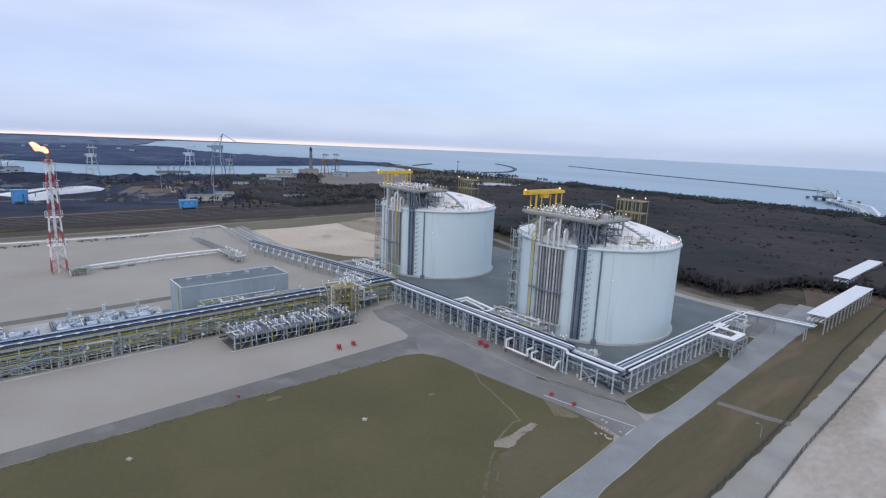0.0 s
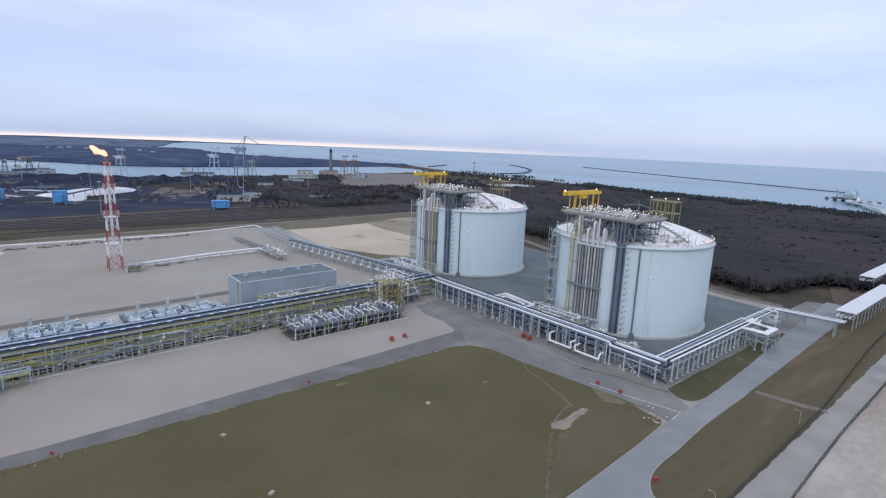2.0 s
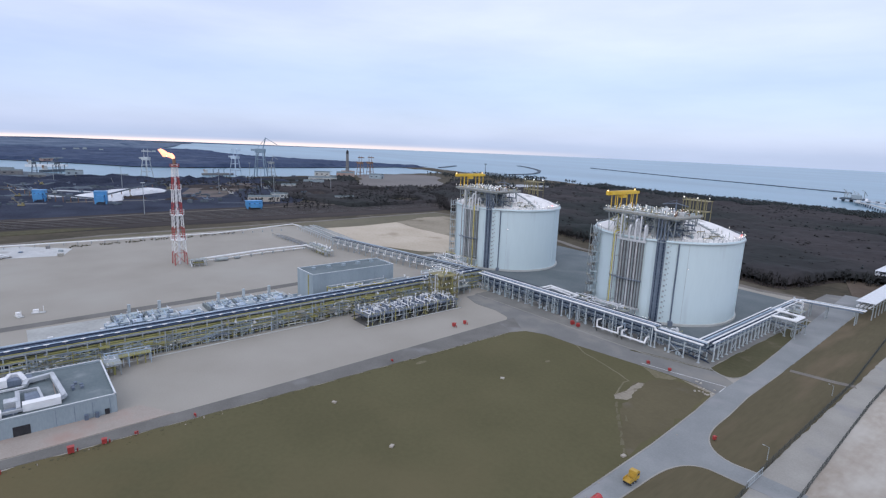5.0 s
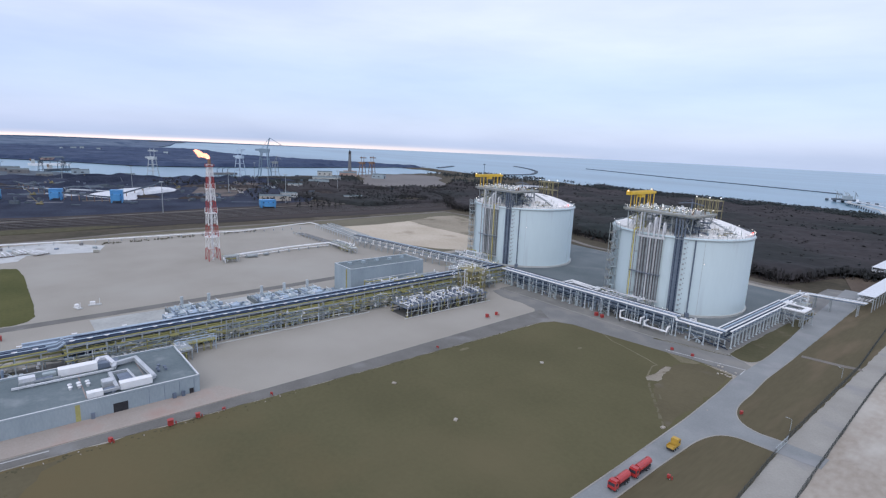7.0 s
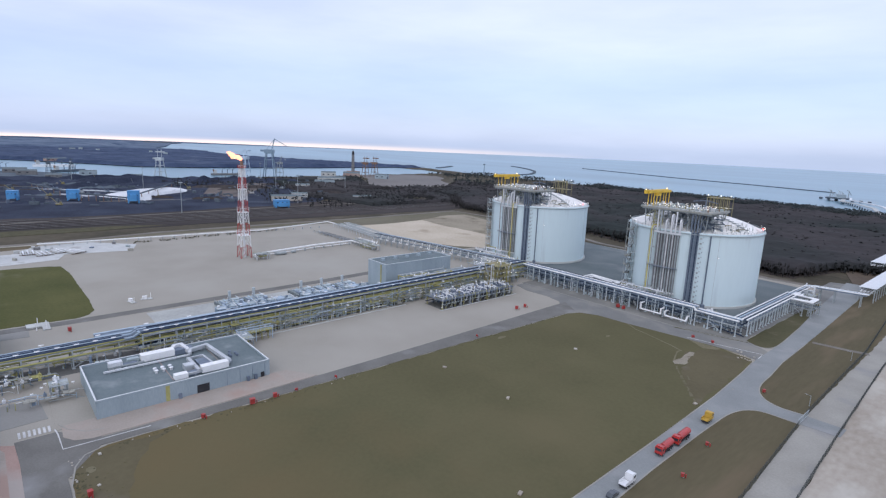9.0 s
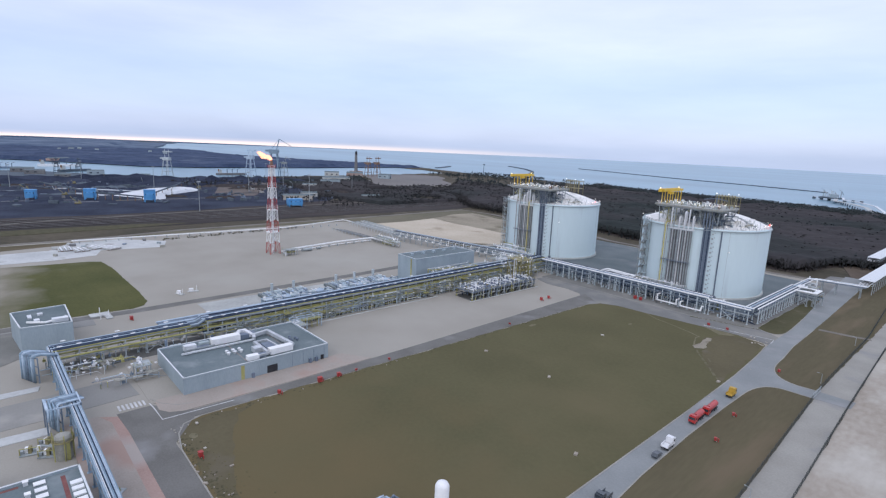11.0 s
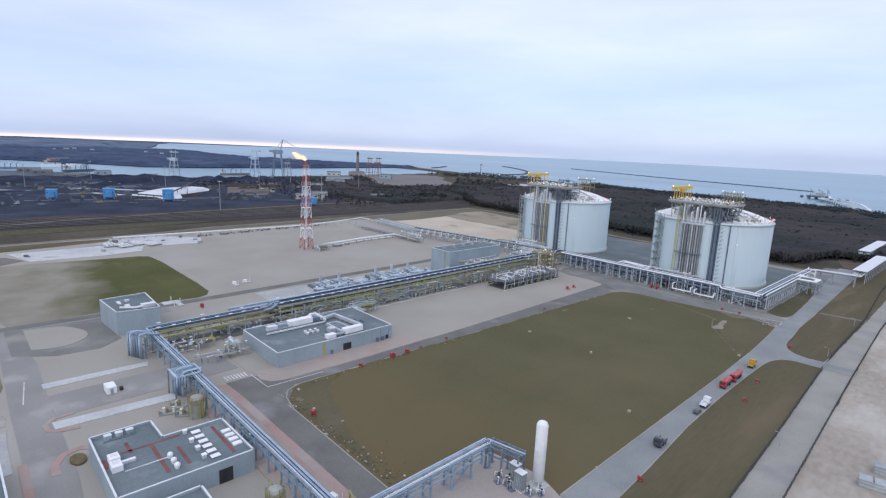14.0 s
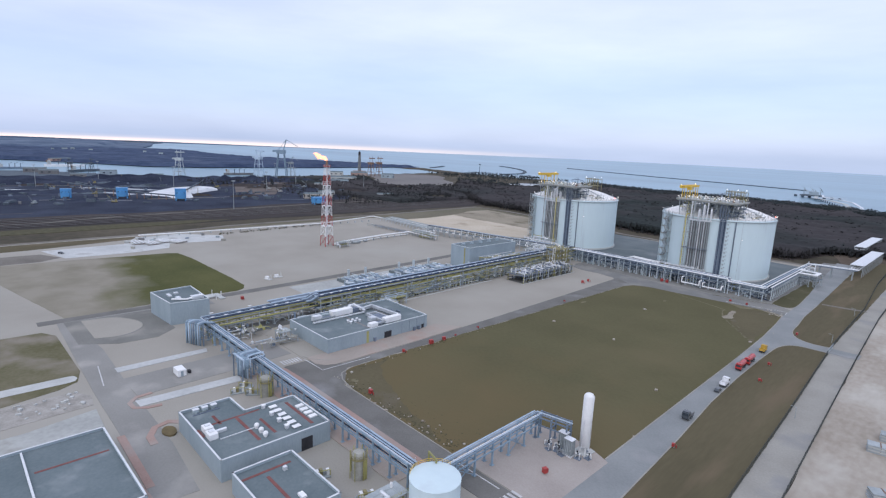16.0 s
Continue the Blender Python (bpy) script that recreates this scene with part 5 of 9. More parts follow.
def tongue(r, n, seed):
    """A ragged tongue of flame leaning with the wind."""
    r_ = random.Random(seed)
    s_ = Shape()
    rings = []
    for i in range(n + 1):
        f = i / n
        c = Vector((-9.6 * f - 0.6 * math.sin(f * 6), -8.0 * f, 76 + 5.4 * f ** 0.8 + 0.7 * math.sin(f * 9)))
        rr = r * (0.45 + 1.6 * f) * (1 - f) ** 0.75 + 0.05
        rings.append([tuple(c + Vector((math.cos(a), math.sin(a) * 0.8, math.sin(a + 0.6))) * rr * r_.uniform(0.75, 1.25)) for a in [2 * math.pi * k / 8 for k in range(8)]])
    vs = [p for q in rings for p in q]
    fs = [(i * 8 + k, i * 8 + (k + 1) % 8, (i + 1) * 8 + (k + 1) % 8, (i + 1) * 8 + k) for i in range(n) for k in range(8)]
    return s_.add(vs, fs)


flame = part("flame", tongue(2.0, 11, 3), FIRE, fl, "orange gas flame")
part("flame_core", Shape().add([(x - 0.9 * 0.7, y - 0.9 * 0.7, z + 0.1) for x, y, z in [(v[0] * 0.85 + 0.55, v[1] * 0.85 + 0.45, 76 + (v[2] - 76) * 0.85) for v in tongue(1.35, 9, 4).v]], tongue(1.35, 9, 4).f), FIRECORE, fl, "white-hot flame core")


# clutter inside the main rack: drops, valves, trays and short pipe runs
def rack_clutter(x_of, y0, y1, n, w, zmax, seed, label):
    r_ = random.Random(seed)
    t = thing("rack_pipework", label, "pipework", x_of(y0), y0, 0, group="rack pipework")
    for i in range(n):
        y = r_.uniform(y0, y1)
        x = x_of(y) - x_of(y0) + r_.uniform(-w / 2, w / 2)
        z = r_.uniform(1.0, zmax)
        k = r_.random()
        mt = (GALV, SILVER, VAPGREY, OLIVE, PALEBLUE, STEELBLUE, OLIVE)[r_.randrange(7)]
        if k < 0.4:
            part("pipe_drop", Shape().line([(x, y - y0, 0.1), (x, y - y0, z), (x + r_.uniform(-3, 3), y - y0, z)], r_.uniform(0.09, 0.2), 6), mt, t)
        elif k < 0.72:
            part("pipe_run", Shape().line([(x, y - y0 - r_.uniform(2, 6), z), (x, y - y0 + r_.uniform(2, 6), z), (x, y - y0 + 6.3, z - 1.2)], r_.uniform(0.08, 0.2), 6), mt, t)
        elif k < 0.9:
            part("valve", Shape().box(x, y - y0, z, 1.0, 1.0, 1.0).tube((x, y - y0, z + 1), (x, y - y0, z + 1.8), 0.15, 6), (SILVER, OLIVE, STEELBLUE)[i % 3], t)
        else:
            part("access_platform", railing(Shape().box(x, y - y0, z, 2.6, 3.6, 0.2), [(x - 1.3, y - y0 - 1.8, z + 0.2), (x + 1.3, y - y0 - 1.8, z + 0.2), (x + 1.3, y - y0 + 1.8, z + 0.2)], 1.1, 1.5, 0.07), OLIVE if i % 2 else GRATING, t)
    lamp_ = Shape().box(0, 0, 0, 0.5, 0.9, 0.3).box(0, 0, -0.6, 0.1, 0.1, 0.6).mesh("lamp_fitting", WHITE)
    for i in range(n // 3):
        y = r_.uniform(y0, y1)
        shared("lamp_fitting", lamp_, t, pose(x_of(y) - x_of(y0) + r_.uniform(w / 2 - 4, w / 2 - 1.0), y - y0, r_.uniform(2.0, 7.5)))
    return t


def cross_clutter(x0, x1, y, n, w, zmax, seed, label):
    """Pipe drops, valves and cross braces under a rack that runs along x."""
    r_ = random.Random(seed)
    t = thing("rack_pipework", label, "pipework", x0, y, 0, group="rack pipework")
    for i in range(n):
        x, q, z = r_.uniform(0, x1 - x0), r_.uniform(-w / 2, w / 2), r_.uniform(0.8, zmax)
        mt = (GALV, STEELBLUE, PALEBLUE, SILVER, DECKBLUE, GALV)[r_.randrange(6)]
        k = r_.random()
        if k < 0.2:
            part("pipe_run", Shape().line([(x, q, z), (x + r_.uniform(3, 8), q, z), (x + 8.5, q, z - 0.8)], r_.uniform(0.12, 0.25), 6), (DECKBLUE, STEELBLUE)[i % 2], t)
        elif k < 0.75:
            part("pipe_drop", Shape().line([(x, q, 0.1), (x, q, z), (x, q + r_.uniform(-2, 2), z)], r_.uniform(0.12, 0.28), 6), mt, t)
        elif k < 0.9:
            part("valve", Shape().box(x, q, z, 0.8, 0.8, 0.9).tube((x, q, z + 0.9), (x, q, z + 1.6), 0.12, 6), (SILVER, GALV, STEELBLUE)[i % 3], t)
        else:
            part("cable_box", Shape().box(x, -w / 2, 0.3, 0.8, 0.5, 1.6), VAPGREY, t)
    return t


rack_clutter(lambda y: on(-243.3, y), 136, 270, 300, 8, 8.4, 31, "crowded grey, blue and yellow pipework under the rack")
rack_clutter(lambda y: on(-243.3, y), 270, 390, 230, 8, 8.4, 32, "crowded grey and blue pipework under the rack")
rack_clutter(lambda y: on(-241.6, y), 140, 384, 66, 1.2, 9.4, 37, "pale, yellow and white pipe drops along the rack's near face")
rack_clutter(lambda y: on(-250, y), 74, 134, 60, 8, 4.5, 33, "loose grey and yellow pipework under the low rack")
for y in range(150, 390, 24):
    col_ = thing("lattice_column", "galvanised braced rack tower" if y % 48 else "yellow braced rack tower", "steel tower", on(-240.6, y), y, 0, group="rack towers")
    mt = GALV if y % 48 else OLIVE
    for s in (-1.5, 1.5):
        part("leg", Shape().box(0, s, 0, 0.4, 0.4, 9.5), mt, col_)
    for z in (0.5, 3.2, 5.9):
        part("cross_brace", Shape().tube((0, -1.5, z), (0, 1.5, z + 2.6), 0.13, 4).tube((0, 1.5, z), (0, -1.5, z + 2.6), 0.13, 4), mt, col_)
kerb_line = Shape().prism(strip([(on(-237.5, 137), 137), (on(-237.5, 275), 275)], 0.25, 0.25), -0.1, 0.3)
setting("trim_kerb_rack", kerb_line, CONC, "pale concrete kerb below the rack", "kerb")
cross_clutter(-248, -186, 391.8, 90, 7, 8.6, 41, "crowded blue-grey pipework under the tank rack")
cross_clutter(-186, -124, 391.6, 90, 7, 8.6, 42, "blue and grey pipework under the tank rack")
cross_clutter(-122, -100, 391.2, 24, 7, 7.0, 43, "blue-grey pipework under the rack's lower end")
# pale braced towers along the near face of the racks
for y in range(152, 390, 16):
    tw = thing("braced_bay", "pale grey cross-braced rack bay", "steel bay", on(-240.9, y), y, 0, group="braced rack bays")
    for s in (-2.6, 2.6):
        part("leg", Shape().box(0, s, 0, 0.3, 0.3, 7.2), VAPGREY, tw)
    for z in (0.4, 3.8):
        part("cross_brace", Shape().tube((0, -2.6, z), (0, 2.6, z + 3.3), 0.15, 4).tube((0, 2.6, z), (0, -2.6, z + 3.3), 0.15, 4), VAPGREY, tw)
        part("tie", Shape().box(0, 0, z + 3.3, 0.25, 5.2, 0.25), VAPGREY, tw)
for x in range(-240, -125, 19):
    tw = thing("braced_bay", "pale grey cross-braced rack bay", "steel bay", x, 387.6, 0, group="braced rack bays")
    for s in (-2.0, 2.0):
        part("leg", Shape().box(s, 0, 0, 0.28, 0.28, 9.4), VAPGREY, tw)
    for z in (0.3, 3.4, 6.4):
        part("cross_brace", Shape().tube((-2, 0, z), (2, 0, z + 2.9), 0.13, 4).tube((2, 0, z), (-2, 0, z + 2.9), 0.13, 4), VAPGREY, tw)
# access stand with pale frame beside the main rack
st_ = thing("access_stand", "pale blue-grey steel access stand with yellow platform", "steel stand", -236.5, 181, 0)
for py in (-8, 0, 8):
    for px in (-1.5, 1.5):
        part("post", Shape().box(px, py, 0, 0.32, 0.32, 6.2), PALEBLUE, st_)
part("platform", Shape().box(0, 0, 4.4, 3.4, 16.6, 0.25), OLIVE, st_, "yellow platform")
part("railing", railing(Shape(), [(-1.6, -8.2, 4.65), (1.6, -8.2, 4.65), (1.6, 8.2, 4.65)], 1.1, 2.0, 0.07), PALEBLUE, st_)
part("top_beam", Shape().box(1.5, 0, 6.1, 0.3, 17, 0.3).box(-1.5, 0, 6.1, 0.3, 17, 0.3), PALEBLUE, st_)
for py in (-6, -2, 3, 6):
    part("pipe", Shape().line([(-3, py, 3.2), (1.0, py, 3.2), (1.0, py, 0.1)], 0.25, 6), OLIVE if py > 0 else SILVER, st_)
up = thing("rack_uprights", "row of thin yellow and grey uprights along the rack", "steel frame", on(-241.2, 138), 138, 0)
thin_y = Shape().box(0, 0, 0, 0.22, 0.22, 7.8).box(0, 1.2, 3.0, 0.14, 2.6, 0.14).mesh("upright", OLIVE)
thin_g = Shape().box(0, 0, 0, 0.2, 0.2, 7.8).box(0, 1.2, 5.2, 0.14, 2.6, 0.14).mesh("upright", PALESTEEL)
for k in range(82):
    y = 138 + k * 3.05
    shared("upright", thin_y if k % 5 == 0 else thin_g, up, pose(on(-241.2, y) - on(-241.2, 138), k * 3.05, 0))
rack_clutter(lambda y: -238, 76, 100, 46, 11, 4.0, 35, "loose grey and yellow pipework beside the low rack")
rack_clutter(lambda y: -221, 88, 108, 22, 8, 3.0, 36, "small pale valves and pipes by the building corner")


# ---- pipework and process plant ----
def bend_loop(points, r, label="white insulated expansion loop", mt=None):
    cx, cy = points[0][0], points[0][1]
    t = thing("expansion_loop", label, "pipe", cx, cy, 0, group="expansion loops")
    pts = [(x - cx, y - cy, z) for x, y, z in points]
    part("pipe", Shape().line(pts, r, 8), mt or WHITE, t)
    for x, y, z in pts[1:-1]:
        part("support", Shape().box(x, y, 0, 0.3, 0.3, z - r), GALV, t)
    return t


for dy, r in ((0, 0.6), (3.4, 0.5)):
    bend_loop([(-201 + dy, 395, 10), (-201 + dy, 405 - dy, 10), (-178 - dy, 402 - dy, 10), (-178 - dy, 393, 10)], r)
bend_loop([(-152, 388, 6.0), (-152, 384.2, 6.0), (-152, 384.2, 2.4), (-139.5, 384.2, 2.4), (-139.5, 384.2, 5.4), (-139.5, 388, 5.4)], 0.45)
bend_loop([(-137, 388, 4.6), (-137, 384.2, 4.6), (-137, 384.2, 2.2), (-124.5, 384.2, 2.2), (-124.5, 385.6, 4.4), (-124.5, 388, 4.4)], 0.45)
for k, (dx, r) in enumerate(((0, 0.75), (2.0, 0.75), (4.0, 0.5))):
    bend_loop([(-99 + dx, 484, 9.5), (-99 + dx, 477 + dx * 0.6, 9.5), (-85 - dx * 0.5, 476.5 - dx * 0.6, 9.5), (-85 - dx * 0.5, 464 + dx * 0.6, 9.5), (-97 + dx, 464 + dx * 0.6, 9.5)], r * 0.75)

bridge = thing("pipe_bridge", "white insulated pipes on grey trestles crossing the plant road", "pipe rack", -98, 503, 0)
for i, (off, r) in enumerate(((0, 0.36), (1.6, 0.3), (2.6, 0.22), (3.6, 0.3))):
    part("pipe", Shape().line([(-4 + off, -24, 9.4), (-4 + off, 12 + off, 9.4), (14, 15 + off, 9.4), (30, 18 + off, 9.4)], r, 8), (WHITE, PALEBLUE, DECKBLUE, WHITE)[i], bridge)
for px, py in ((-4, -10), (-4, 6), (4, 14), (12, 16), (26, 18)):
    part("post", Shape().box(px, py, 0, 0.5, 0.5, 9).box(px, py + 4, 0, 0.5, 0.5, 9).box(px, py + 2, 8.4, 0.5, 5, 0.4), GALV, bridge)
part("walkway", Shape().box(14, 20.5, 8.4, 30, 1.0, 0.2, 0.1), GALV, bridge)
part("side_beam", Shape().box(14, 14.2, 8.4, 31, 0.3, 0.6, 0.17), STEELBLUE, bridge)


def covered_trestle(x, y0, y1, label, w=8.5):
    t = thing("covered_pipe_trestle", label, "pipe trestle", x, y0, 0, group="covered pipe trestles")
    L = y1 - y0
    post = Shape().box(0, 0, 0, 0.5, 0.5, 9.6).mesh("post", GALV)
    beam = Shape().box(0, 0, 6.4, w, 0.4, 0.4).mesh("crossbeam", GALV)
    roof = Shape().box(0, 0, 9.8, w + 1.2, 7.8, 0.18).mesh("roof_sheet", TRIM)
    for i in range(int(L / 8) + 1):
        for s in (-1, 1):
            shared("post", post, t, pose(s * w / 2, i * 8, 0))
        shared("crossbeam", beam, t, pose(0, i * 8, 0))
        if i < int(L / 8):
            shared("roof_sheet", roof, t, pose(0, i * 8 + 4, 0))
    for off, r in ((-3, 0.7), (-1.2, 0.7), (0.8, 0.5), (2.6, 0.5)):
        part("pipe", Shape().tube((off, -3, 7.5), (off, L, 7.5), r, 8), SILVER, t)
    for s in (-1, 1):
        part("eaves_beam", Shape().box(s * w / 2, L / 2, 9.4, 0.25, L, 0.4), GALV, t)
    return t


covered_trestle(-73, 543, 647, "pipe trestle under a white sheet roof")
covered_trestle(-90, 666, 770, "far pipe trestle under a white sheet roof")

# white pipework module on a low steel deck beside the main rack
mod = thing("valve_module", "steel deck crowded with white insulated pipes and valves", "process module", -230, 287, 0)
for i in range(9):
    for px in (-7, 7):
        part("post", Shape().box(px, i * 7.5, 0, 0.45, 0.45, 5.2).box(px, i * 7.5, 0, 1.0, 1.0, 0.3), OLIVE if i in (0, 5) else GALV, mod)
part("deck", Shape().box(0, 30, 5.0, 15.5, 62, 0.4), DARKPANEL, mod, "dark grating deck")
# dark slab painted in place of the shade under the module deck
slab("ground_module_bed", [(-238, 286), (-222, 286), (-222, 349), (-238, 349)], 0.06, SHADEGRAVEL, "gravel darkened for the shade below the valve module", "gravel bed")
part("kerb", Shape().box(8.6, 30, 0, 0.5, 66, 0.25), CONC, mod, "pale concrete kerb")
part("railing", railing(Shape(), [(-7.5, -1, 5.4), (7.5, -1, 5.4), (7.5, 61, 5.4)], 1.1, 3, 0.07), OLIVE, mod)
rnd = random.Random(11)
for i in range(34):
    y = 0.5 + i * 1.8
    z = 6.1 + rnd.uniform(0, 1.3)
    x0, x1 = (-7, rnd.uniform(-1, 6.4)) if i % 2 else (rnd.uniform(-5, 2), 6.4)
    mt = (WHITE, GALV, SILVER, DARKPANEL, WHITE)[i % 5]
    part("pipe_run", Shape().line([(x0, y, 5.3), (x0, y, z), (x1, y, z), (x1, y + rnd.uniform(-1.4, 1.4), z), (x1, y + 0.6, 5.2)], rnd.uniform(0.18, 0.32), 8), mt, mod)
    for _ in range(2):
        vx, vy = rnd.uniform(-6.4, 6.4), y + rnd.uniform(-0.8, 0.8)
        part("valve", Shape().tube((vx, vy, 5.3), (vx, vy, z + 1.0), 0.2, 8).box(vx, vy, z + 0.6, rnd.uniform(0.5, 1.0), rnd.uniform(0.5, 1.0), 0.6), (WHITE, SILVER, DARKPANEL, WHITE, DULLYELLOW, DECKBLUE)[rnd.randrange(6)], mod)
    if i % 3 == 0:
        cx = rnd.uniform(-6, 6)
        part("cross_pipe", Shape().line([(cx, y - 3, z + 0.7), (cx, y + 3, z + 0.7), (cx, y + 3, 5.3)], 0.24, 8), (SILVER, GALV)[i % 2], mod)
    if i % 2:
        part("brace", Shape().tube((7, y, 0.2), (7, y + 4, 5), 0.12, 4), GALV, mod)
    if i % 4 == 1:
        part("yellow_post", Shape().box(7.6, y, 0, 0.25, 0.25, 7.0), OLIVE, mod)

for i in range(26):
    y = -0.5 + i * 2.4
    part("pipe_drop", Shape().line([(7.9, y, 6.4), (7.9, y, 1.2 + (i % 3) * 0.8), (6.2, y, 1.2 + (i % 3) * 0.8)], 0.15, 6), (SILVER, DARKPANEL, GALV, OLIVE)[i % 4], mod)
    # lower pipes coloured dark to fill in the shade below the deck
    part("lower_pipe", Shape().line([(-5.5 + i % 5 * 2.4, y - 2, 2.4), (-5.5 + i % 5 * 2.4, y + 4, 2.4), (-5.5 + i % 5 * 2.4, y + 4, 0.2)], 0.3, 6), (DECKBLUE, DARKPANEL)[i % 2], mod)
part("mid_beam", Shape().box(7.2, 30, 2.7, 0.3, 62, 0.3), VAPGREY, mod)
# yellow framed tower at the crossing
tow = thing("valve_tower", "olive-yellow steel access tower full of pipes and lamps", "steel tower", -238, 349, 0)
for px in (-6, 0, 6):
    for py in (-6, 6):
        part("post", Shape().box(px, py, 0, 0.4, 0.4, 17), DULLYELLOW, tow)
for z in (5.5, 9.5, 13, 16.5):
    part("floor", Shape().box(0, 0, z, 13, 13, 0.3), DULLYELLOW, tow)
    part("railing", railing(Shape(), [(-6.5, -6.5, z + 0.3), (6.5, -6.5, z + 0.3), (6.5, 6.5, z + 0.3), (-6.5, 6.5, z + 0.3), (-6.5, -6.5, z + 0.3)], 1.1, 3, 0.08), OLIVE, tow)
for i in range(26):
    px, py = rnd.uniform(-6.5, 6.5), rnd.uniform(-6.5, 6.5)
    part("riser", Shape().line([(px, py, 0), (px, py, rnd.uniform(8, 18)), (px + rnd.uniform(-3, 3), py, rnd.uniform(14, 19))], rnd.uniform(0.2, 0.5), 6), (SILVER, OLIVE, GALV)[i % 3], tow)
lamp_posts(tow, [(rnd.uniform(-6.5, 6.5), rnd.uniform(-6.5, 6.5), z) for z in (6, 10, 13.3, 17) for _ in range(4)], 1.6, r=0.2)

# pipe manifolds at the feet of the tanks
def manifold(x, y, nx, ny, label, seed, tall=7.0, lamps=True):
    r_ = random.Random(seed)
    t = thing("pipe_manifold", label, "pipe manifold", x, y, 0.1, group="pipe manifolds")
    for i in range(nx):
        for j in range(ny):
            part("post", Shape().box(i * 5, j * 5, 0, 0.35, 0.35, 5.0), GALV, t)
    for i in range(max(nx * 3, nx * ny)):
        a = (r_.uniform(0, nx * 5 - 5), r_.uniform(0, ny * 5 - 5), r_.uniform(1.2, tall))
        b = (r_.uniform(0, nx * 5 - 5), a[1], a[2])
        c = (b[0], r_.uniform(0, ny * 5 - 5), a[2])
        part("pipe", Shape().line([(a[0], a[1], 0), a, b, c, (c[0], c[1], a[2] + r_.uniform(-1, 2))], r_.uniform(0.18, 0.5), 6), (SILVER, GALV, OLIVE, SILVER)[i % 4], t)
        if i % 2:
            part("valve", Shape().tube(b, (b[0], b[1], b[2] + 1.2), 0.4, 6).ball((b[0], b[1], b[2] + 1.3), 0.45, 6, 4), WHITE, t)
    part("platform", Shape().box((nx - 1) * 2.5, (ny - 1) * 2.5, 4.6, nx * 5 - 4, ny * 5 - 4, 0.25), GALV, t)
    part("railing", railing(Shape(), [(-0.5, -0.5, 4.85), (nx * 5 - 4.5, -0.5, 4.85), (nx * 5 - 4.5, ny * 5 - 4.5, 4.85)], 1.1, 2.5, 0.06), OLIVE, t)
    lamp_posts(t, [(r_.uniform(0, nx * 5 - 5), r_.uniform(0, ny * 5 - 5), 4.8) for _ in range(nx * lamps)], 2.0, r=0.18)
    return t


manifold(-171, 398.5, 7, 2, "tangle of grey and white pipes at the tank foot", 1, 11)
manifold(-188, 404.5, 8, 3, "dense white and olive pipes before the tank", 21, 9)
manifold(-152, 405, 4, 2, "small group of valves before the tank", 22, 6)
manifold(-312, 400, 9, 3, "tangle of grey, white and yellow pipes at the tank foot", 2, 12, 4)
manifold(-290, 372, 6, 4, "crowded white and yellow pipework west of the crossing", 23, 9, 4)
manifold(-128, 402, 3, 2, "small pipe and valve group beside the tank", 3, 6, False)
manifold(-262, 340, 5, 8, "crowded grey and yellow pipework beside the hall", 4, 12, 8)
manifold(-265, 282, 3, 12, "yellow railed pipework between hall and rack", 5, 12, 7)
manifold(-415, 345, 8, 2, "pipe and valve group at the end of the flare line", 6)


def low_rack(p, q, width, rows, h, label, mt, seed):
    """Rows of pipes on short sleepers along the ground."""
    r_ = random.Random(seed)
    d = Vector((q[0] - p[0], q[1] - p[1]))
    t = thing("low_pipe_rack", label, "pipe rack", p[0], p[1], 0, math.degrees(math.atan2(d.y, d.x)), group="low pipe racks")
    L = d.length
    stub = Shape().box(0, 0, 0, 0.3, 0.3, h).mesh("post", PALESTEEL)
    for i in range(int(L / 6) + 1):
        part("sleeper", Shape().box(i * 6.0, 0, h - 0.3, 0.35, width, 0.3), GALV, t)
        for k in range(rows):
            shared("post", stub, t, pose(i * 6.0, -width / 2 + width * k / (rows - 1), 0))
    for k in range(rows * 2):
        off = -width / 2 + width * (k + 0.5) / (rows * 2)
        part("pipe", Shape().line([(r_.uniform(0, 10), off, 0.2), (r_.uniform(10, 13), off, h + 0.3), (L - r_.uniform(0, 18), off, h + 0.3)], r_.uniform(0.16, 0.34), 6), mt[k % len(mt)], t)
    return t


low_rack((-417, 384), (-517, 391), 22, 5, 3.2, "rows of low grey pipes on short posts", (GALV, PALESTEEL, VAPGREY, SILVER), 7)
low_rack((-412, 351), (-495, 347), 7, 3, 1.6, "low dark pipe bank on sleepers", (SCREEN, GRATING, DARKPANEL), 17)
manifold(-292, 402, 4, 2, "pipe and valve group by the crossing", 8)
manifold(-226, 101, 2, 2, "small green-grey valve station by the building", 9, 7, False)
manifold(-238, 172, 3, 2, "yellow and grey pipe steps beside the rack", 10, 5, False)


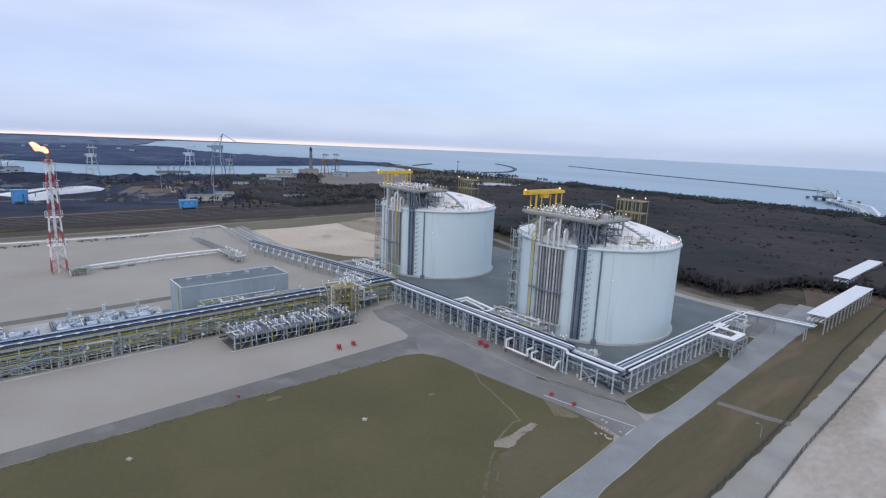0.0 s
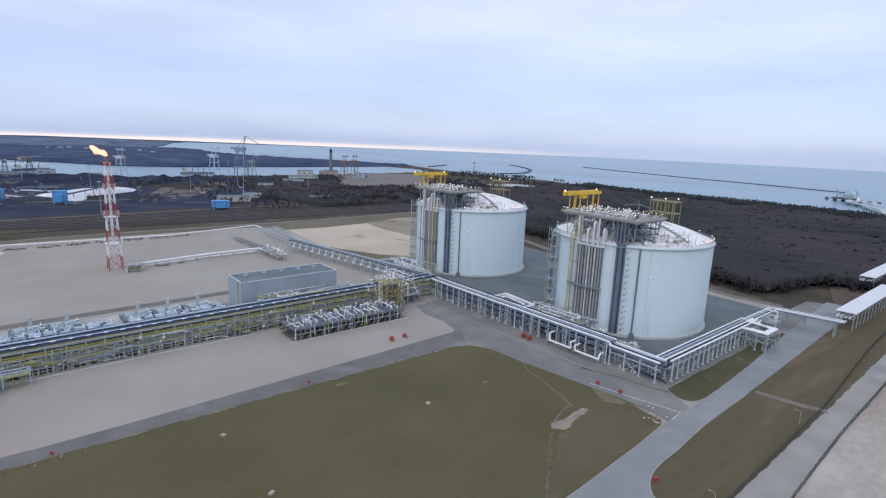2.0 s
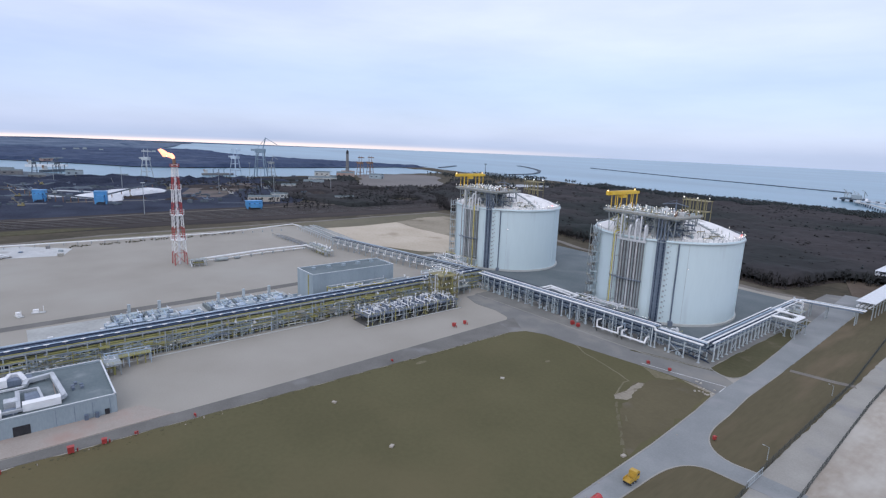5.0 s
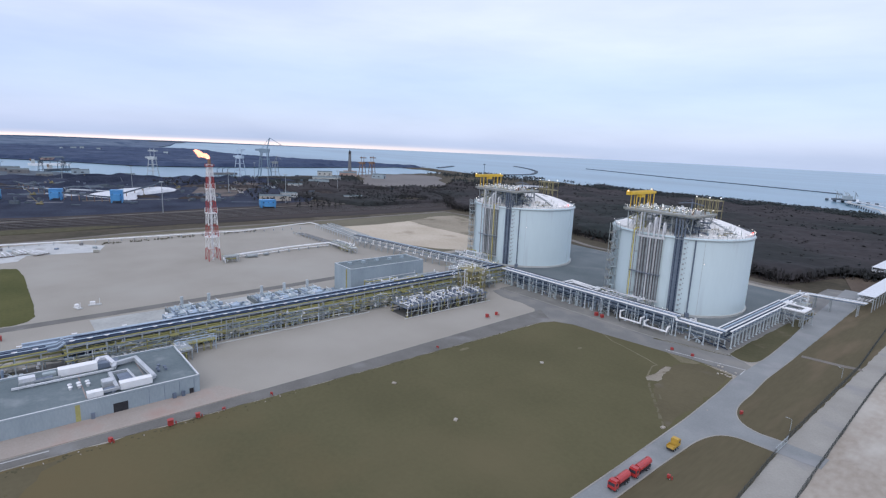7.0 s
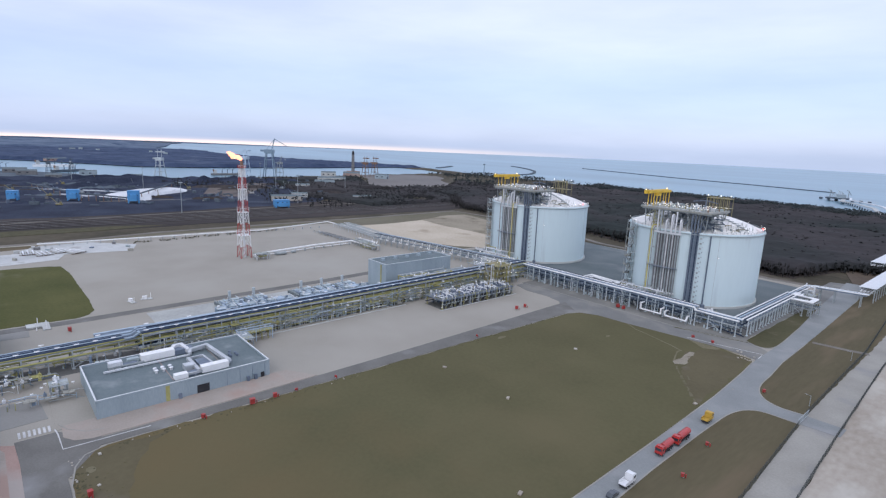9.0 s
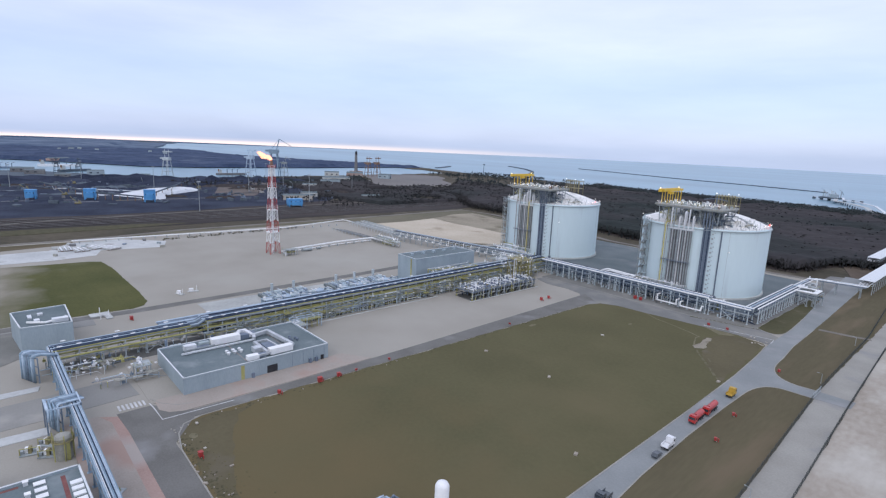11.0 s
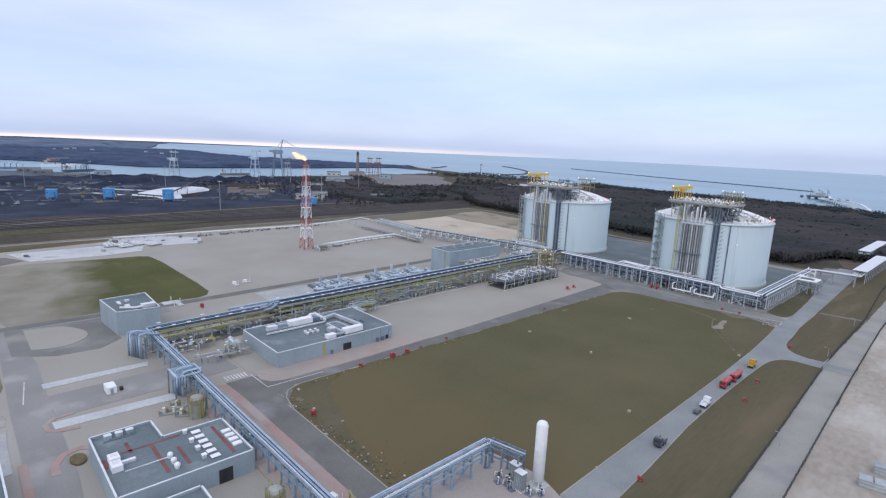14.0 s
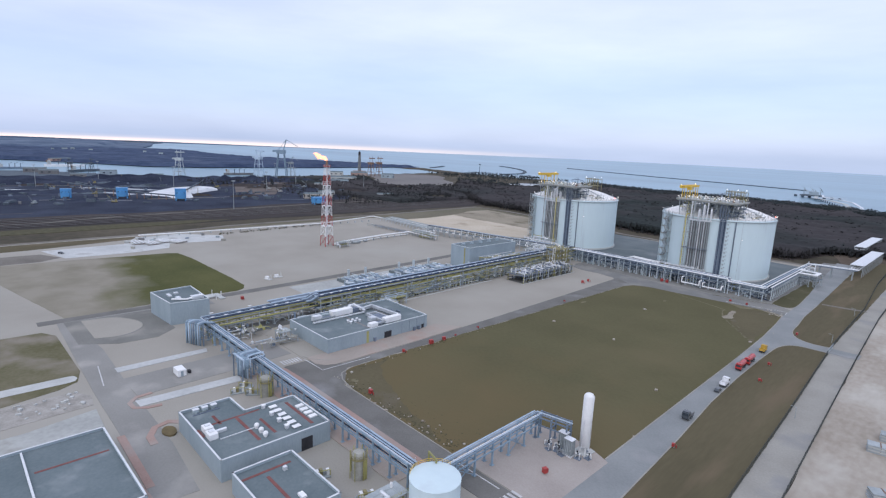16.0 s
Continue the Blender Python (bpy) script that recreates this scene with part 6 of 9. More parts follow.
# vaporiser units with exhaust stacks
def vaporiser(x, y):
    t = thing("vaporiser", "low white and blue-grey vaporiser unit with slim pale exhaust stack", "process unit", x, y, 0, group="vaporisers")
    part("basin", Shape().box(0, 0, 0, 15, 12.6, 1.6), PADCONC, t, "concrete basin")
    part("casing", Shape().box(1.0, 0, 1.6, 10, 10.4, 1.3).box(-0.5, 3, 2.9, 3, 4, 0.9), VAPGREY, t, "pale weathered casing")
    part("duct", Shape().line([(6.5, -5, 0.5), (6.5, -5, 3.2), (2, -5, 3.2)], 0.6, 8), STEELBLUE, t)
    part("fan", Shape().tube((5, 4.6, 1.6), (5, 4.6, 3.4), 1.3, 10), STEELBLUE, t)
    part("flue", Shape().box(-6, 2, 1.6, 1.3, 1.3, 5.2).box(-6, 2, 6.8, 1.5, 1.5, 0.2), PALESTEEL, t, "pale exhaust stack")
    r_ = random.Random(51)
    for k in range(14):
        px, py = r_.uniform(-7, 7), r_.uniform(-6, 6)
        part("instrument_box", Shape().box(px, py, 0.1, r_.uniform(0.6, 2.2), r_.uniform(0.6, 2.0), r_.uniform(2.0, 3.4)), (VAPGREY, PALEBLUE, VAPGREY, SILVER, MIDBLUE)[k % 5], t)
    for k in range(9):
        px, py = r_.uniform(-7, 5), r_.uniform(-6, 6)
        part("feed_pipe", Shape().line([(px, py, 0.2), (px, py, 3.4), (px + r_.uniform(-3, 3), py, 3.4), (px, py + r_.uniform(-3, 3), 3.4)], 0.2, 6), (SILVER, PALEBLUE, GALV)[k % 3], t)
    part("platform_railing", railing(Shape(), [(-7.2, -6, 1.6), (7.2, -6, 1.6), (7.2, 6, 1.6), (-7.2, 6, 1.6)], 1.2, 2.5, 0.07), GALV, t)
    for k in range(5):
        part("pipe", Shape().line([(7.8, -5 + k * 2.5, 1.0), (4, -5 + k * 2.5, 3.2), (-2, -5 + k * 2.5, 3.2)], 0.3, 6), PALEBLUE if k % 2 else STEELBLUE, t)
    return t


v0 = vaporiser(-295, 190)
for y in (204, 234, 248, 263):
    copy_thing(v0, pose(-295 + (y - 190) * 0.02, y, 0))
slab("ground_process_pad", [(-306, 150), (-262, 150), (-262, 276), (-306, 276)], 0.06, PALEPAD, "grey concrete pad of the vaporisers", "concrete pad")
for y0, y1 in ((179, 223), (229, 277)):
    sh = thing("pump_shelter", "low row of pump bays with patched pale roof panels", "shelter", -284, y0, 0, group="pump shelters")
    L = y1 - y0
    part("back_wall", Shape().box(-2.6, L / 2, 0, 0.3, L, 3.4), PALEBLUE, sh)
    for k in range(int(L / 5.5)):
        part("roof_panel", Shape().box((k % 3 - 1) * 0.6, 2.8 + k * 5.5, 2.9 + (k * 7 % 4) * 0.25, 5.4 - (k % 2) * 1.4, 5.0 - (k * 5 % 3) * 0.7, 0.22), (PALESTEEL, VAPGREY, PALEBLUE, VAPGREY)[k * 3 % 4], sh)
        part("roof_vent", Shape().box(-1.6 + k % 3 * 1.5, 1.6 + k * 5.5, 3.3, 0.9, 1.2, 1.0), (WHITE, STEELBLUE, SILVER)[k % 3], sh)
        part("roof_pipe", Shape().line([(3.0, 4.4 + k * 5.5, 0.2), (3.0, 4.4 + k * 5.5, 4.2), (-3.2, 4.4 + k * 5.5, 4.2)], 0.22, 6), (PALEBLUE, SILVER)[k % 2], sh)
    for k in range(int(L / 5.5) + 1):
        part("post", Shape().box(2.7, 0.3 + k * (L - 0.6) / int(L / 5.5), 0, 0.35, 0.35, 3.5), STEELBLUE, sh)
    for k in range(int(L / 5.5)):
        part("pump", Shape().box(0.4, 2.8 + k * 5.5, 0, 2.6, 2.8, 1.5).tube((0.4, 2.8 + k * 5.5, 1.5), (0.4, 2.8 + k * 5.5, 2.6), 0.5, 8), STEELBLUE if k % 2 else VAPGREY, sh)
    part("beam", Shape().box(2.7, L / 2, 3.1, 0.3, L, 0.4), PALEBLUE, sh)
low = thing("pipe_bank", "low bank of blue-grey pipes on sleepers", "pipe bank", -278, 122, 0)
for k in range(10):
    part("pipe", Shape().tube((k * 1.6, 0, 2.6), (k * 1.6 - 3.0, 130, 2.6), 0.45, 8), STEELBLUE if k % 3 else PALEBLUE, low)
for k in range(14):
    part("sleeper", Shape().box(5 - k * 0.25, 4 + k * 9, 0, 13, 0.5, 2.1), GALV, low)

# ---- building details ----
part("downpipe_panel", Shape().box(5.0, -27.65, 0, 1.0, 0.3, 17.8), OLIVE, gb, "olive ladder panel")
for k in range(5):
    part("roof_vent", Shape().box(-4, -20 + k * 10, 18.05, 2.2, 2.2, 1.3), CLADGREY, gb)
for k in range(10):
    part("cladding_rib", Shape().box(10.05, -25 + k * 5.5, 0, 0.08, 0.1, 18), CLADGREY, gb)

part("door", Shape().box(17.45, 4.2, 0, 0.2, 4.4, 3.4), BLACK, hv, "dark roller door")
part("door", Shape().box(17.4, -20, 0, 0.2, 1.2, 2.2), CLADGREY, hv, "grey door")
part("door", Shape().box(17.4, 27, 0, 0.2, 1.4, 2.2), BLACK, hv, "dark door")
part("wall_panel", Shape().box(17.5, -8, 0, 0.16, 1.4, 6.6), OLIVE, hv, "yellow sign panel")
for k in range(12):
    part("cladding_joint", Shape().box(17.38, -27 + k * 5, 0.3, 0.1, 0.12, 5.4), STEELBLUE, hv)
RZ = 6.05
HX, HY = -213.75, 141.0


def roof_line(name, points, r, mt, label=""):
    """A square duct over the electrical building's roof, on short feet."""
    pts = [(x - HX, y - HY, z) for x, y, z in points]
    d = part(name, Shape().line(pts, r, 4), mt, hv, label)
    for p, q in zip(pts, pts[1:]):
        n = max(1, int((Vector(q) - Vector(p)).length / 3.5))
        for k in range(n):
            m = Vector(p).lerp(Vector(q), (k + 0.5) / n)
            if m.z - r > RZ + 0.1:
                part("duct_foot", Shape().box(m.x, m.y, RZ, 0.3, 0.3, m.z - r - RZ + 0.1), GALV, d)
    return d


def roof_box(name, x, y, sx, sy, h, mt, label=""):
    return part(name, Shape().box(x - HX, y - HY, RZ + 0.25, sx, sy, h).box(x - HX, y - HY, RZ, sx * 0.8, sy * 0.8, 0.25), mt, hv, label)


roof_line("air_duct", [(-219, 117, RZ + 0.8), (-219, 147, RZ + 0.8)], 0.42, SILVER)
roof_line("air_duct", [(-219, 147, RZ + 1.1), (-222, 148, RZ + 1.5), (-223.5, 155, RZ + 1.6), (-202.5, 157, RZ + 1.6), (-201, 155, RZ + 1.6)], 1.0, DUCT, "zinc square air duct")
roof_line("air_duct", [(-224, 141, RZ + 1.3), (-227, 143.5, RZ + 2.6), (-227, 146, RZ + 2.6), (-222, 147.5, RZ + 1.5)], 1.05, SILVER, "arched silver air duct")
roof_line("air_duct", [(-214, 145, RZ + 1.4), (-200, 145, RZ + 1.4)], 0.85, DUCT)
roof_line("air_duct", [(-199.5, 136.5, RZ + 1.2), (-199.5, 146, RZ + 1.2)], 0.55, DUCT)
roof_line("air_duct", [(-214, 145, RZ + 1.4), (-214, 150.5, RZ + 1.4), (-203, 151.5, RZ + 1.4)], 0.5, DUCT)
roof_line("air_duct", [(-221.5, 119, RZ + 1.0), (-221.5, 131, RZ + 1.0)], 0.4, GALV)
roof_box("air_handler", -224.6, 136.5, 3.6, 12, 2.6, WHITE, "white air handling unit")
roof_box("air_handler", -223.2, 121.5, 2.8, 4.6, 2.4, SILVER, "white air handling unit")
roof_box("air_handler", -201.0, 151, 3.0, 10, 2.4, WHITE, "white air handling unit")
roof_box("air_handler", -226, 128, 2.0, 4, 1.4, VAPGREY)
roof_box("silencer", -224.5, 146, 3.4, 7, 2.0, DARKPANEL, "dark duct silencer")
roof_box("silencer", -207, 149, 9, 4.5, 1.2, DARKPANEL, "dark duct silencer")
roof_box("silencer", -222.5, 126, 1.6, 5.5, 1.1, DARKPANEL)
roof_box("air_handler", -199.8, 138.5, 2.6, 4.6, 1.8, WHITE, "white air handling unit")
roof_box("silencer", -200.5, 143, 2.2, 3.4, 1.3, DARKPANEL)
roof_box("air_handler", -206.5, 143.2, 3.4, 3.6, 2.0, DUCT)
for kx in (-212.2, -209.8):
    for ky in (132.6, 135.2, 137.8):
        part("roof_fan", Shape().tube((kx - HX, ky - HY, RZ), (kx - HX, ky - HY, RZ + 0.9), 0.5, 8).ball((kx - HX, ky - HY, RZ + 1.0), 0.8, 8, 4, 0.5), SILVER, hv)
for kx, ky in ((-211, 160), (-211, 162.5), (-209, 160), (-209, 162.5), (-213.5, 161)):
    part("roof_fan", Shape().tube((kx - HX, ky - HY, RZ), (kx - HX, ky - HY, RZ + 0.8), 0.45, 8).ball((kx - HX, ky - HY, RZ + 0.9), 0.7, 8, 4, 0.5), DARKPANEL, hv)
for ky in (-4, 21, 24):
    part("wall_unit", Shape().box(17.9, ky, 0.2, 0.9, 1.1, 1.8), DARKPANEL, hv)
part("roof_seam", Shape().box(-1, -5, RZ, 30, 0.25, 0.05), PAVER, hv)
part("roof_seam", Shape().box(-1, 14, RZ, 30, 0.25, 0.05), PAVER, hv)
part("vent_post", Shape().tube((-19.6, -26, 0), (-19.6, -26, 9.0), 0.5, 8), STEELBLUE, hv)
for k in range(3):
    part("side_cabinet", Shape().box(-19.2, -24 + k * 1.6, 0, 1.0, 1.2, 6.4), VAPGREY, hv)

# control building roof: red walkways, white units and skylights
cax, cay = (-170 - 135 - 134.8 - 158 - 158.2 - 170) / 6, (39.8 + 39.6 + 74.2 + 73.8 + 56.6 + 56.4) / 6


def on_roof(ob, cx, cy, name, x, y, sx, sy, h, mt, z=6.05, label="", turn=0.0):
    return part(name, Shape().box(x - cx, y - cy, z, sx, sy, h, turn), mt, ob, label)


for x, y, sx, sy in ((-158.8, 47.6, 6.5, 0.9), (-156.8, 53, 0.8, 15.5), (-148, 52.9, 17.2, 1.0), (-145.7, 58.4, 10.6, 0.9), (-147, 69.8, 17.6, 1.0), (-153.6, 40.9, 5.2, 0.9)):
    on_roof(ca, cax, cay, "roof_walkway", x, y, sx, sy, 0.06, ROOFRED, label="dark red roof walkway strip")
for k in range(6):
    on_roof(ca, cax, cay, "skylight", -155.4 + k * 3.2, 64.9, 1.7, 2.5, 0.4, WHITE, label="white skylight")
    on_roof(ca, cax, cay, "skylight_curb", -155.4 + k * 3.2, 64.9, 1.95, 2.8, 0.2, ROOFGREY)
for k in range(4):
    on_roof(ca, cax, cay, "skylight", -150.6 + k * 2.85, 72.1, 1.7, 2.6, 0.4, WHITE, label="white skylight")
for x in (-156.8, -150.7, -145.5, -140.5):
    on_roof(ca, cax, cay, "roof_fan", x, 62.2, 1.0, 1.0, 1.0, SILVER)
    on_roof(ca, cax, cay, "fan_cowl", x, 62.2, 1.3, 1.3, 0.25, WHITE, 7.05)
for y in (44.2, 47.1, 49.9):
    on_roof(ca, cax, cay, "roof_unit", -167.4, y, 1.3, 1.8, 1.1, VAPGREY)
    on_roof(ca, cax, cay, "unit_cover", -167.4, y, 1.5, 2.0, 0.2, TRIM, 7.15)
    on_roof(ca, cax, cay, "unit_pipe", -166.2, y + 0.4, 0.9, 0.25, 0.4, DARKPANEL)
on_roof(ca, cax, cay, "pipe_tray", -165.6, 47.0, 0.4, 8.5, 0.25, DARKPANEL)
for x in (-146.3, -143.1, -140.2):
    part("vent_ball", Shape().tube((x - cax, 55.1 - cay, 6.05), (x - cax, 55.1 - cay, 6.9), 0.55, 8).ball((x - cax, 55.1 - cay, 7.0), 0.85, 8, 5), WHITE, ca)
for x, y, sx in ((-153.8, 43.0, 3.4), (-149.6, 42.7, 3.6)):
    on_roof(ca, cax, cay, "air_handler", x, y, sx, 2.6, 1.7, WHITE, label="white rooftop air unit")
    on_roof(ca, cax, cay, "unit_grille", x, y + 1.35, sx * 0.7, 0.12, 1.0, DARKPANEL, 6.35)
    on_roof(ca, cax, cay, "unit_fan", x - 0.4, y, 1.3, 1.3, 0.35, SILVER, 7.75)
on_roof(ca, cax, cay, "intake_duct", -151.2, 46.0, 1.0, 3.4, 0.8, SILVER)
on_roof(ca, cax, cay, "roof_pipe", -146.8, 49.4, 0.25, 10.6, 0.25, SILVER)
part("door", Shape().box(-134.85 - cax, 66 - cay, 0, 0.3, 3.8, 4.2), BLACK, ca, "dark roller door")
part("door", Shape().box(-150 - cax, 39.9 - cay, 0, 2.0, 0.3, 2.4), BLACK, ca, "dark door")
cbx, cby = (-128.6 - 103 - 103 - 128.6) / 4, (40 + 40 + 57.7 + 57.5) / 4
on_roof(cb, cbx, cby, "roof_walkway", -124.5, 48, 0.9, 14, 0.06, ROOFRED, 5.55, "dark red roof walkway strip")
on_roof(cb, cbx, cby, "roof_walkway", -114, 47, 16, 0.9, 0.06, ROOFRED, 5.55, "dark red roof walkway strip")
on_roof(cb, cbx, cby, "skylight", -109, 50, 2.4, 1.4, 0.6, WHITE, 5.55)
on_roof(cb, cbx, cby, "roof_fan", -122, 52, 1.0, 1.0, 1.0, SILVER, 5.55)
ccx, ccy = (-174.5 - 131 - 132 - 174.5) / 4, (-30 - 30 + 20.5 + 20) / 4
on_roof(cc, ccx, ccy, "roof_coping", -153, 0, 41, 0.5, 0.5, TRIM)
on_roof(cc, ccx, ccy, "roof_walkway", -161, 10, 0.8, 17, 0.06, ROOFRED, 6.05, "dark red roof walkway strip")
on_roof(cc, ccx, ccy, "roof_walkway", -141, -6, 0.9, 30, 0.06, ROOFRED, 6.05, "dark red roof walkway strip")
blx, bly = (-300.5 - 274.5 - 272.5 - 302.4) / 4, (67.6 + 69.5 + 87.8 + 88.7) / 4
for x, y, sx, sy, h in ((-284, 88, 3, 6, 1.6), (-288, 80, 3, 2, 1.0), (-298, 82, 2, 2, 0.8), (-296, 78, 5, 1.5, 0.6)):
    on_roof(bl, blx, bly, "roof_unit", x + 5, y - 4, sx, sy, h, SILVER, 10.65)
part("roof_duct", Shape().line([(5, 8, 11.4), (9, 8, 11.9), (10, 0, 11.4), (6, -6, 11.4)], 0.5, 6), WHITE, bl)


# vertical pipe drops beside the near rack
def pipe_drop(x, y, n, along, top, label):
    """A bank of tall pipes that bend over from the rack and fall to the ground; along: step from pipe to pipe."""
    t = thing("pipe_drop", label, "pipe drop", x, y, 0, group="pipe drops")
    ax, ay = along
    for i in range(n):
        px, py = i * ax, i * ay
        part("pipe", Shape().line([(px - 1.5, py + 7.5, 9.0), (px - 0.6, py + 2.4, top), (px, py + 0.6, top), (px, py, top - 0.7), (px, py, 0.2)], 0.36, 8), (MIDBLUE, PALEBLUE, MIDBLUE, STEELBLUE)[i % 4], t, smooth=True)
    for i in (-0.6, (n - 1) / 2 + 0.5, n - 0.4):
        part("post", Shape().box(i * ax, i * ay + 0.9, 0, 0.4, 0.4, top - 0.6), STEELBLUE, t)
    for z in (3, 6.4, top - 0.9):
        p, q = (-0.8 * ax, -0.8 * ay + 0.9, z), ((n - 0.2) * ax, (n - 0.2) * ay + 0.9, z)
        part("crossbeam", Shape().tube(p, q, 0.2, 4), STEELBLUE, t)
    part("ladder", Shape().box(-1.2 * ax, -1.2 * ay + 1.0, 0, 0.7, 0.12, 9), GALV, t)
    return t


pipe_drop(-246, 67.5, 7, (1.25, 0.55), 10.6, "bank of tall blue-grey pipes bending down to the ground")
pipe_drop(-198.4, 71.3, 6, (1.0, 0.32), 9.4, "blue-grey pipe portal dropping to the ground")
near_loop = thing("expansion_loop", "pale blue pipe portal over the near rack", "pipe", -194.6, 74.6, -1.1)
for k in range(4):
    part("pipe", Shape().line([(3.6, -4.2 + 0.9 * k, 6.5), (3.6, -4.2 + 0.9 * k, 10.6 - 0.25 * k), (-4.5, -4.2 + 0.9 * k, 10.6 - 0.25 * k)], 0.3, 8), PALEBLUE if k % 3 == 0 else MIDBLUE, near_loop, smooth=True)
for px in (-5, 3.4):
    for py in (-4.6, 4.4):
        part("support_post", Shape().box(px, py, 0, 0.4, 0.4, 10.4).box(px, py, 0, 0.8, 0.8, 0.15), STEELBLUE, near_loop)
    part("crossbeam", Shape().box(px, 0, 10.0, 0.4, 9.4, 0.4), PALEBLUE, near_loop)
for py in (-4.6, 4.4):
    part("crossbeam", Shape().box(-0.8, py, 10.4, 8.8, 0.35, 0.35), PALEBLUE, near_loop)


def silo(x, y, r, h, mt, label, seed):
    t = thing("process_vessel", label, "vessel", x, y, 0, group="process vessels")
    part("shell", Shape().lathe([(0.01, 0), (r, 0), (r, h), (r * 0.8, h + 0.7), (0.01, h + 1.0)], 24), mt, t, smooth=False)
    for a in range(0, 360, 60):
        part("leg", Shape().tube((r * 1.25 * math.cos(radians(a)), r * 1.25 * math.sin(radians(a)), 0), (r * 1.25 * math.cos(radians(a)), r * 1.25 * math.sin(radians(a)), h + 1.5), 0.15, 4), OLIVE, t)
    part("platform", Shape().ring(r, r * 1.35, h * 0.85, h * 0.85 + 0.2, 16), DULLYELLOW, t)
    part("ladder_cage", Shape().box(r * 1.1, r * 0.4, 0.2, 0.6, 0.9, h * 0.8), OLIVE, t, "yellow caged ladder")
    part("railing", railing(Shape(), [(r * 1.3 * math.cos(radians(a)), r * 1.3 * math.sin(radians(a)), h * 0.85 + 0.2) for a in range(0, 361, 30)], 1.1, 2.5, 0.06), DULLYELLOW, t)
    part("inlet_pipe", Shape().line([(-r * 2, 0, 0), (-r * 2, 0, h * 0.6), (0, 0, h * 0.6)], 0.25, 6), OLIVE, t)
    return t


silo(-176.5, 72.3, 2.2, 6.6, GRATING, "olive-yellow round vessel with railed platform", 1)
silo(-113, 70, 1.9, 7.5, GRATING, "olive-grey round vessel with yellow rails", 2)
wtank = thing("water_tank", "wide white flat-topped round tank with yellow stair", "water tank", -86.5, 75, 0)
part("shell", Shape().lathe([(6.6, 0), (6.6, 11.5), (6.7, 11.5), (6.7, 11.8), (6.3, 11.9), (0.01, 12.4)], 40), TANKWHITE, wtank, smooth=False)
part("stair", Shape().line([(6.9 * math.cos(radians(a)), 6.9 * math.sin(radians(a)), 1 + (200 - a) * 0.075) for a in range(200, 60, -10)], 0.25, 4), YELLOW, wtank)
part("railing", railing(Shape(), [(6.5 * math.cos(radians(a)), 6.5 * math.sin(radians(a)), 11.8) for a in range(100, 221, 20)], 1.1, 2, 0.07), YELLOW, wtank)
part("nozzle_pipe", Shape().line([(-4, 4, 12), (-4, 4, 13), (-8, 5, 13), (-8, 5, 0)], 0.3, 6), OLIVE, wtank)
for k in range(4):
    part("side_pipe", Shape().line([(-7.4, -2 + k * 1.2, 0), (-7.4, -2 + k * 1.2, 10 - k), (-6, -2 + k * 1.2, 10 - k)], 0.25, 6), (OLIVE, RED, OLIVE, YELLOW)[k], wtank)

# nitrogen plot
slab("ground_nitrogen_plot", [(-104, 99), (-69, 99), (on(-68.6, 133), 133), (-80, 137), (-104, 134)], 0.16, surface("plot_pavers", (0.30, 0.265, 0.238), (0.375, 0.338, 0.306), 0.08, 2.0, 0.9, bump=0.2), "beige-red paved equipment plot", "paved plot")
r_n = random.Random(91)
for k, (x, y) in enumerate(((-86.0, 124.6), (-83.6, 125.8), (-81.4, 125.0), (-84.6, 128.0), (-76.8, 127.4), (-74.8, 129.8), (-79.4, 126.6), (-87.6, 126.8))):
    t = thing("gas_skid", "small dark and white gas skid with pipes and gauges", "skid", x, y, 0.16, r_n.uniform(-20, 20), group="gas skids")
    part("base", Shape().box(0, 0, 0, 2.0, 1.7, 0.2), DARKPANEL, t)
    for q in range(5):
        px, py, h = r_n.uniform(-0.8, 0.8), r_n.uniform(-0.7, 0.7), r_n.uniform(0.8, 2.6)
        part("gauge_post", Shape().tube((px, py, 0.2), (px, py, h), 0.09, 6).box(px, py, h, 0.4, 0.4, 0.35), (WHITE, DARKPANEL, GALV, BLACK)[(q + k) % 4], t)
    part("pipe", Shape().line([(-0.9, -0.6, 0.2), (-0.9, -0.6, 1.5), (0.9, 0.5, 1.5), (0.9, 0.5, 0.2)], 0.12, 6), WHITE if k % 2 else GALV, t)
col = thing("nitrogen_tank", "tall slim white upright gas tank", "gas tank", -77.8, 132.5, 0)
part("shell", Shape().lathe([(0.4, 1.6), (1.65, 2.2), (1.65, 19.2), (1.3, 19.9), (0.6, 20.3), (0.01, 20.4)], 24), WHITE, col, smooth=True)
for a in (45, 135, 225, 315):
    part("leg", Shape().box(1.3 * math.cos(radians(a)), 1.3 * math.sin(radians(a)), 0.2, 0.3, 0.3, 2.4), WHITE, col)
part("plinth", Shape().box(0, 0, 0.1, 5, 5, 0.35), CONC, col)
part("outlet_pipe", Shape().line([(0, -1.9, 2), (0, -1.9, 8), (0.4, -2.0, 12)], 0.12, 6), SILVER, col)
for k, (x, y) in enumerate(((-84.5, 128), (-81, 126))):
    t = thing("ambient_vaporiser", "upright finned grey vaporiser block", "vaporiser", x, y, 0, group="ambient vaporisers")
    for i in range(5):
        for j in range(4):
            part("fin_tube", Shape().box(i * 0.6, j * 0.6, 0.6, 0.3, 0.3, 5.2), GALV, t)
    part("frame", Shape().box(1.2, 0.9, 0.16, 3, 2.4, 0.4).box(1.2, 0.9, 5.8, 3, 2.4, 0.15), SILVER, t)
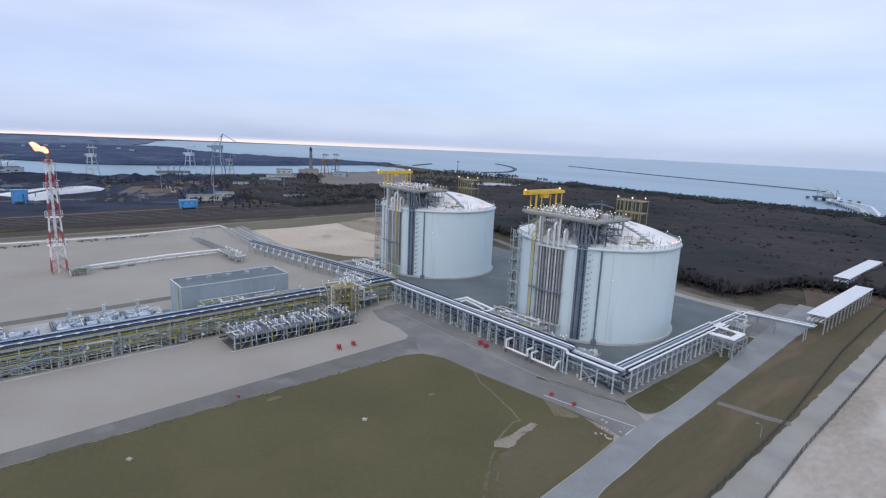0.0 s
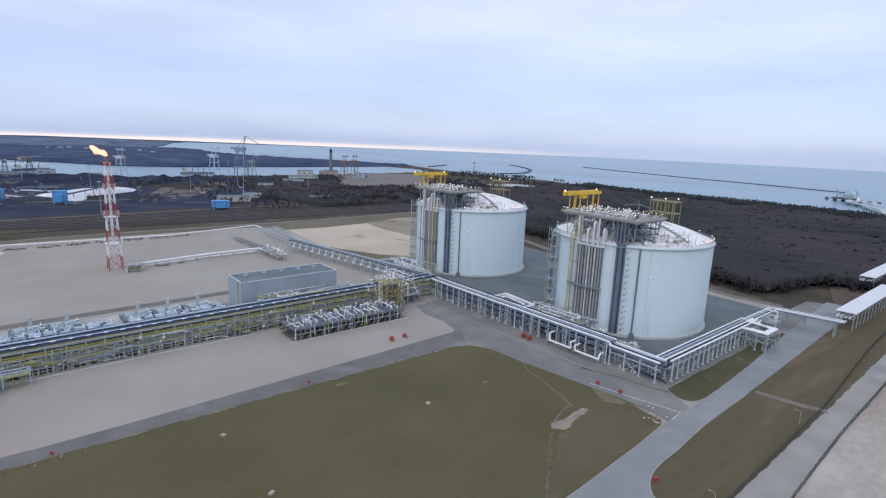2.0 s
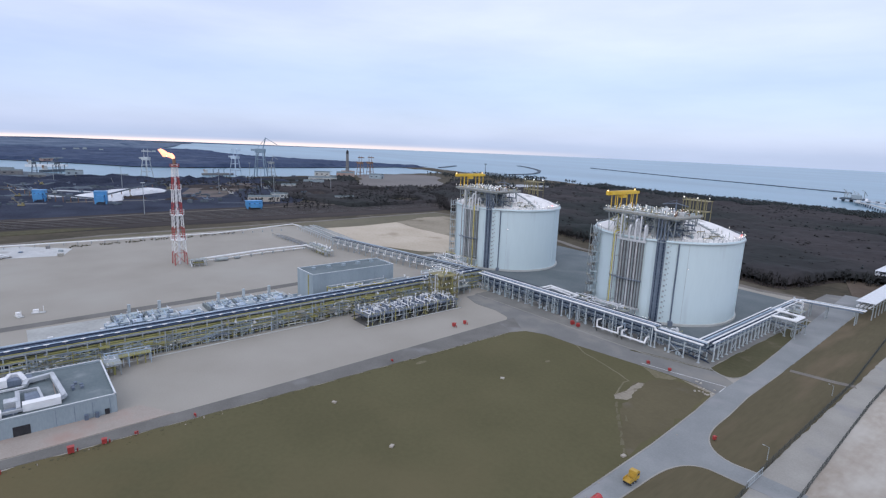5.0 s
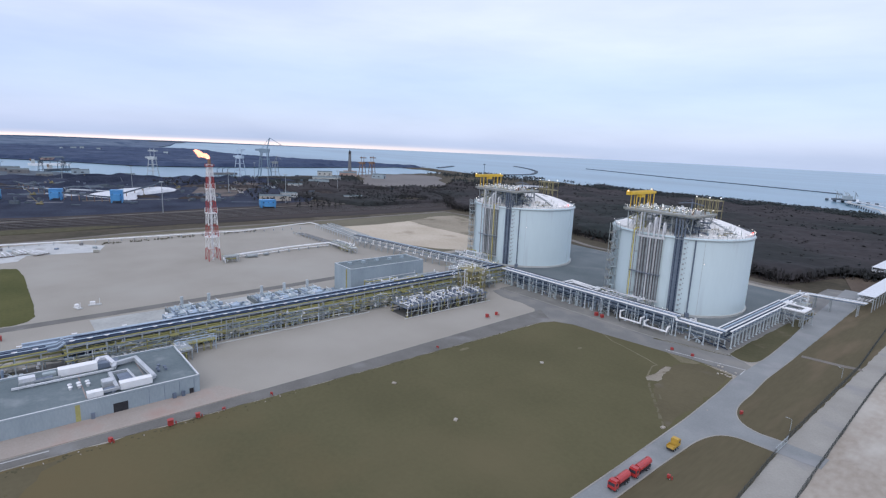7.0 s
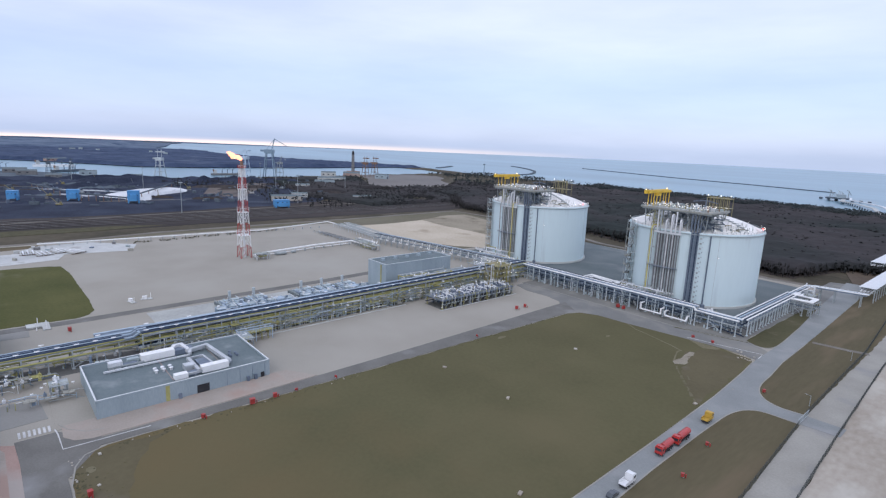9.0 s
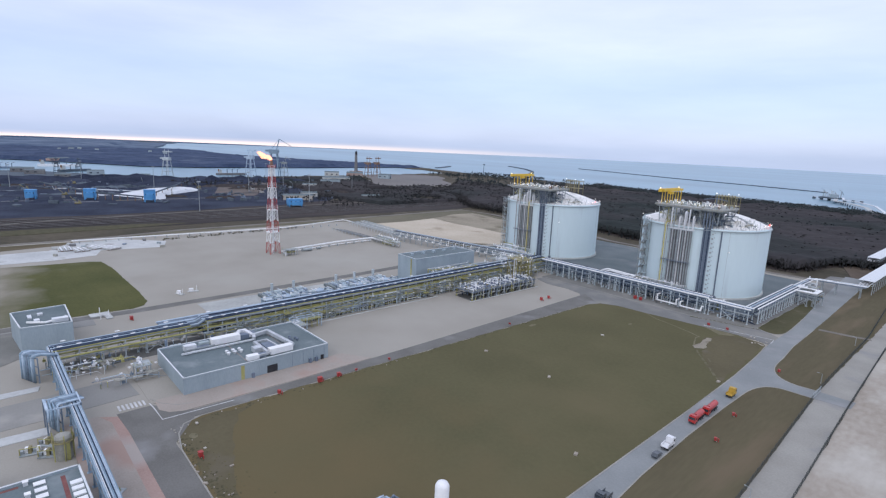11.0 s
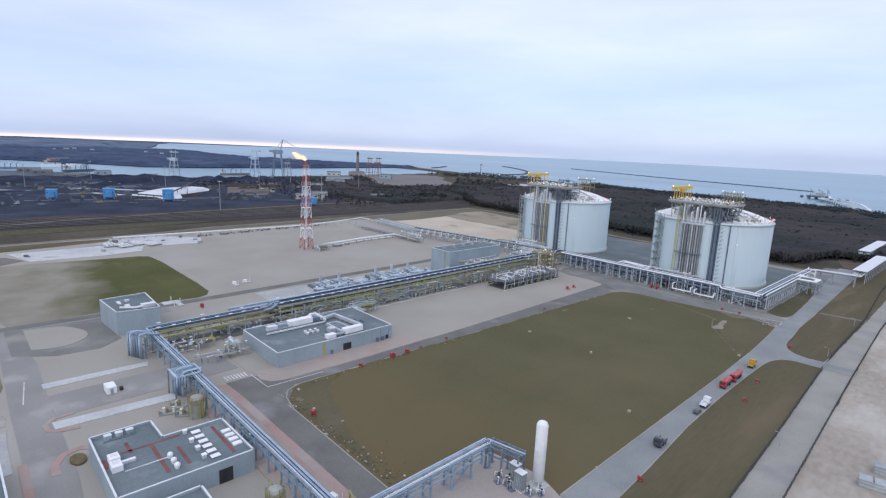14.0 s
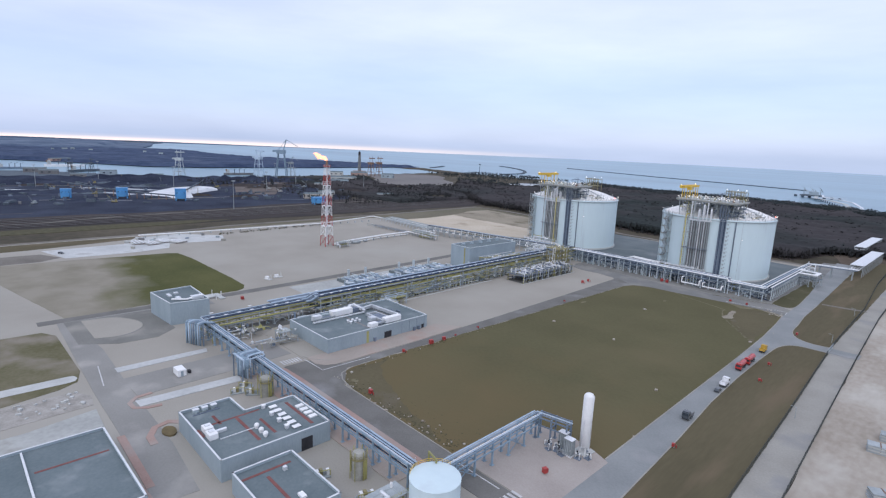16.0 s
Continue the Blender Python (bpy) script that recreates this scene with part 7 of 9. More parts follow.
pipe_rack((-93.5, 129), (-83, 131), 4.0, (5.4, 8.0), 5.0, [(1, -1, 0.25, B_), (1, 0.3, 0.25, P_)], "short end of the blue-grey pipe bridge", steel=STEELBLUE, braces=0)

# ---- flare line ----
fline = thing("flare_line", "white insulated flare header on low supports", "pipe", -411, 247, 0)
part("pipe", Shape().line([(2, 2, 1.5), (4, 8, 3.2), (-6, 60, 3.2), (-8, 98, 3.2), (20, 100, 3.2), (22, 108, 3.2)], 0.75, 8), WHITE, fline)
part("pipe", Shape().line([(1, 3, 1), (3, 20, 1.6), (-4, 60, 1.6), (-6, 96, 1.6)], 0.35, 6), WHITE, fline)
for k in range(10):
    part("support", Shape().box(4 - k * 1.3, 10 + k * 9.5, 0, 2.0, 0.4, 2.4), GALV, fline)
part("knockout_drum", Shape().tube((4, 20, 1.6), (5, 28, 1.6), 1.3, 10), GALV, fline, "grey horizontal drum")
part("drain_drum", Shape().tube((2, 34, 1.2), (2, 38, 1.2), 0.9, 8), GALV, fline, "small grey drum")
wallp = thing("boundary_pipe", "long white pipe along the plot's edge", "pipe", -520, 150, 0)
part("pipe", Shape().line([(-8, -30, 2.4), (0, 60, 2.4), (6, 150, 2.4), (-15, 234, 2.4), (2, 236, 2.4)], 0.5, 6), WHITE, wallp)
for k in range(26):
    part("support", Shape().box(-6 + k * 0.5, -25 + k * 9.5, 0, 1.6, 0.5, 1.9), GALV, wallp)

# ---- small things ----
def red_bin(x, y, s=1.0, turn=0.0):
    t = thing("hydrant_cabinet", "red fire hydrant cabinet on a short post", "hydrant cabinet", x, y, 0.1, turn, group="red hydrant cabinets")
    part("body", Shape().box(0, 0, 0.35, 1.1 * s, 0.9 * s, 1.2 * s), RED, t)
    part("lid", Shape().box(0, 0, 0.35 + 1.2 * s, 1.25 * s, 1.05 * s, 0.12), RED, t)
    part("post", Shape().box(0.3, 0, 0, 0.3, 0.3, 0.4), GALV, t)
    part("side_valve", Shape().tube((1.1 * s, 0.2, 0), (1.1 * s, 0.2, 1.0), 0.18, 6).ball((1.1 * s, 0.2, 1.0), 0.25, 6, 4), RED, t)
    return t


for x, y, s in ((-176.5, 139, 1.0), (-176.5, 156, 1.5), (-176.5, 164.5, 1.2), (-177, 173, 0.55), (-179, 272, 0.55), (-198, 324, 1.4), (-198, 331.5, 1.3), (-165, 380.5, 1.5), (-161, 380.2, 1.4), (-112, 366, 0.9), (-102, 366.5, 0.9), (-79, 113, 1.2), (-152.5, 103, 1.2), (-296, 115, 1.4), (-64, 325, 0.9), (-61, 264, 0.8), (-58, 240, 0.8), (-60, 158, 0.8), (-178.5, 191, 0.55)):
    red_bin(x, y, s, random.uniform(0, 90))


def wheel(parent, x, y, r=0.5, w=0.35):
    ty = part("wheel", Shape().tube((x, y - w / 2, r), (x, y + w / 2, r), r, 14), BLACK, parent)
    part("rim", Shape().tube((x, y - w / 2 - 0.02, r), (x, y + w / 2 + 0.02, r), r * 0.55, 10), GALV, ty)


def car(x, y, turn, paint, label):
    t = thing("car", label, "car", x, y, 0.16, turn, group="parked vehicles")
    b = Shape()
    prof = [(-2.2, 0.35), (2.2, 0.35), (2.25, 0.8), (1.1, 0.95), (0.4, 1.5), (-1.3, 1.52), (-2.1, 1.0), (-2.25, 0.8)]
    vs = [(px, -0.88, pz) for px, pz in prof] + [(px, 0.88, pz) for px, pz in prof]
    n = len(prof)
    b.add(vs, [tuple(range(n)), tuple(range(2 * n - 1, n - 1, -1))] + [(i, i + n, (i + 1) % n + n, (i + 1) % n) for i in range(n)])
    part("body", b, paint, t)
    part("windscreen", Shape().add([(1.08, -0.75, 1.0), (1.08, 0.75, 1.0), (0.45, 0.7, 1.5), (0.45, -0.7, 1.5)], [(0, 1, 2, 3)]), GLASS, t)
    for s in (-1, 1):
        part("side_window", Shape().box(-0.4, s * 0.88, 1.0, 1.7, 0.03, 0.4), GLASS, t)
        part("headlight", Shape().box(2.2, s * 0.6, 0.65, 0.1, 0.3, 0.15), WHITE, t)
        for px in (-1.35, 1.35):
            wheel(t, px, s * 0.8, 0.33, 0.22)
    return t


def lorry(x, y, turn, paint, label, tank=True, L=9.0):
    t = thing("lorry", label, "lorry", x, y, 0.16, turn, group="parked vehicles")
    part("chassis", Shape().box(0, 0, 0.6, L, 2.0, 0.4), BLACK, t)
    cab = part("cab", Shape().box(L / 2 - 1.1, 0, 0.8, 2.2, 2.4, 2.2).box(L / 2 - 1.3, 0, 3.0, 1.6, 2.2, 0.3), paint, t)
    part("windscreen", Shape().box(L / 2 + 0.02, 0, 1.9, 0.06, 2.0, 0.9), GLASS, cab)
    for s in (-1, 1):
        part("side_window", Shape().box(L / 2 - 0.9, s * 1.21, 1.9, 1.0, 0.04, 0.8), GLASS, cab)
        for px in (L / 2 - 1.4, -L / 2 + 1.2, -L / 2 + 2.6):
            wheel(t, px, s * 1.05)
    if tank:
        part("tank_body", Shape().tube((-L / 2, 0, 2.1), (L / 2 - 2.8, 0, 2.1), 1.15, 12), paint, t)
    else:
        part("load_bed", Shape().box(-1.2, 0, 1.0, L - 2.8, 2.4, 0.2).box(-1.2, 1.15, 1.2, L - 2.8, 0.1, 0.8).box(-1.2, -1.15, 1.2, L - 2.8, 0.1, 0.8), paint, t)
    return t


BODYRED = surface("lorry_red", (0.36, 0.02, 0.02), (0.48, 0.035, 0.03), 0.5, 3.0, 0.35, bump=0, coat=0.4)
BODYDARK = surface("car_dark_grey", (0.045, 0.055, 0.065), (0.07, 0.08, 0.09), 0.5, 3.0, 0.3, bump=0, coat=0.5)
BODYWHITE = surface("car_white", (0.66, 0.67, 0.68), (0.76, 0.76, 0.77), 0.5, 3.0, 0.3, bump=0, coat=0.4)
lorry(-68.3, 281, 92, surface("site_lorry_yellow", (0.42, 0.26, 0.04), (0.56, 0.36, 0.06), 0.5, 3.0, 0.5, bump=0), "yellow open site lorry on the plant road", tank=False, L=5.4)
lorry(-68, 260, 272, BODYRED, "red fire engine parked on the plant road", L=10)
lorry(-68.3, 249, 272, BODYRED, "dark red tanker lorry parked on the plant road", L=9)
lorry(-66.5, 223, 92, BODYWHITE, "white pickup lorry with open bed", tank=False, L=6)
car(-66.2, 215, 92, BODYDARK, "dark grey car parked on the plant road")
lorry(-65, 182, 272, BODYDARK, "dark grey van with pale roof", tank=False, L=6)

box = thing("site_container", "small white site container on the yard", "container", -213.5, 54, 0)
part("body", Shape().box(0, 0, 0.3, 5.5, 3.2, 2.5), WHITE, box)
part("base_frame", Shape().box(0, 0, 0, 5.5, 3.0, 0.3), GALV, box)
part("door", Shape().box(2.78, 0, 0.3, 0.05, 1.0, 2.1), CLADGREY, box)
part("generator", Shape().box(0.5, 3.4, 0, 1.6, 1.0, 1.2), BLACK, box)
for k, (dx, dy) in enumerate(((0, 0), (6, 3), (9, -1))):
    if k == 0:
        lslab = thing("lawn_plinth", "white concrete plinth with posts at the lawn's edge", "plinth", -313, 104, 0.1)
        part("slab", Shape().box(0, 0, 0, 6, 9, 0.5).box(5, 3, 0, 8, 3, 0.4), CONC, lslab)
    part("post", Shape().tube((dx, dy, 0.3), (dx, dy, 4.0), 0.2, 6), WHITE, lslab)
for x, y, turn, label in ((-331, 148, 15, "small white skid on the gravel"), (-333, 156, 80, "small white cabinet on the gravel"), (-108, 84.5, 10, "white sheet panel leaning by the rack")):
    t = thing("equipment_skid", label, "skid", x, y, 0.1, turn, group="small white skids")
    part("base", Shape().box(0, 0, 0, 6, 2.6, 0.3), CONC, t)
    part("unit", Shape().box(-1, 0, 0.3, 2.4, 1.6, 1.6), WHITE, t)
    part("post", Shape().tube((2.2, 0.4, 0.3), (2.2, 0.4, 3.4), 0.12, 6), WHITE, t)

# zebra crossings and road lines
for k in range(7):
    setting("trim_zebra_bar", Shape().box(-198.8 + 0.05 * k, 90.6 + k * 1.28, 0.145, 4.4, 0.68, 0.02), PAINTLINE, "white zebra crossing bar", "road marking")
for k in range(5):
    setting("trim_zebra_bar", Shape().box(-78.6 + 0.05 * k, 92.2 + 1.7 * k, 0.145, 3.6, 0.9, 0.02), PAINTLINE, "white zebra crossing bar", "road marking")
for pts in ([(-197, 99.6), (-193, 100), (-182.4, 100.2), (-181.8, 124)], [(-241, 31.3), (-220, 29)], [(-104, 97), (-83, 97)], [(-114, 364.4), (-97, 367.6), (-80, 371.6), (-79.4, 364)]):
    setting("trim_road_line", Shape().prism(strip(pts, 0.2, 0.2), 0.145, 0.165), PAINTLINE, "white painted road line", "road marking")
# kerbs
for name, pts in (("trim_kerb_field", [(-104, 98.8), (-160, 99.8), (-170, 101.8), (-175.2, 104.8), (-177.6, 111), (-177.8, 118), (-177.6, 128)]),
                  ("trim_kerb_east", [(-79.5, 357), (-77.7, 340), (-75.3, 305), (-73.7, 258), (-72.5, 200), (-71, 134)]),
                  ("trim_kerb_road", [(-46.2, -100), (-56.3, 90), (-61, 164), (-64.2, 202), (-65.6, 236), (-66, 268)] + bend((-65.8, 288), (-65.4, 307), (-54.8, 306.7)) + [(-46, 307.1)]),
                  ("trim_kerb_far", [(-46.8, 316.7)] + bend((-54, 315.7), (-67.1, 316.6), (-68.1, 338)) + [(-68.5, 347), (-70.5, 369), (-71.5, 407)]),
                  ("trim_kerb_lawn", [(-93.2, 386), (-91, 384.2)] + bend((-88, 382.6), (-80, 379.3), (-79.8, 392)) + [(-80.2, 404), (-82.4, 436)]), ("trim_kerb_hydrants", [(-236, 376.2), (-120, 376.2), (-92, 384)]), ("trim_kerb_corner", [(-200, 100.8), (-195, 102.6), (-190, 107), (-188.6, 112)])):
    setting(name, Shape().prism(strip(pts, 0.22, 0.22), -0.2, 0.22), ROADPALE, "pale concrete kerb", "kerb")


# fences
FENCEGREY = surface("dark_fence_coating", (0.030, 0.036, 0.034), (0.055, 0.062, 0.058), 0.5, 3.0, 0.6, bump=0)


def fence(points, h, label, step=5.0):
    t = thing("fence", label, "fence", points[0][0], points[0][1], 0, group="perimeter fences")
    post = Shape().box(0, 0, 0, 0.16, 0.16, h + 0.3).mesh("post", FENCEGREY)
    bars = Shape()
    for i in range(12):
        bars.box(i * step / 12, 0, 0.1, 0.035, 0.03, h - 0.1)
    for z in (0.2, h * 0.35, h * 0.7, h):
        bars.box(step / 2, 0, z, step, 0.06, 0.07)
    panel = bars.mesh("mesh_panel", FENCEGREY)
    ox, oy = points[0]
    for a, b in zip(points, points[1:]):
        a, b = Vector(a), Vector(b)
        n = max(1, int((b - a).length / step))
        ang = math.degrees(math.atan2(b.y - a.y, b.x - a.x))
        for i in range(n):
            p = a.lerp(b, i / n)
            shared("mesh_panel", panel, shared("post", post, t, pose(p.x - ox, p.y - oy, 0, 0, 0, ang)), Matrix())
    return t


fence([(-31, 0), (-34.5, 70), (-37.6, 140), (-40.8, 210), (-46, 306)], 2.2, "dark mesh fence beside the verge")
fence([(-46.8, 317), (-48.5, 420), (-55, 520), (-60, 720)], 2.2, "dark mesh fence beyond the gate")
fence([(-18.5, 0), (-22.8, 70), (-26.8, 140), (-30.6, 220), (-34.4, 300), (-38.5, 400), (-42, 720)], 2.2, "dark mesh fence at the edge of the building site")
gate = thing("sliding_gate", "pale steel gate across the site spur", "gate", -46.5, 306, 0.1)
for k in range(10):
    part("bar", Shape().box(0.3, k * 1.2, 0.2, 0.12, 0.12, 2.2), GALV, gate)
part("gate_frame", Shape().box(0.3, 5.5, 0.2, 0.15, 12, 0.2).box(0.3, 5.5, 2.3, 0.15, 12, 0.2), GALV, gate)
# street lamps
def street_lamp(x, y, h=9.0, turn=0.0):
    t = thing("street_lamp", "slim grey street lamp", "street lamp", x, y, 0, turn, group="street lamps")
    part("pole", Shape().tube((0, 0, 0), (0, 0, h), 0.12, 6, 0.07), GALV, t)
    part("arm", Shape().tube((0, 0, h), (1.4, 0, h + 0.2), 0.06, 5), GALV, t)
    part("head", Shape().box(1.6, 0, h + 0.1, 0.7, 0.22, 0.12), GALV, t)
    return t


street_lamp(-48.4, 327, 4.5, 180)
street_lamp(-50.5, 400, 4.5, 180)
street_lamp(-38.5, 214, 4.5, 180)

# field litter and bare patches
slab("ground_muddy_corner", [(-176, 109), (-174.5, 106), (-170, 102.2), (-163, 100.6), (-112, 100.4), (-118, 104), (-128, 105.4), (-143, 109), (-156, 114), (-165, 117.5), (-172, 124), (-176.2, 132)], 0.115, BROWNGRASS, "dark muddy grass in the field's corner", "bare patch")
slab("ground_brown_corner", [(-104.9, 343), (-100, 352), (-96.5, 359), (-90, 361.5), (-81.5, 359.5), (-79, 340), (-77, 320), (-76.2, 300), (-76.0, 291), (-80, 296), (-86, 304), (-91, 312), (-98, 322), (-99.6, 332)], 0.113, BROWNGRASS, "muddy brown grass in the field's corner", "bare patch")
slab("ground_bare_patch", [(-101.2, 323.7), (-103.4, 325.9), (-103.0, 329.0), (-102.6, 332.9), (-103.6, 338.9), (-103.7, 344.4), (-101.3, 345.6), (-100.4, 339.3), (-99.4, 333.3), (-97.5, 329.0), (-98.0, 326.3)], 0.124, BARESOIL, "bare pale soil patch trodden into the grass", "bare patch")
slab("ground_bare_patch", [(-112, 361.4), (-104, 362.2), (-96, 362.0), (-97, 359), (-102, 355), (-107, 358.5)], 0.120, TRODDEN, "dusty bare strip where the grass meets the road", "bare patch")
slab("ground_bare_patch", [(-95, 362.6), (-88, 363), (-81.5, 361), (-82.5, 359.6), (-88, 361)], 0.128, BARESOIL, "dusty bare strip where the grass meets the road", "bare patch")
for x, y, a, b in ((-171, 282, 1.2, 3.0), (-140, 330, 0.9, 1.6), (-166, 105, 1.8, 1.3)):
    slab("ground_bare_patch", [(x + a * math.cos(k * 0.785), y + b * math.sin(k * 0.785)) for k in range(8)], 0.126, TRODDEN, "bare trampled soil in the grass", "bare patch")
slab("ground_bare_trail", strip([(-146, 358), (-136, 352.2), (-129, 350.6), (-122, 348.2), (-114, 345.6), (-106.5, 342.3)], 0.34, 0.34), 0.117, TRODDEN, "thin trodden trail across the grass", "trail")
slab("ground_bare_trail", strip([(-107, 342.6), (-107.4, 339.5), (-106.4, 335.8), (-104.4, 330.5), (-102.7, 326)], 0.35, 0.35), 0.121, TRODDEN, "thin trodden trail across the grass", "trail")
for k, (x, y) in enumerate(((-98.6, 320.4), (-95.4, 316), (-92.4, 312), (-90.0, 313.6), (-89.2, 307.6), (-85.2, 302.4), (-82.2, 298.4), (-78.4, 293.6))):
    slab("ground_rut", strip([(x + 1.3, y - 1.9), (x, y), (x - 1.1, y + 1.7)], 0.45, 0.6 - 0.2 * (k % 2)), 0.119 + 0.002 * (k % 2), RUTS, "faint pale ruts in the grass", "trail")
litter = Shape()
rnd = random.Random(21)
for x, y in ((-160, 234), (-124, 235), (-83, 195), (-77, 291), (-139, 300)):
    litter.box(x, y, 0.1, 1.6, 1.1, 0.5, rnd.uniform(0, 3))
for _ in range(12):
    litter.box(rnd.uniform(-90, -79), rnd.uniform(356, 366), 0.1, rnd.uniform(0.4, 1.3), rnd.uniform(0.3, 0.9), rnd.uniform(0.2, 0.5), rnd.uniform(0, 3))
for _ in range(12):
    litter.box(rnd.uniform(-130, -105), rnd.uniform(99.5, 106), 0.1, rnd.uniform(0.2, 0.9), rnd.uniform(0.2, 0.7), rnd.uniform(0.2, 0.5), rnd.uniform(0, 3))
for _ in range(8):
    litter.box(rnd.uniform(-176, -110), rnd.uniform(99, 112), 0.1, rnd.uniform(0.3, 1.2), rnd.uniform(0.3, 0.9), rnd.uniform(0.2, 0.5), rnd.uniform(0, 3))
for _ in range(46):
    side = rnd.random()
    x, y = (rnd.uniform(-176, -106), 99.5 + abs(rnd.gauss(0, 2.5))) if side < 0.6 else (-177 + abs(rnd.gauss(0, 2.0)), rnd.uniform(104, 200)) if side < 0.85 else (-71.5 - abs(rnd.gauss(0, 1.0)), rnd.uniform(140, 330))
    litter.box(x, y, 0.1, rnd.uniform(0.15, 0.7), rnd.uniform(0.15, 0.5), rnd.uniform(0.1, 0.35), rnd.uniform(0, 3))
setting("field_litter", litter, DIRT, "scattered pale concrete lumps in the grass", "rubble", kind="stuff")
tuft = Shape()
for _ in range(200):
    x, y = rnd.uniform(-166, -105), 100.5 + abs(rnd.gauss(0, 7))
    if rnd.random() < 0.4:
        x, y = rnd.uniform(-176.5, -171), rnd.uniform(112, 330)
    tuft.ball((x, y, 0.10), rnd.uniform(0.15, 0.45), 5, 3, 0.35)
setting("weed_tufts", tuft, GRASS, "rough weedy tufts along the field edge", "weeds", kind="stuff")
weeds = Shape()
for _ in range(420):
    x, y = rnd.uniform(-166, -105), 100.2 + abs(rnd.gauss(0, 2.6))
    if rnd.random() < 0.4:
        x, y = -176.6 + abs(rnd.gauss(0, 1.3)), rnd.uniform(113, 340)
    weeds.ball((x, y, 0.08), rnd.uniform(0.15, 0.55), 5, 3, 0.3)
setting("edge_weeds", weeds, DARKWEED, "dark rough weeds fringing the grass field", "weeds", kind="stuff")

# ---- yard near the control buildings ----
slab("ground_yard_lawn", [(-300, -30), (-298, 20), (-290, 24.5), (-240, 25), (-230, 22.5), (-226, 16), (-222, -2), (-222, -30)], 0.10, YARDLAWN, "patchy olive lawn with worn soil", "lawn")
slab("road_yard", strip([(-304, 100), (-306, 30), (-260, 31), (-212, 30), (-164, 30), (-136, 28)], 6, 5), 0.09, YARDROAD, "dusty grey yard road", "road")
slab("road_yard_cross", strip([(-213, 36), (-214, 70), (-216, 98)], 9.5, 9.5), 0.095, YARDROAD, "dusty grey yard lane", "road")
slab("pavement_strip_a", [(-234.8, 35.8), (-229.7, 35.8), (-230.2, 70.8), (-234.4, 71.8)], 0.2, WHITEPAD, "pale concrete strip", "pavement")
slab("pavement_strip_b", [(-200.2, 34.6), (-194.7, 34.8), (-193.4, 70.4), (-198.6, 71.4)], 0.2, WHITEPAD, "pale concrete strip", "pavement")
slab("pavement_strip_c", [(-237.5, -30), (-231.5, -30), (-230.5, 20), (-231.2, 22), (-233.5, 23), (-236, 22.4), (-236.8, 20.5)], 0.22, CONC, "pale concrete path with rounded end", "pavement")
ISLAND = [(-306, 37), (-304, 48)] + bend((-302, 52), (-290, 63), (-279, 57)) + bend((-278, 56), (-271, 50), (-274, 42)) + [(-276, 37)]
slab("pavement_turning", ISLAND, 0.16, GRAVEL, "round gravel turning island", "pavement")
setting("trim_kerb_island", Shape().prism(strip(ISLAND, 0.25, 0.25), 0, 0.24), ROADPALE, "pale kerb round the turning island", "kerb")
slab("ground_mulch", [(-171.4 + 3.3 * math.cos(k * math.pi / 8), 37.2 + 2.1 * math.sin(k * math.pi / 8)) for k in range(16)], 0.6, surface("brown_mulch", (0.10, 0.075, 0.035), (0.17, 0.13, 0.06), 0.4, 3.0, 0.95), "round brown planting bed", "planting bed")
slab("pavement_red_a", strip([(-161, 20), (-146, 22), (-133, 23)], 1.2, 1.2), 0.2, PAVER, "red paver strip", "pavement")
slab("pavement_red_b", strip([(-203.6, 41), (-203, 35.5), (-199.5, 32.6), (-195, 33), (-192.6, 36.5), (-191.8, 41)], 0.8, 0.8), 0.19, PAVER, "red paver edging of the concrete strip", "pavement")
slab("pavement_apron", [(-202, 23), (-198, 3), (-198, -25), (-174.6, -25), (-174.6, 22.5), (-189, 22.5)], 0.12, PALEPAD, "pale stained concrete apron", "concrete apron")
slab("pavement_building", [(-240, 100), (-196, 100), (-194.5, 108), (-196, 175), (-240, 175)], 0.12, GRAVEL, "gravel surround of the building", "gravel yard")

slab("road_substation", [(-308, 30), (-272, 30), (-263, 44), (-262, 60), (-270, 70), (-306, 70)], 0.115, DUSTYROAD, "dark asphalt apron of the substation", "road")
slab("pavement_red_c", strip([(-166.5, 31.5), (-172, 31.6), (-177, 34.5), (-178.3, 39), (-175, 43)], 1.1, 1.1), 0.19, PAVER, "red paver edging of the planting bed", "pavement")
slab("pavement_red_d", [(-178, 23.8), (-178, 26), (-145, 25.6), (-145, 23.4)], 0.18, PAVER, "red paver strip by the apron", "pavement")
slab("ground_stony_patch", [(-221, -8), (-204, -8), (-206, 23), (-214, 24), (-221, 20)], 0.1, surface("stony_ground", (0.26, 0.245, 0.22), (0.40, 0.38, 0.35), 0.25, 1.5, 0.95, bump=0.4, spec=0.1), "stony grey ground with rubble", "stony ground")
rub = Shape()
rnd = random.Random(77)
for _ in range(26):
    rub.box(rnd.uniform(-220, -207), rnd.uniform(2, 21), 0.1, rnd.uniform(0.3, 1.4), rnd.uniform(0.3, 1.2), rnd.uniform(0.2, 0.8), rnd.uniform(0, 3))
setting("yard_rubble", rub, CONC, "scattered pale rubble in the yard", "rubble", kind="stuff")
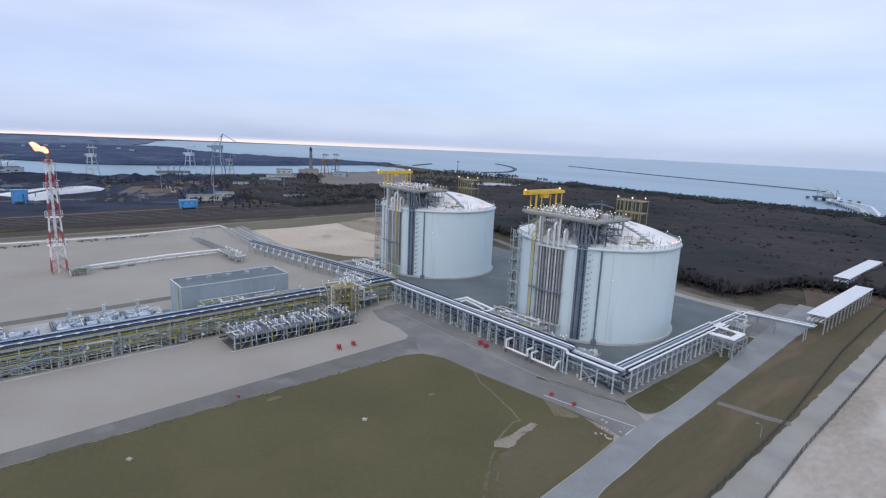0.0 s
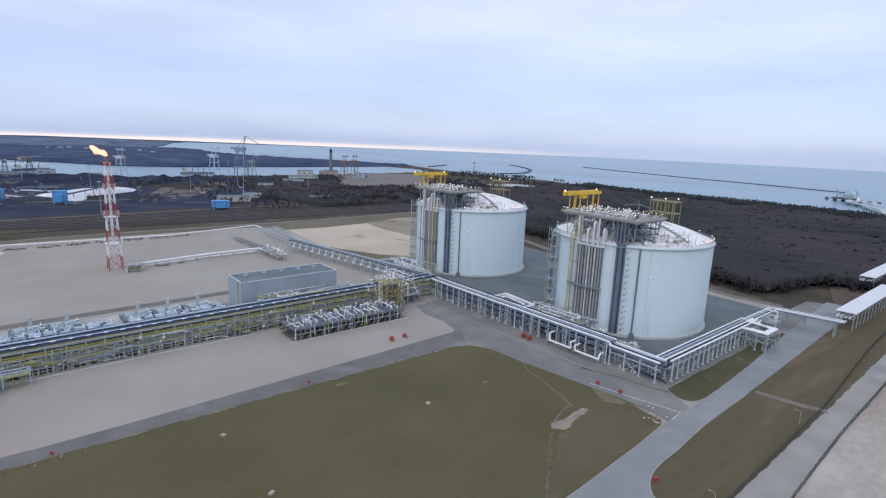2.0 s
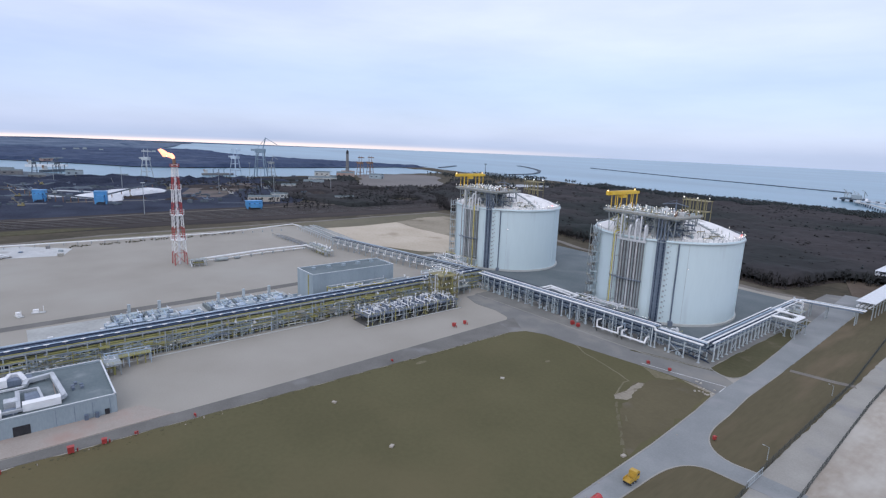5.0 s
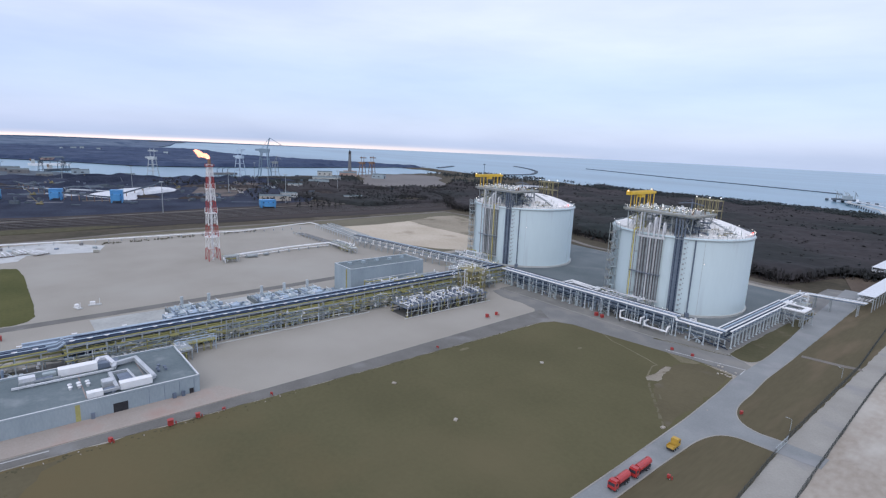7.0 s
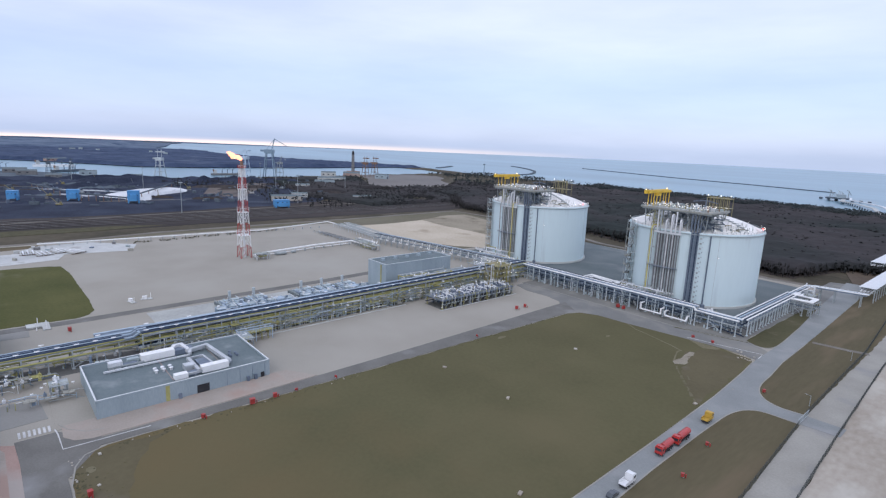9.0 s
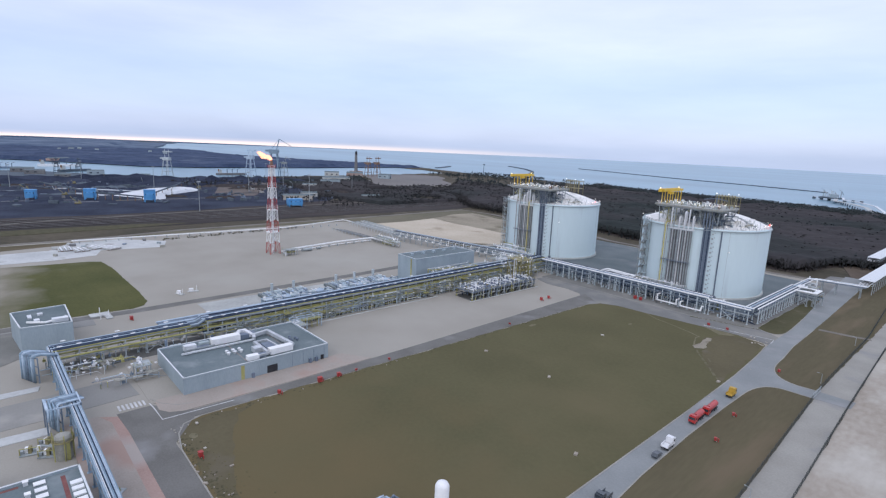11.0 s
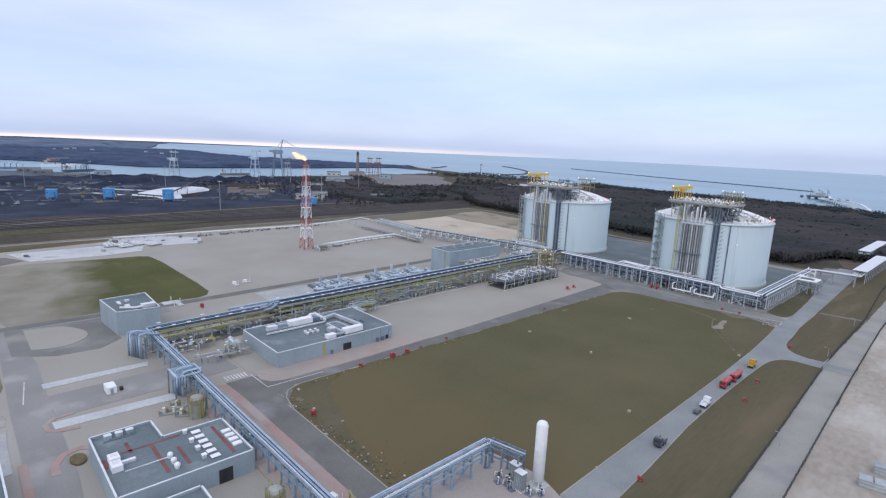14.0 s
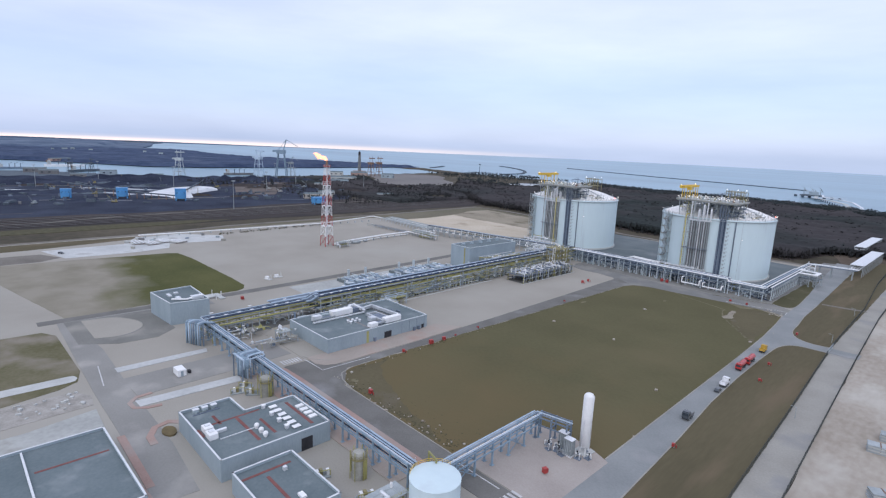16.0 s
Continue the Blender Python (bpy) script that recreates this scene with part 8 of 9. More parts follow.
for x, y, n in ((-184.5, 65, 5), (-180, 69, 4), (-187, 69.5, 3), (-120, 62, 5), (-150, 80, 3), (-104, 66, 5)):
    t = thing("utility_skid", "small grey utility skid with pipes", "skid", x, y, 0.1, 15 * n, group="utility skids")
    part("base", Shape().box(0, 0, 0, 5, 3, 0.3), GALV, t)
    for k in range(n):
        part("unit", Shape().box(-2 + k, 0.5 * (k % 2), 0.3, 0.8, 1.4, 1.0 + 0.5 * (k % 3)), (GALV, WHITE, DULLYELLOW)[k % 3], t)
    part("pipe", Shape().line([(-2.4, -1, 0.3), (-2.4, -1, 2.2), (2.4, -1, 2.2), (2.4, -1, 0.3)], 0.14, 6), OLIVE, t)
manifold(-99, 62, 2, 3, "cluttered yellow and grey pipes beside the water tank", 16, 8, False)
manifold(-104, 500, 3, 3, "yellow railed valve group at the corner of the apron", 14, 11, False)
manifold(-402, 247, 2, 3, "small valve group at the flare foot", 15, 3, False)

# far compound by the perimeter road
slab("ground_grass_strip", [(-538, -60), (-537, 76), (-535, 122), (-524, 118), (-517, 77), (-511, 38), (-507, -60)], 0.09, VERGE, "olive grass strip beside the far compound", "grass verge")
slab("ground_rail_grass", [(-619, -160), (-618, 105), (-612, 190), (-600, 235), (-590, 170), (-590, 92), (-596, -160)], 0.0, DARKWEED, "olive grass band beside the railway", "grass verge")
slab("ground_soil_patch", [(-462, 12), (-463, 40), (-472, 54), (-490, 44), (-492, 10)], 0.11, TRACK, "damp brown soil beside the pale pad", "bare soil")
slab("ground_white_pad", [(-503, 46), (-467, 56), (-465, 101), (-470, 128), (-488, 134), (-480, 178), (-505, 186), (-532, 155), (-529, 118), (-504, 102)], 0.1, WHITEPAD, "pale concrete compound pad", "concrete pad")
for i, (x, y) in enumerate(((-508, 108), (-500, 116), (-504, 126), (-496, 134))):
    t = thing("pipe_stack", "stack of pale pipes on bearers", "pipe stack", x, y, 0.1, 8 * i, group="pipe stacks")
    for k in range(7):
        part("pipe", Shape().tube((0, k * 1.5, 0.9 + 0.4 * (k % 2)), (14, k * 1.5, 0.9 + 0.4 * (k % 2)), 0.5, 6), SILVER if k % 2 else CONC, t)
    for k in (2, 12):
        part("bearer", Shape().box(k, 4.5, 0, 0.5, 11, 0.4), RUST, t)
rnd = random.Random(63)
for k in range(10):
    x, y = rnd.uniform(-524, -478), rnd.uniform(100, 184)
    t = thing("stored_crate", ("grey weathered crate stored on the far compound", "pale bundle of stored material on the far compound")[k % 2], "crate", x, y, 0.05, rnd.uniform(0, 90), group="stored crates")
    L_, W_, h_ = rnd.uniform(1.5, 5.0), rnd.uniform(1.2, 2.4), rnd.uniform(0.8, 2.4)
    part("body", Shape().box(0, 0, 0.2, L_, W_, h_), (VAPGREY, CONC, SCREEN, GRATING, STEELBLUE, CONC)[k % 6], t)
    for q in (-0.3, 0.3):
        part("bearer", Shape().box(q * L_, 0, 0, 0.3, W_ * 1.05, 0.2), RUST, t)
car(-486, 56, 30, BODYDARK, "dark pickup parked on the far pad")


# ---- woods ----
def clump_template(seed):
    """A ragged crown lump of eight faces."""
    r_ = np.random.RandomState(seed)
    v = np.array([(1, 0, 0), (0, 1, 0), (-1, 0, 0), (0, -1, 0), (0, 0, 1), (0, 0, -0.8)], float)
    v *= r_.uniform(0.65, 1.25, (6, 1))
    f = np.array([(0, 1, 4), (1, 2, 4), (2, 3, 4), (3, 0, 4), (1, 0, 5), (2, 1, 5), (3, 2, 5), (0, 3, 5)])
    return v, f


CLUMPS = [clump_template(k) for k in range(12)]


def wood(name, spots, height, material, label, lumps=5, spread=2.4, conifer=False, seed=3, base=-0.3, squat=(0.8, 1.6)):
    """Many small trees: a tapered trunk, bare limbs and ragged crown lumps, in one mesh."""
    r_ = np.random.RandomState(seed)
    V, F, k = [], [], 0
    for x, y in spots:
        h = height * r_.uniform(0.8, 1.12) * (1.0 + 0.25 * noise.noise(Vector((x * 0.02, y * 0.02, seed))))
        w = 0.03 * h
        tv = [(x - w, y - w, base), (x + w, y - w, base), (x, y + w, base), (x, y, base + h * 0.95)]
        V.append(np.array(tv))
        F.append(np.array([(0, 1, 3), (1, 2, 3), (2, 0, 3)]) + k)
        k += 4
        for i in range(lumps):
            cv, cf = CLUMPS[r_.randint(12)]
            q = (i + 0.6) / lumps
            if conifer:
                s, rad, z = (1.15 - q) * spread * 1.3, 0.4 * (1 - q), h * (0.25 + 0.75 * q)
                sc = (s, s, h * 0.2)
            else:
                rad, z = spread * r_.uniform(0.1, 1.0), h * r_.uniform(0.38, 1.0)
                s = spread * r_.uniform(0.28, 0.62)
                sc = (s, s, s * r_.uniform(*squat))
            a = r_.uniform(0, 6.28)
            c, sn = math.cos(a), math.sin(a)
            rot = np.array([(c, -sn, 0), (sn, c, 0), (0, 0, 1)])
            V.append((cv * sc) @ rot.T + (x + rad * math.cos(a * 7), y + rad * math.sin(a * 7), base + z))
            F.append(cf + k)
            k += 6
    v, f = np.concatenate(V), np.concatenate(F)
    me = bpy.data.meshes.new(name)
    me.vertices.add(len(v))
    me.vertices.foreach_set("co", v.astype(np.float32).ravel())
    me.loops.add(len(f) * 3)
    me.loops.foreach_set("vertex_index", f.astype(np.int32).ravel())
    me.polygons.add(len(f))
    me.polygons.foreach_set("loop_start", np.arange(0, len(f) * 3, 3, dtype=np.int32))
    me.update(calc_edges=True)
    me.polygons.foreach_set("use_smooth", [True] * len(f))
    me.materials.append(material)
    return tagged(new(name, me), label, "trees", kind="stuff")


def scatter(n, xr, yr, keep, seed):
    r_ = np.random.RandomState(seed)
    pts = np.stack([r_.uniform(*xr, n), r_.uniform(*yr, n)], 1)
    return [tuple(p) for p in pts if keep(p[0], p[1])]


def edge_y(x):
    """South edge of the coastal forest."""
    return np.interp(x, [-700, -590, -440, -350, -300, -174, -143, -126, -112, -60, 120, 500], [712, 632, 612, 612, 600, 586, 574, 576, 640, 668, 690, 695])


def in_reeds(x, y):
    """Inside the open reed plain."""
    return x < -885 and 705 < y < 1085 and (y - 705) < (-905 - x) * 1.15 + 190 and (y - 705) > (-930 - x) * 0.5


def patchy(x, y, s=0.012, o=0.0):
    return noise.noise(Vector((x * s, y * s, o)))


slab("ground_forest_floor", [(-760, 760), (-600, 655), (-440, 618), (-350, 618), (-280, 598), (-174, 588), (-143, 576), (-126, 578), (-112, 644), (-60, 672), (120, 694), (600, 700), (600, 1210), (-130, 1215), (-660, 1240), (-900, 1300), (-880, 1000)], -0.12, surface("leaf_litter", (0.040, 0.033, 0.029), (0.070, 0.057, 0.049), 0.02, 0.3, 0.95, bump=0.4, spec=0.1), "dark forest floor of leaf litter", "forest floor")
SHORE = lambda x, y, m: y < float(coast_y(x)) - m
def canopy(name, xr, yr, step, keep, height, material, label, seed, rough=0.22):
    """A knotted sheet of twigs under the tree tops, sinking to the ground at the edges."""
    xs, ys = np.arange(*xr, step), np.arange(*yr, step)
    index, vs, fs = {}, [], []
    r_ = random.Random(seed)
    for i, x in enumerate(xs):
        for j, y in enumerate(ys):
            if keep(x, y):
                h = height * (0.62 + 0.30 * noise.noise(Vector((x * 0.03, y * 0.03, seed))) + rough * noise.noise(Vector((x * 1.1 / step, y * 1.1 / step, seed))) + r_.uniform(-0.3, 0.3) * rough)
                index[i, j] = len(vs)
                vs.append([x + r_.uniform(-0.3, 0.3) * step, y + r_.uniform(-0.3, 0.3) * step, h])
    for (i, j), k in index.items():
        near = [index.get((i + a, j + b)) for a, b in ((1, 0), (1, 1), (0, 1))]
        if None not in near:
            fs.append((k, *near))
        if any((i + a, j + b) not in index for a in (-1, 0, 1) for b in (-1, 0, 1)):
            vs[k][2] = 0.35 * vs[k][2] if step < 3.5 else -0.3
    me = bpy.data.meshes.new(name)
    me.from_pydata(vs, [], fs)
    me.materials.append(material)
    me.polygons.foreach_set("use_smooth", [step < 10] * len(fs))
    return tagged(new(name, me), label, "trees", kind="stuff")


TWIGS = surface("bare_twig_canopy", (0.033, 0.032, 0.034), (0.056, 0.050, 0.051), 0.007, 0.12, 0.95, bump=0.25, spots=((0.024, 0.030, 0.029), 0.004, 0.46, 0.62), spec=0.1)
canopy("bare_canopy", (-760, 560), (578, 1290), 3.2, lambda x, y: y > edge_y(x) + 9 and SHORE(x, y, 30), 11.8, TWIGS, "brown tangle of leafless twigs between the trees", 1, 0.07)
canopy("far_bank_canopy", (-2950, -1520), (-900, 1400), 15, lambda x, y: SHORE(x, y, 60) and river(x, y) <= 0 and x < -1545, 12, FARWOOD, "dark woodland canopy across the channel, tinted blue for haze", 2, 0.10)
# skyline woods take the haze-tinted colour
canopy("skyline_canopy", (-4600, -2900), (-2000, 1250), 40, lambda x, y: SHORE(x, y, 200), 20, HAZEWOOD, "distant woods tinted blue for haze", 3, 0.10)
wood("bare_forest", scatter(4500, (-760, 560), (570, 1290), lambda x, y: y > edge_y(x) and SHORE(x, y, 30) and patchy(x, y) > -0.42, 1), 8.6, FOREST, "dense leafless brown winter forest", lumps=5, spread=3.8, seed=1, squat=(0.3, 0.55))
wood("pine_forest", scatter(5000, (-760, 560), (640, 1290), lambda x, y: y > edge_y(x) + 20 and SHORE(x, y, 22) and (patchy(x, y, 0.008, 5.0) > 0.5 or not SHORE(x, y, 90)), 2), 10.5, PINE, "dark green pines among the bare forest and along the shore", lumps=5, spread=3.2, seed=2, squat=(0.5, 0.8))
wood("forest_front", scatter(11000, (-700, 500), (560, 760), lambda x, y: edge_y(x) - 1 < y < edge_y(x) + 18, 14), 8.0, FOREST, "bare brown trees along the forest's front", lumps=7, spread=1.3, seed=14, squat=(2.6, 5.0))
wood("shore_pines", scatter(16000, (-760, 560), (1080, 1290), lambda x, y: SHORE(x, y, 24) and not SHORE(x, y, 120), 15), 10.0, PINE, "dark green pines along the shore", lumps=4, spread=3.4, seed=15, squat=(0.5, 0.8))
canopy("railside_canopy", (-1150, -640), (420, 1010), 4.0, lambda x, y: y > 330 + (x + 1150) * 0.2 + 90 and x < -646 and y > 525 + (x + 640) * -0.2 - 60 and not in_reeds(x, y) and not (-960 < x < -780 and y < 460) and patchy(x, y, 0.01, 2.0) > -0.4, 7.5, TWIGS, "dark brown tangle of bushes beyond the railway", 4, 0.16)
wood("forest_edge_scrub", scatter(1000, (-640, 300), (560, 720), lambda x, y: edge_y(x) - 6 < y < edge_y(x) + 6, 3), 4.0, FOREST, "low brown scrub at the forest edge", lumps=4, spread=1.8, seed=4)
# trees by the rail yard and in the port
wood("yard_trees", scatter(1500, (-1150, -640), (330, 1000), lambda x, y: patchy(x, y, 0.01, 2.0) > -0.08 and not in_reeds(x, y) and not (-960 < x < -780 and y < 420) and y > 330 + (x + 1150) * 0.2, 5), 9.0, FOREST, "bare trees and bushes scattered beyond the rail yard", lumps=5, spread=2.1, seed=5)
wood("yard_bushes", [(-512 - 0.06 * (y - 200) + random.uniform(-3, 3), y) for y in np.arange(185, 318, 1.5) if int(y / 5) % 4], 1.5, DARKWEED, "row of low dark bushes along the gravel plot", lumps=4, spread=1.0, seed=7)
wood("coast_trees", scatter(2400, (-1560, -740), (950, 1400), lambda x, y: SHORE(x, y, 40) and x > -1210 and not in_reeds(x, y) and patchy(x, y, 0.006, 3.0) > -0.2, 8), 11.0, PINE, "dark trees towards the harbour mouth", lumps=4, spread=3.0, seed=8)
wood("railside_wood", scatter(2400, (-930, -640), (500, 1010), lambda x, y: x < -640 - 0.25 * (y - 560) * 0.2 and patchy(x, y, 0.02, 7.0) > -0.3 and y > 520 + (x + 640) * -0.35 and not in_reeds(x, y), 12), 6.5, FOREST, "dense bare brown wood beside the railway", lumps=5, spread=2.4, seed=12, squat=(0.5, 1.0))
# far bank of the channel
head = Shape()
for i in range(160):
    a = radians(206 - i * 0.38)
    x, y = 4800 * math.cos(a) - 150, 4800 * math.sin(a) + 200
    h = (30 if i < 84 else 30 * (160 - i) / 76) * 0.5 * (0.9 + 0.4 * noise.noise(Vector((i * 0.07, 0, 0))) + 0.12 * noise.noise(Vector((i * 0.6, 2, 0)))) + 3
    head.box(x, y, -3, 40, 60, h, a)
setting("backdrop_headland", head, HAZEHEAD, "low headland on the horizon, tinted pale blue for haze", "headland")

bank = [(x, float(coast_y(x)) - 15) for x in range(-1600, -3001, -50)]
# the floor shares the canopy's painted haze
slab("ground_far_bank", bank + [(-3000, -2200), (-2150, -2200), (-2025, -500), (-1990, 0), (-1915, 160), (-1845, 230), (-1755, 310), (-1610, 420), (-1570, 540), (-1560, 900)], 0.3, FARWOOD, "dark forest floor across the channel, tinted blue for haze", "forest floor")
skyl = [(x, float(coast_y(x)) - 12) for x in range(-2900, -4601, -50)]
# haze painted into the land colour as well
slab("ground_skyline", skyl + [(-4600, -1500), (-2900, -2200)], 3.2, HAZEWOOD, "distant land tinted blue for haze", "distant land")
slab("ground_beach_pond", [(-880, 1010), (-840, 1040), (-800, 1120), (-830, 1170), (-880, 1120)], 0.6, TARP, "pale flat clearing near the shore", "clearing")
beacon = thing("lattice_mast", "slim dark lattice radio mast", "mast", -1220, 1325, -0.3)
part("mast_body", Shape().tube((0, 0, 0), (0, 0, 30), 1.6, 4, 0.8), MOLE, beacon)
part("mast_head", Shape().box(0, 0, 30, 5, 5, 2.5), MOLE, beacon)

# ---- port and coal yard ----
def heap(name, label, x, y, L, W, H, turn, mt, seed):
    """A long ridge of loose material with a wavering crest."""
    s = Shape()
    n, m = 26, 9
    vs, fs = [], []
    for i in range(n):
        for j in range(m):
            u, v = i / (n - 1) * 2 - 1, j / (m - 1) * 2 - 1
            taper = max(0.0, 1 - abs(u) ** 5)
            z = H * max(0.0, 1 - abs(v) ** 1.2) * taper * (0.75 + 0.5 * noise.noise(Vector((u * 4 + seed, v * 1.3, seed)))) 
            vs.append((u * L / 2, v * W / 2, z - 0.3))
    for i in range(n - 1):
        for j in range(m - 1):
            a = i * m + j
            fs.append((a, a + m, a + m + 1, a + 1))
    s.add(vs, fs)
    ob = new(name, s.mesh(name, mt))
    ob.matrix_basis = pose(x, y, 0, 0, 0, turn)
    return tagged(ob, label, "heap", group="heaps")


for i, (x, y, L, W, H, turn) in enumerate(((-1195, 70, 300, 40, 12, 88), (-1190, 280, 180, 34, 12, 85), (-1120, 330, 260, 46, 13, 84), (-1090, 470, 150, 42, 14, 80), (-1130, 130, 220, 50, 10, 92), (-1060, 250, 160, 30, 7, 88), (-1010, 420, 120, 30, 8, 75), (-960, 90, 240, 40, 6, 95), (-1000, -60, 260, 60, 9, 95), (-880, 20, 200, 40, 5, 92), (-860, 320, 120, 24, 4, 86), (-1080, 560, 120, 36, 9, 84))):
    heap("coal_stockpile", "long black coal stockpile", x, y, L, W, H, turn, COAL, i + 1.0)
slab("ground_quay", [(-1215, 345), (-1215, -260), (-1468, -260), (-1462, 60), (-1440, 170), (-1310, 279)], 0.03, MOLE, "dark stained quay ground", "quay")
for k in range(34):
    r_ = random.Random(2100 + k)
    x, y, L, W = r_.uniform(-1150, -735), r_.uniform(-60, 400), r_.uniform(25, 90), r_.uniform(2, 7)
    a = radians(80 + r_.uniform(-22, 22))
    ends = [(x - L / 2 * math.cos(a), y - L / 2 * math.sin(a)), (x, y + r_.uniform(-4, 4)), (x + L / 2 * math.cos(a), y + L / 2 * math.sin(a))]
    slab("ground_yard_streak", strip(ends, W / 2, W / 2), -0.02 + 0.002 * k, (MOLE, BLACK, TRACK, SCREEN, BLACK)[k % 5], ("damp grey wheel streak", "black coal dust streak", "pale dusty wheel track", "grey-brown slurry streak", "black coal dust streak")[k % 5] + " in the coal yard", "yard ground")
sheet_ = Shape()
_edge = [(-893, 217), (-961, 277), (-993, 343), (-959, 356), (-927, 345), (-879, 285), (-829, 271), (-811, 243), (-854, 243)]
_top = [(x * 0.8 + -905 * 0.2, y * 0.8 + 285 * 0.2) for x, y in _edge]
n_ = len(_edge)
sheet_.add([(x, y, -0.3) for x, y in _edge] + [(x, y, 3.2 + 0.8 * (k % 2)) for k, (x, y) in enumerate(_top)], [(k, (k + 1) % n_, n_ + (k + 1) % n_, n_ + k) for k in range(n_)] + [tuple(range(n_, 2 * n_))])
tagged(new("sheeted_mound", sheet_.mesh("sheeted_mound", surface("white_heap_sheeting", (0.50, 0.52, 0.54), (0.70, 0.715, 0.735), 0.02, 0.3, 0.7, bump=0.2))), "wide low heap under white sheeting", "heap", group="heaps")
heap("sheeted_mound", "long thin pale sheeted heap", -985, 215, 150, 9, 2, 52, TARP, 23.0)
heap("ore_stockpile", "low brown ore stockpile", -985, 440, 140, 40, 6, 66, MUD, 26.0)
slab("ground_reed_plain", [(-1250, 880), (-1253, 1030), (-1161, 1085), (-880, 880), (-905, 788), (-930, 705)], -0.08, surface("dry_reeds", (0.128, 0.118, 0.110), (0.182, 0.168, 0.157), 0.01, 0.1, 0.95, bump=0.2), "pale dry reed plain", "reed plain")
slab("ground_ore_yard", [(-1090, 440), (-1045, 535), (-832, 402), (-852, 345)], 0.02, surface("dull_ore_ground", (0.105, 0.088, 0.078), (0.19, 0.165, 0.15), 0.02, 0.3, 0.95, bump=0.3, spots=((0.06, 0.055, 0.055), 0.02, 0.52, 0.7), spec=0.1), "brown ore-stained storage ground", "ore yard")
slab("ground_brown_clearing", [(-108, 650), (-92, 600), (-62, 560), (-52, 566), (-50, 700), (-84, 720)], 0.07, surface("brown_bare_clearing", (0.085, 0.066, 0.050), (0.14, 0.112, 0.088), 0.04, 0.6, 0.95, bump=0.3, spec=0.1), "bare brown clearing at the forest edge", "clearing")
slab("road_port", strip([(-652, -200), (-652, 60), (-667, 119), (-676, 193), (-684, 275), (-692, 430), (-690, 620)], 1.6, 1.6), 0.24, TRACK, "pale dusty service track", "road")
slab("road_port_b", strip([(-1030, 60), (-940, 180), (-900, 210)], 7, 7), -0.02, TARP, "pale concrete strip in the coal yard", "road")
for k, off in enumerate((0, 9, 18, 30, 41, 52)):
    t = thing("rail_track", "railway track on dark ballast", "railway", -640 - off, 0, -0.15, group="railway tracks")
    pts = [(0, -500), (4, 0), (18, 271), (24, 560), (20, 800)]
    part("ballast", Shape().prism(strip(pts, 1.9, 1.9), 0, 0.35), MUD, t)
    for s in (-0.75, 0.75):
        part("rail", Shape().prism(strip([(x + s, y) for x, y in pts], 0.09, 0.09), 0.35, 0.5), SCREEN, t)
def yard_scatter(name, n, mt, label, seed, big):
    """Small sheds, loads and machines too far to tell apart."""
    r_ = random.Random(seed)
    s_ = Shape()
    for _ in range(n):
        x, y = r_.uniform(-1200, -700), r_.uniform(-150, 760)
        if river(x, y) > 0 or x > -790 + 0.1 * y - 20 or in_reeds(x, y):
            continue
        s_.box(x, y, -0.2, r_.uniform(1.5, big), r_.uniform(1.5, big * 0.5), r_.uniform(0.8, 4.5), r_.uniform(0, 3))
    return setting(name, s_, mt, label, "yard clutter", kind="stuff")


yard_scatter("yard_clutter", 50, SCREEN, "grey-brown sheds and loads scattered in the port yard", 61, 7)
yard_scatter("yard_clutter", 320, MOLE, "dark grey loads and machines scattered in the port yard", 62, 12)
yard_scatter("yard_clutter", 60, DARKPANEL, "blue-grey loads scattered in the port yard", 63, 9)
for k in range(40):
    r_ = random.Random(900 + k)
    x, y = r_.uniform(-1180, -800), r_.uniform(-80, 620)
    if river(x, y) > 0:
        continue
    t = thing("yard_machine", ("grey", "yellow", "dark", "pale")[k % 4] + " loading machine among the coal heaps", "machine", x, y, -0.1, r_.uniform(0, 180), group="coal yard machines")
    mt = (GALV, DULLYELLOW, STEELBLUE, CONC)[k % 4]
    part("chassis", Shape().box(0, 0, 0.6, 7, 3, 1.4), mt, t)
    part("cab", Shape().box(1.6, 0, 2.0, 2.2, 2.4, 2.2), mt, t)
    part("boom", Shape().tube((-1, 0, 2), (-8, 0, r_.uniform(5, 13)), 0.4, 5), mt, t)
    part("track", Shape().box(0, 0, 0, 7.4, 3.6, 0.7), BLACK, t)
for k in range(26):
    r_ = random.Random(1300 + k)
    x, y = r_.uniform(-1170, -790), r_.uniform(-60, 640)
    heap("yard_mound", ("small dark coal heap", "small grey ash heap", "small brown ore heap")[k % 3] + " in the yard", x, y, r_.uniform(24, 60), r_.uniform(10, 22), r_.uniform(2, 5), r_.uniform(60, 110), (COAL, MUD, MOLE)[k % 3], 40.0 + k)


def blue_hut(x, y, w, d, h, turn, label):
    t = thing("transfer_tower", label, "conveyor tower", x, y, 0, turn, group="blue transfer towers")
    part("body", Shape().box(0, 0, h * 0.28, w, d, h * 0.72), BLUEHUT, t)
    part("roof", Shape().box(0, 0, h, w + 0.8, d + 0.8, 0.4), BLUEHUT, t)
    for px in (-1, 1):
        for py in (-1, 1):
            part("leg", Shape().box(px * w * 0.42, py * d * 0.42, 0, 1.6, 1.6, h * 0.3), BLUEHUT, t)
    part("annex", Shape().box(w * 0.62, 0, h * 0.2, w * 0.35, d * 0.6, h * 0.5), BLUEHUT, t)
    for k in range(3):
        part("window", Shape().box(w / 2 + 0.05, -d * 0.3 + k * d * 0.3, h * 0.6, 0.1, 1.6, 1.8), GLASS, t)
    return t


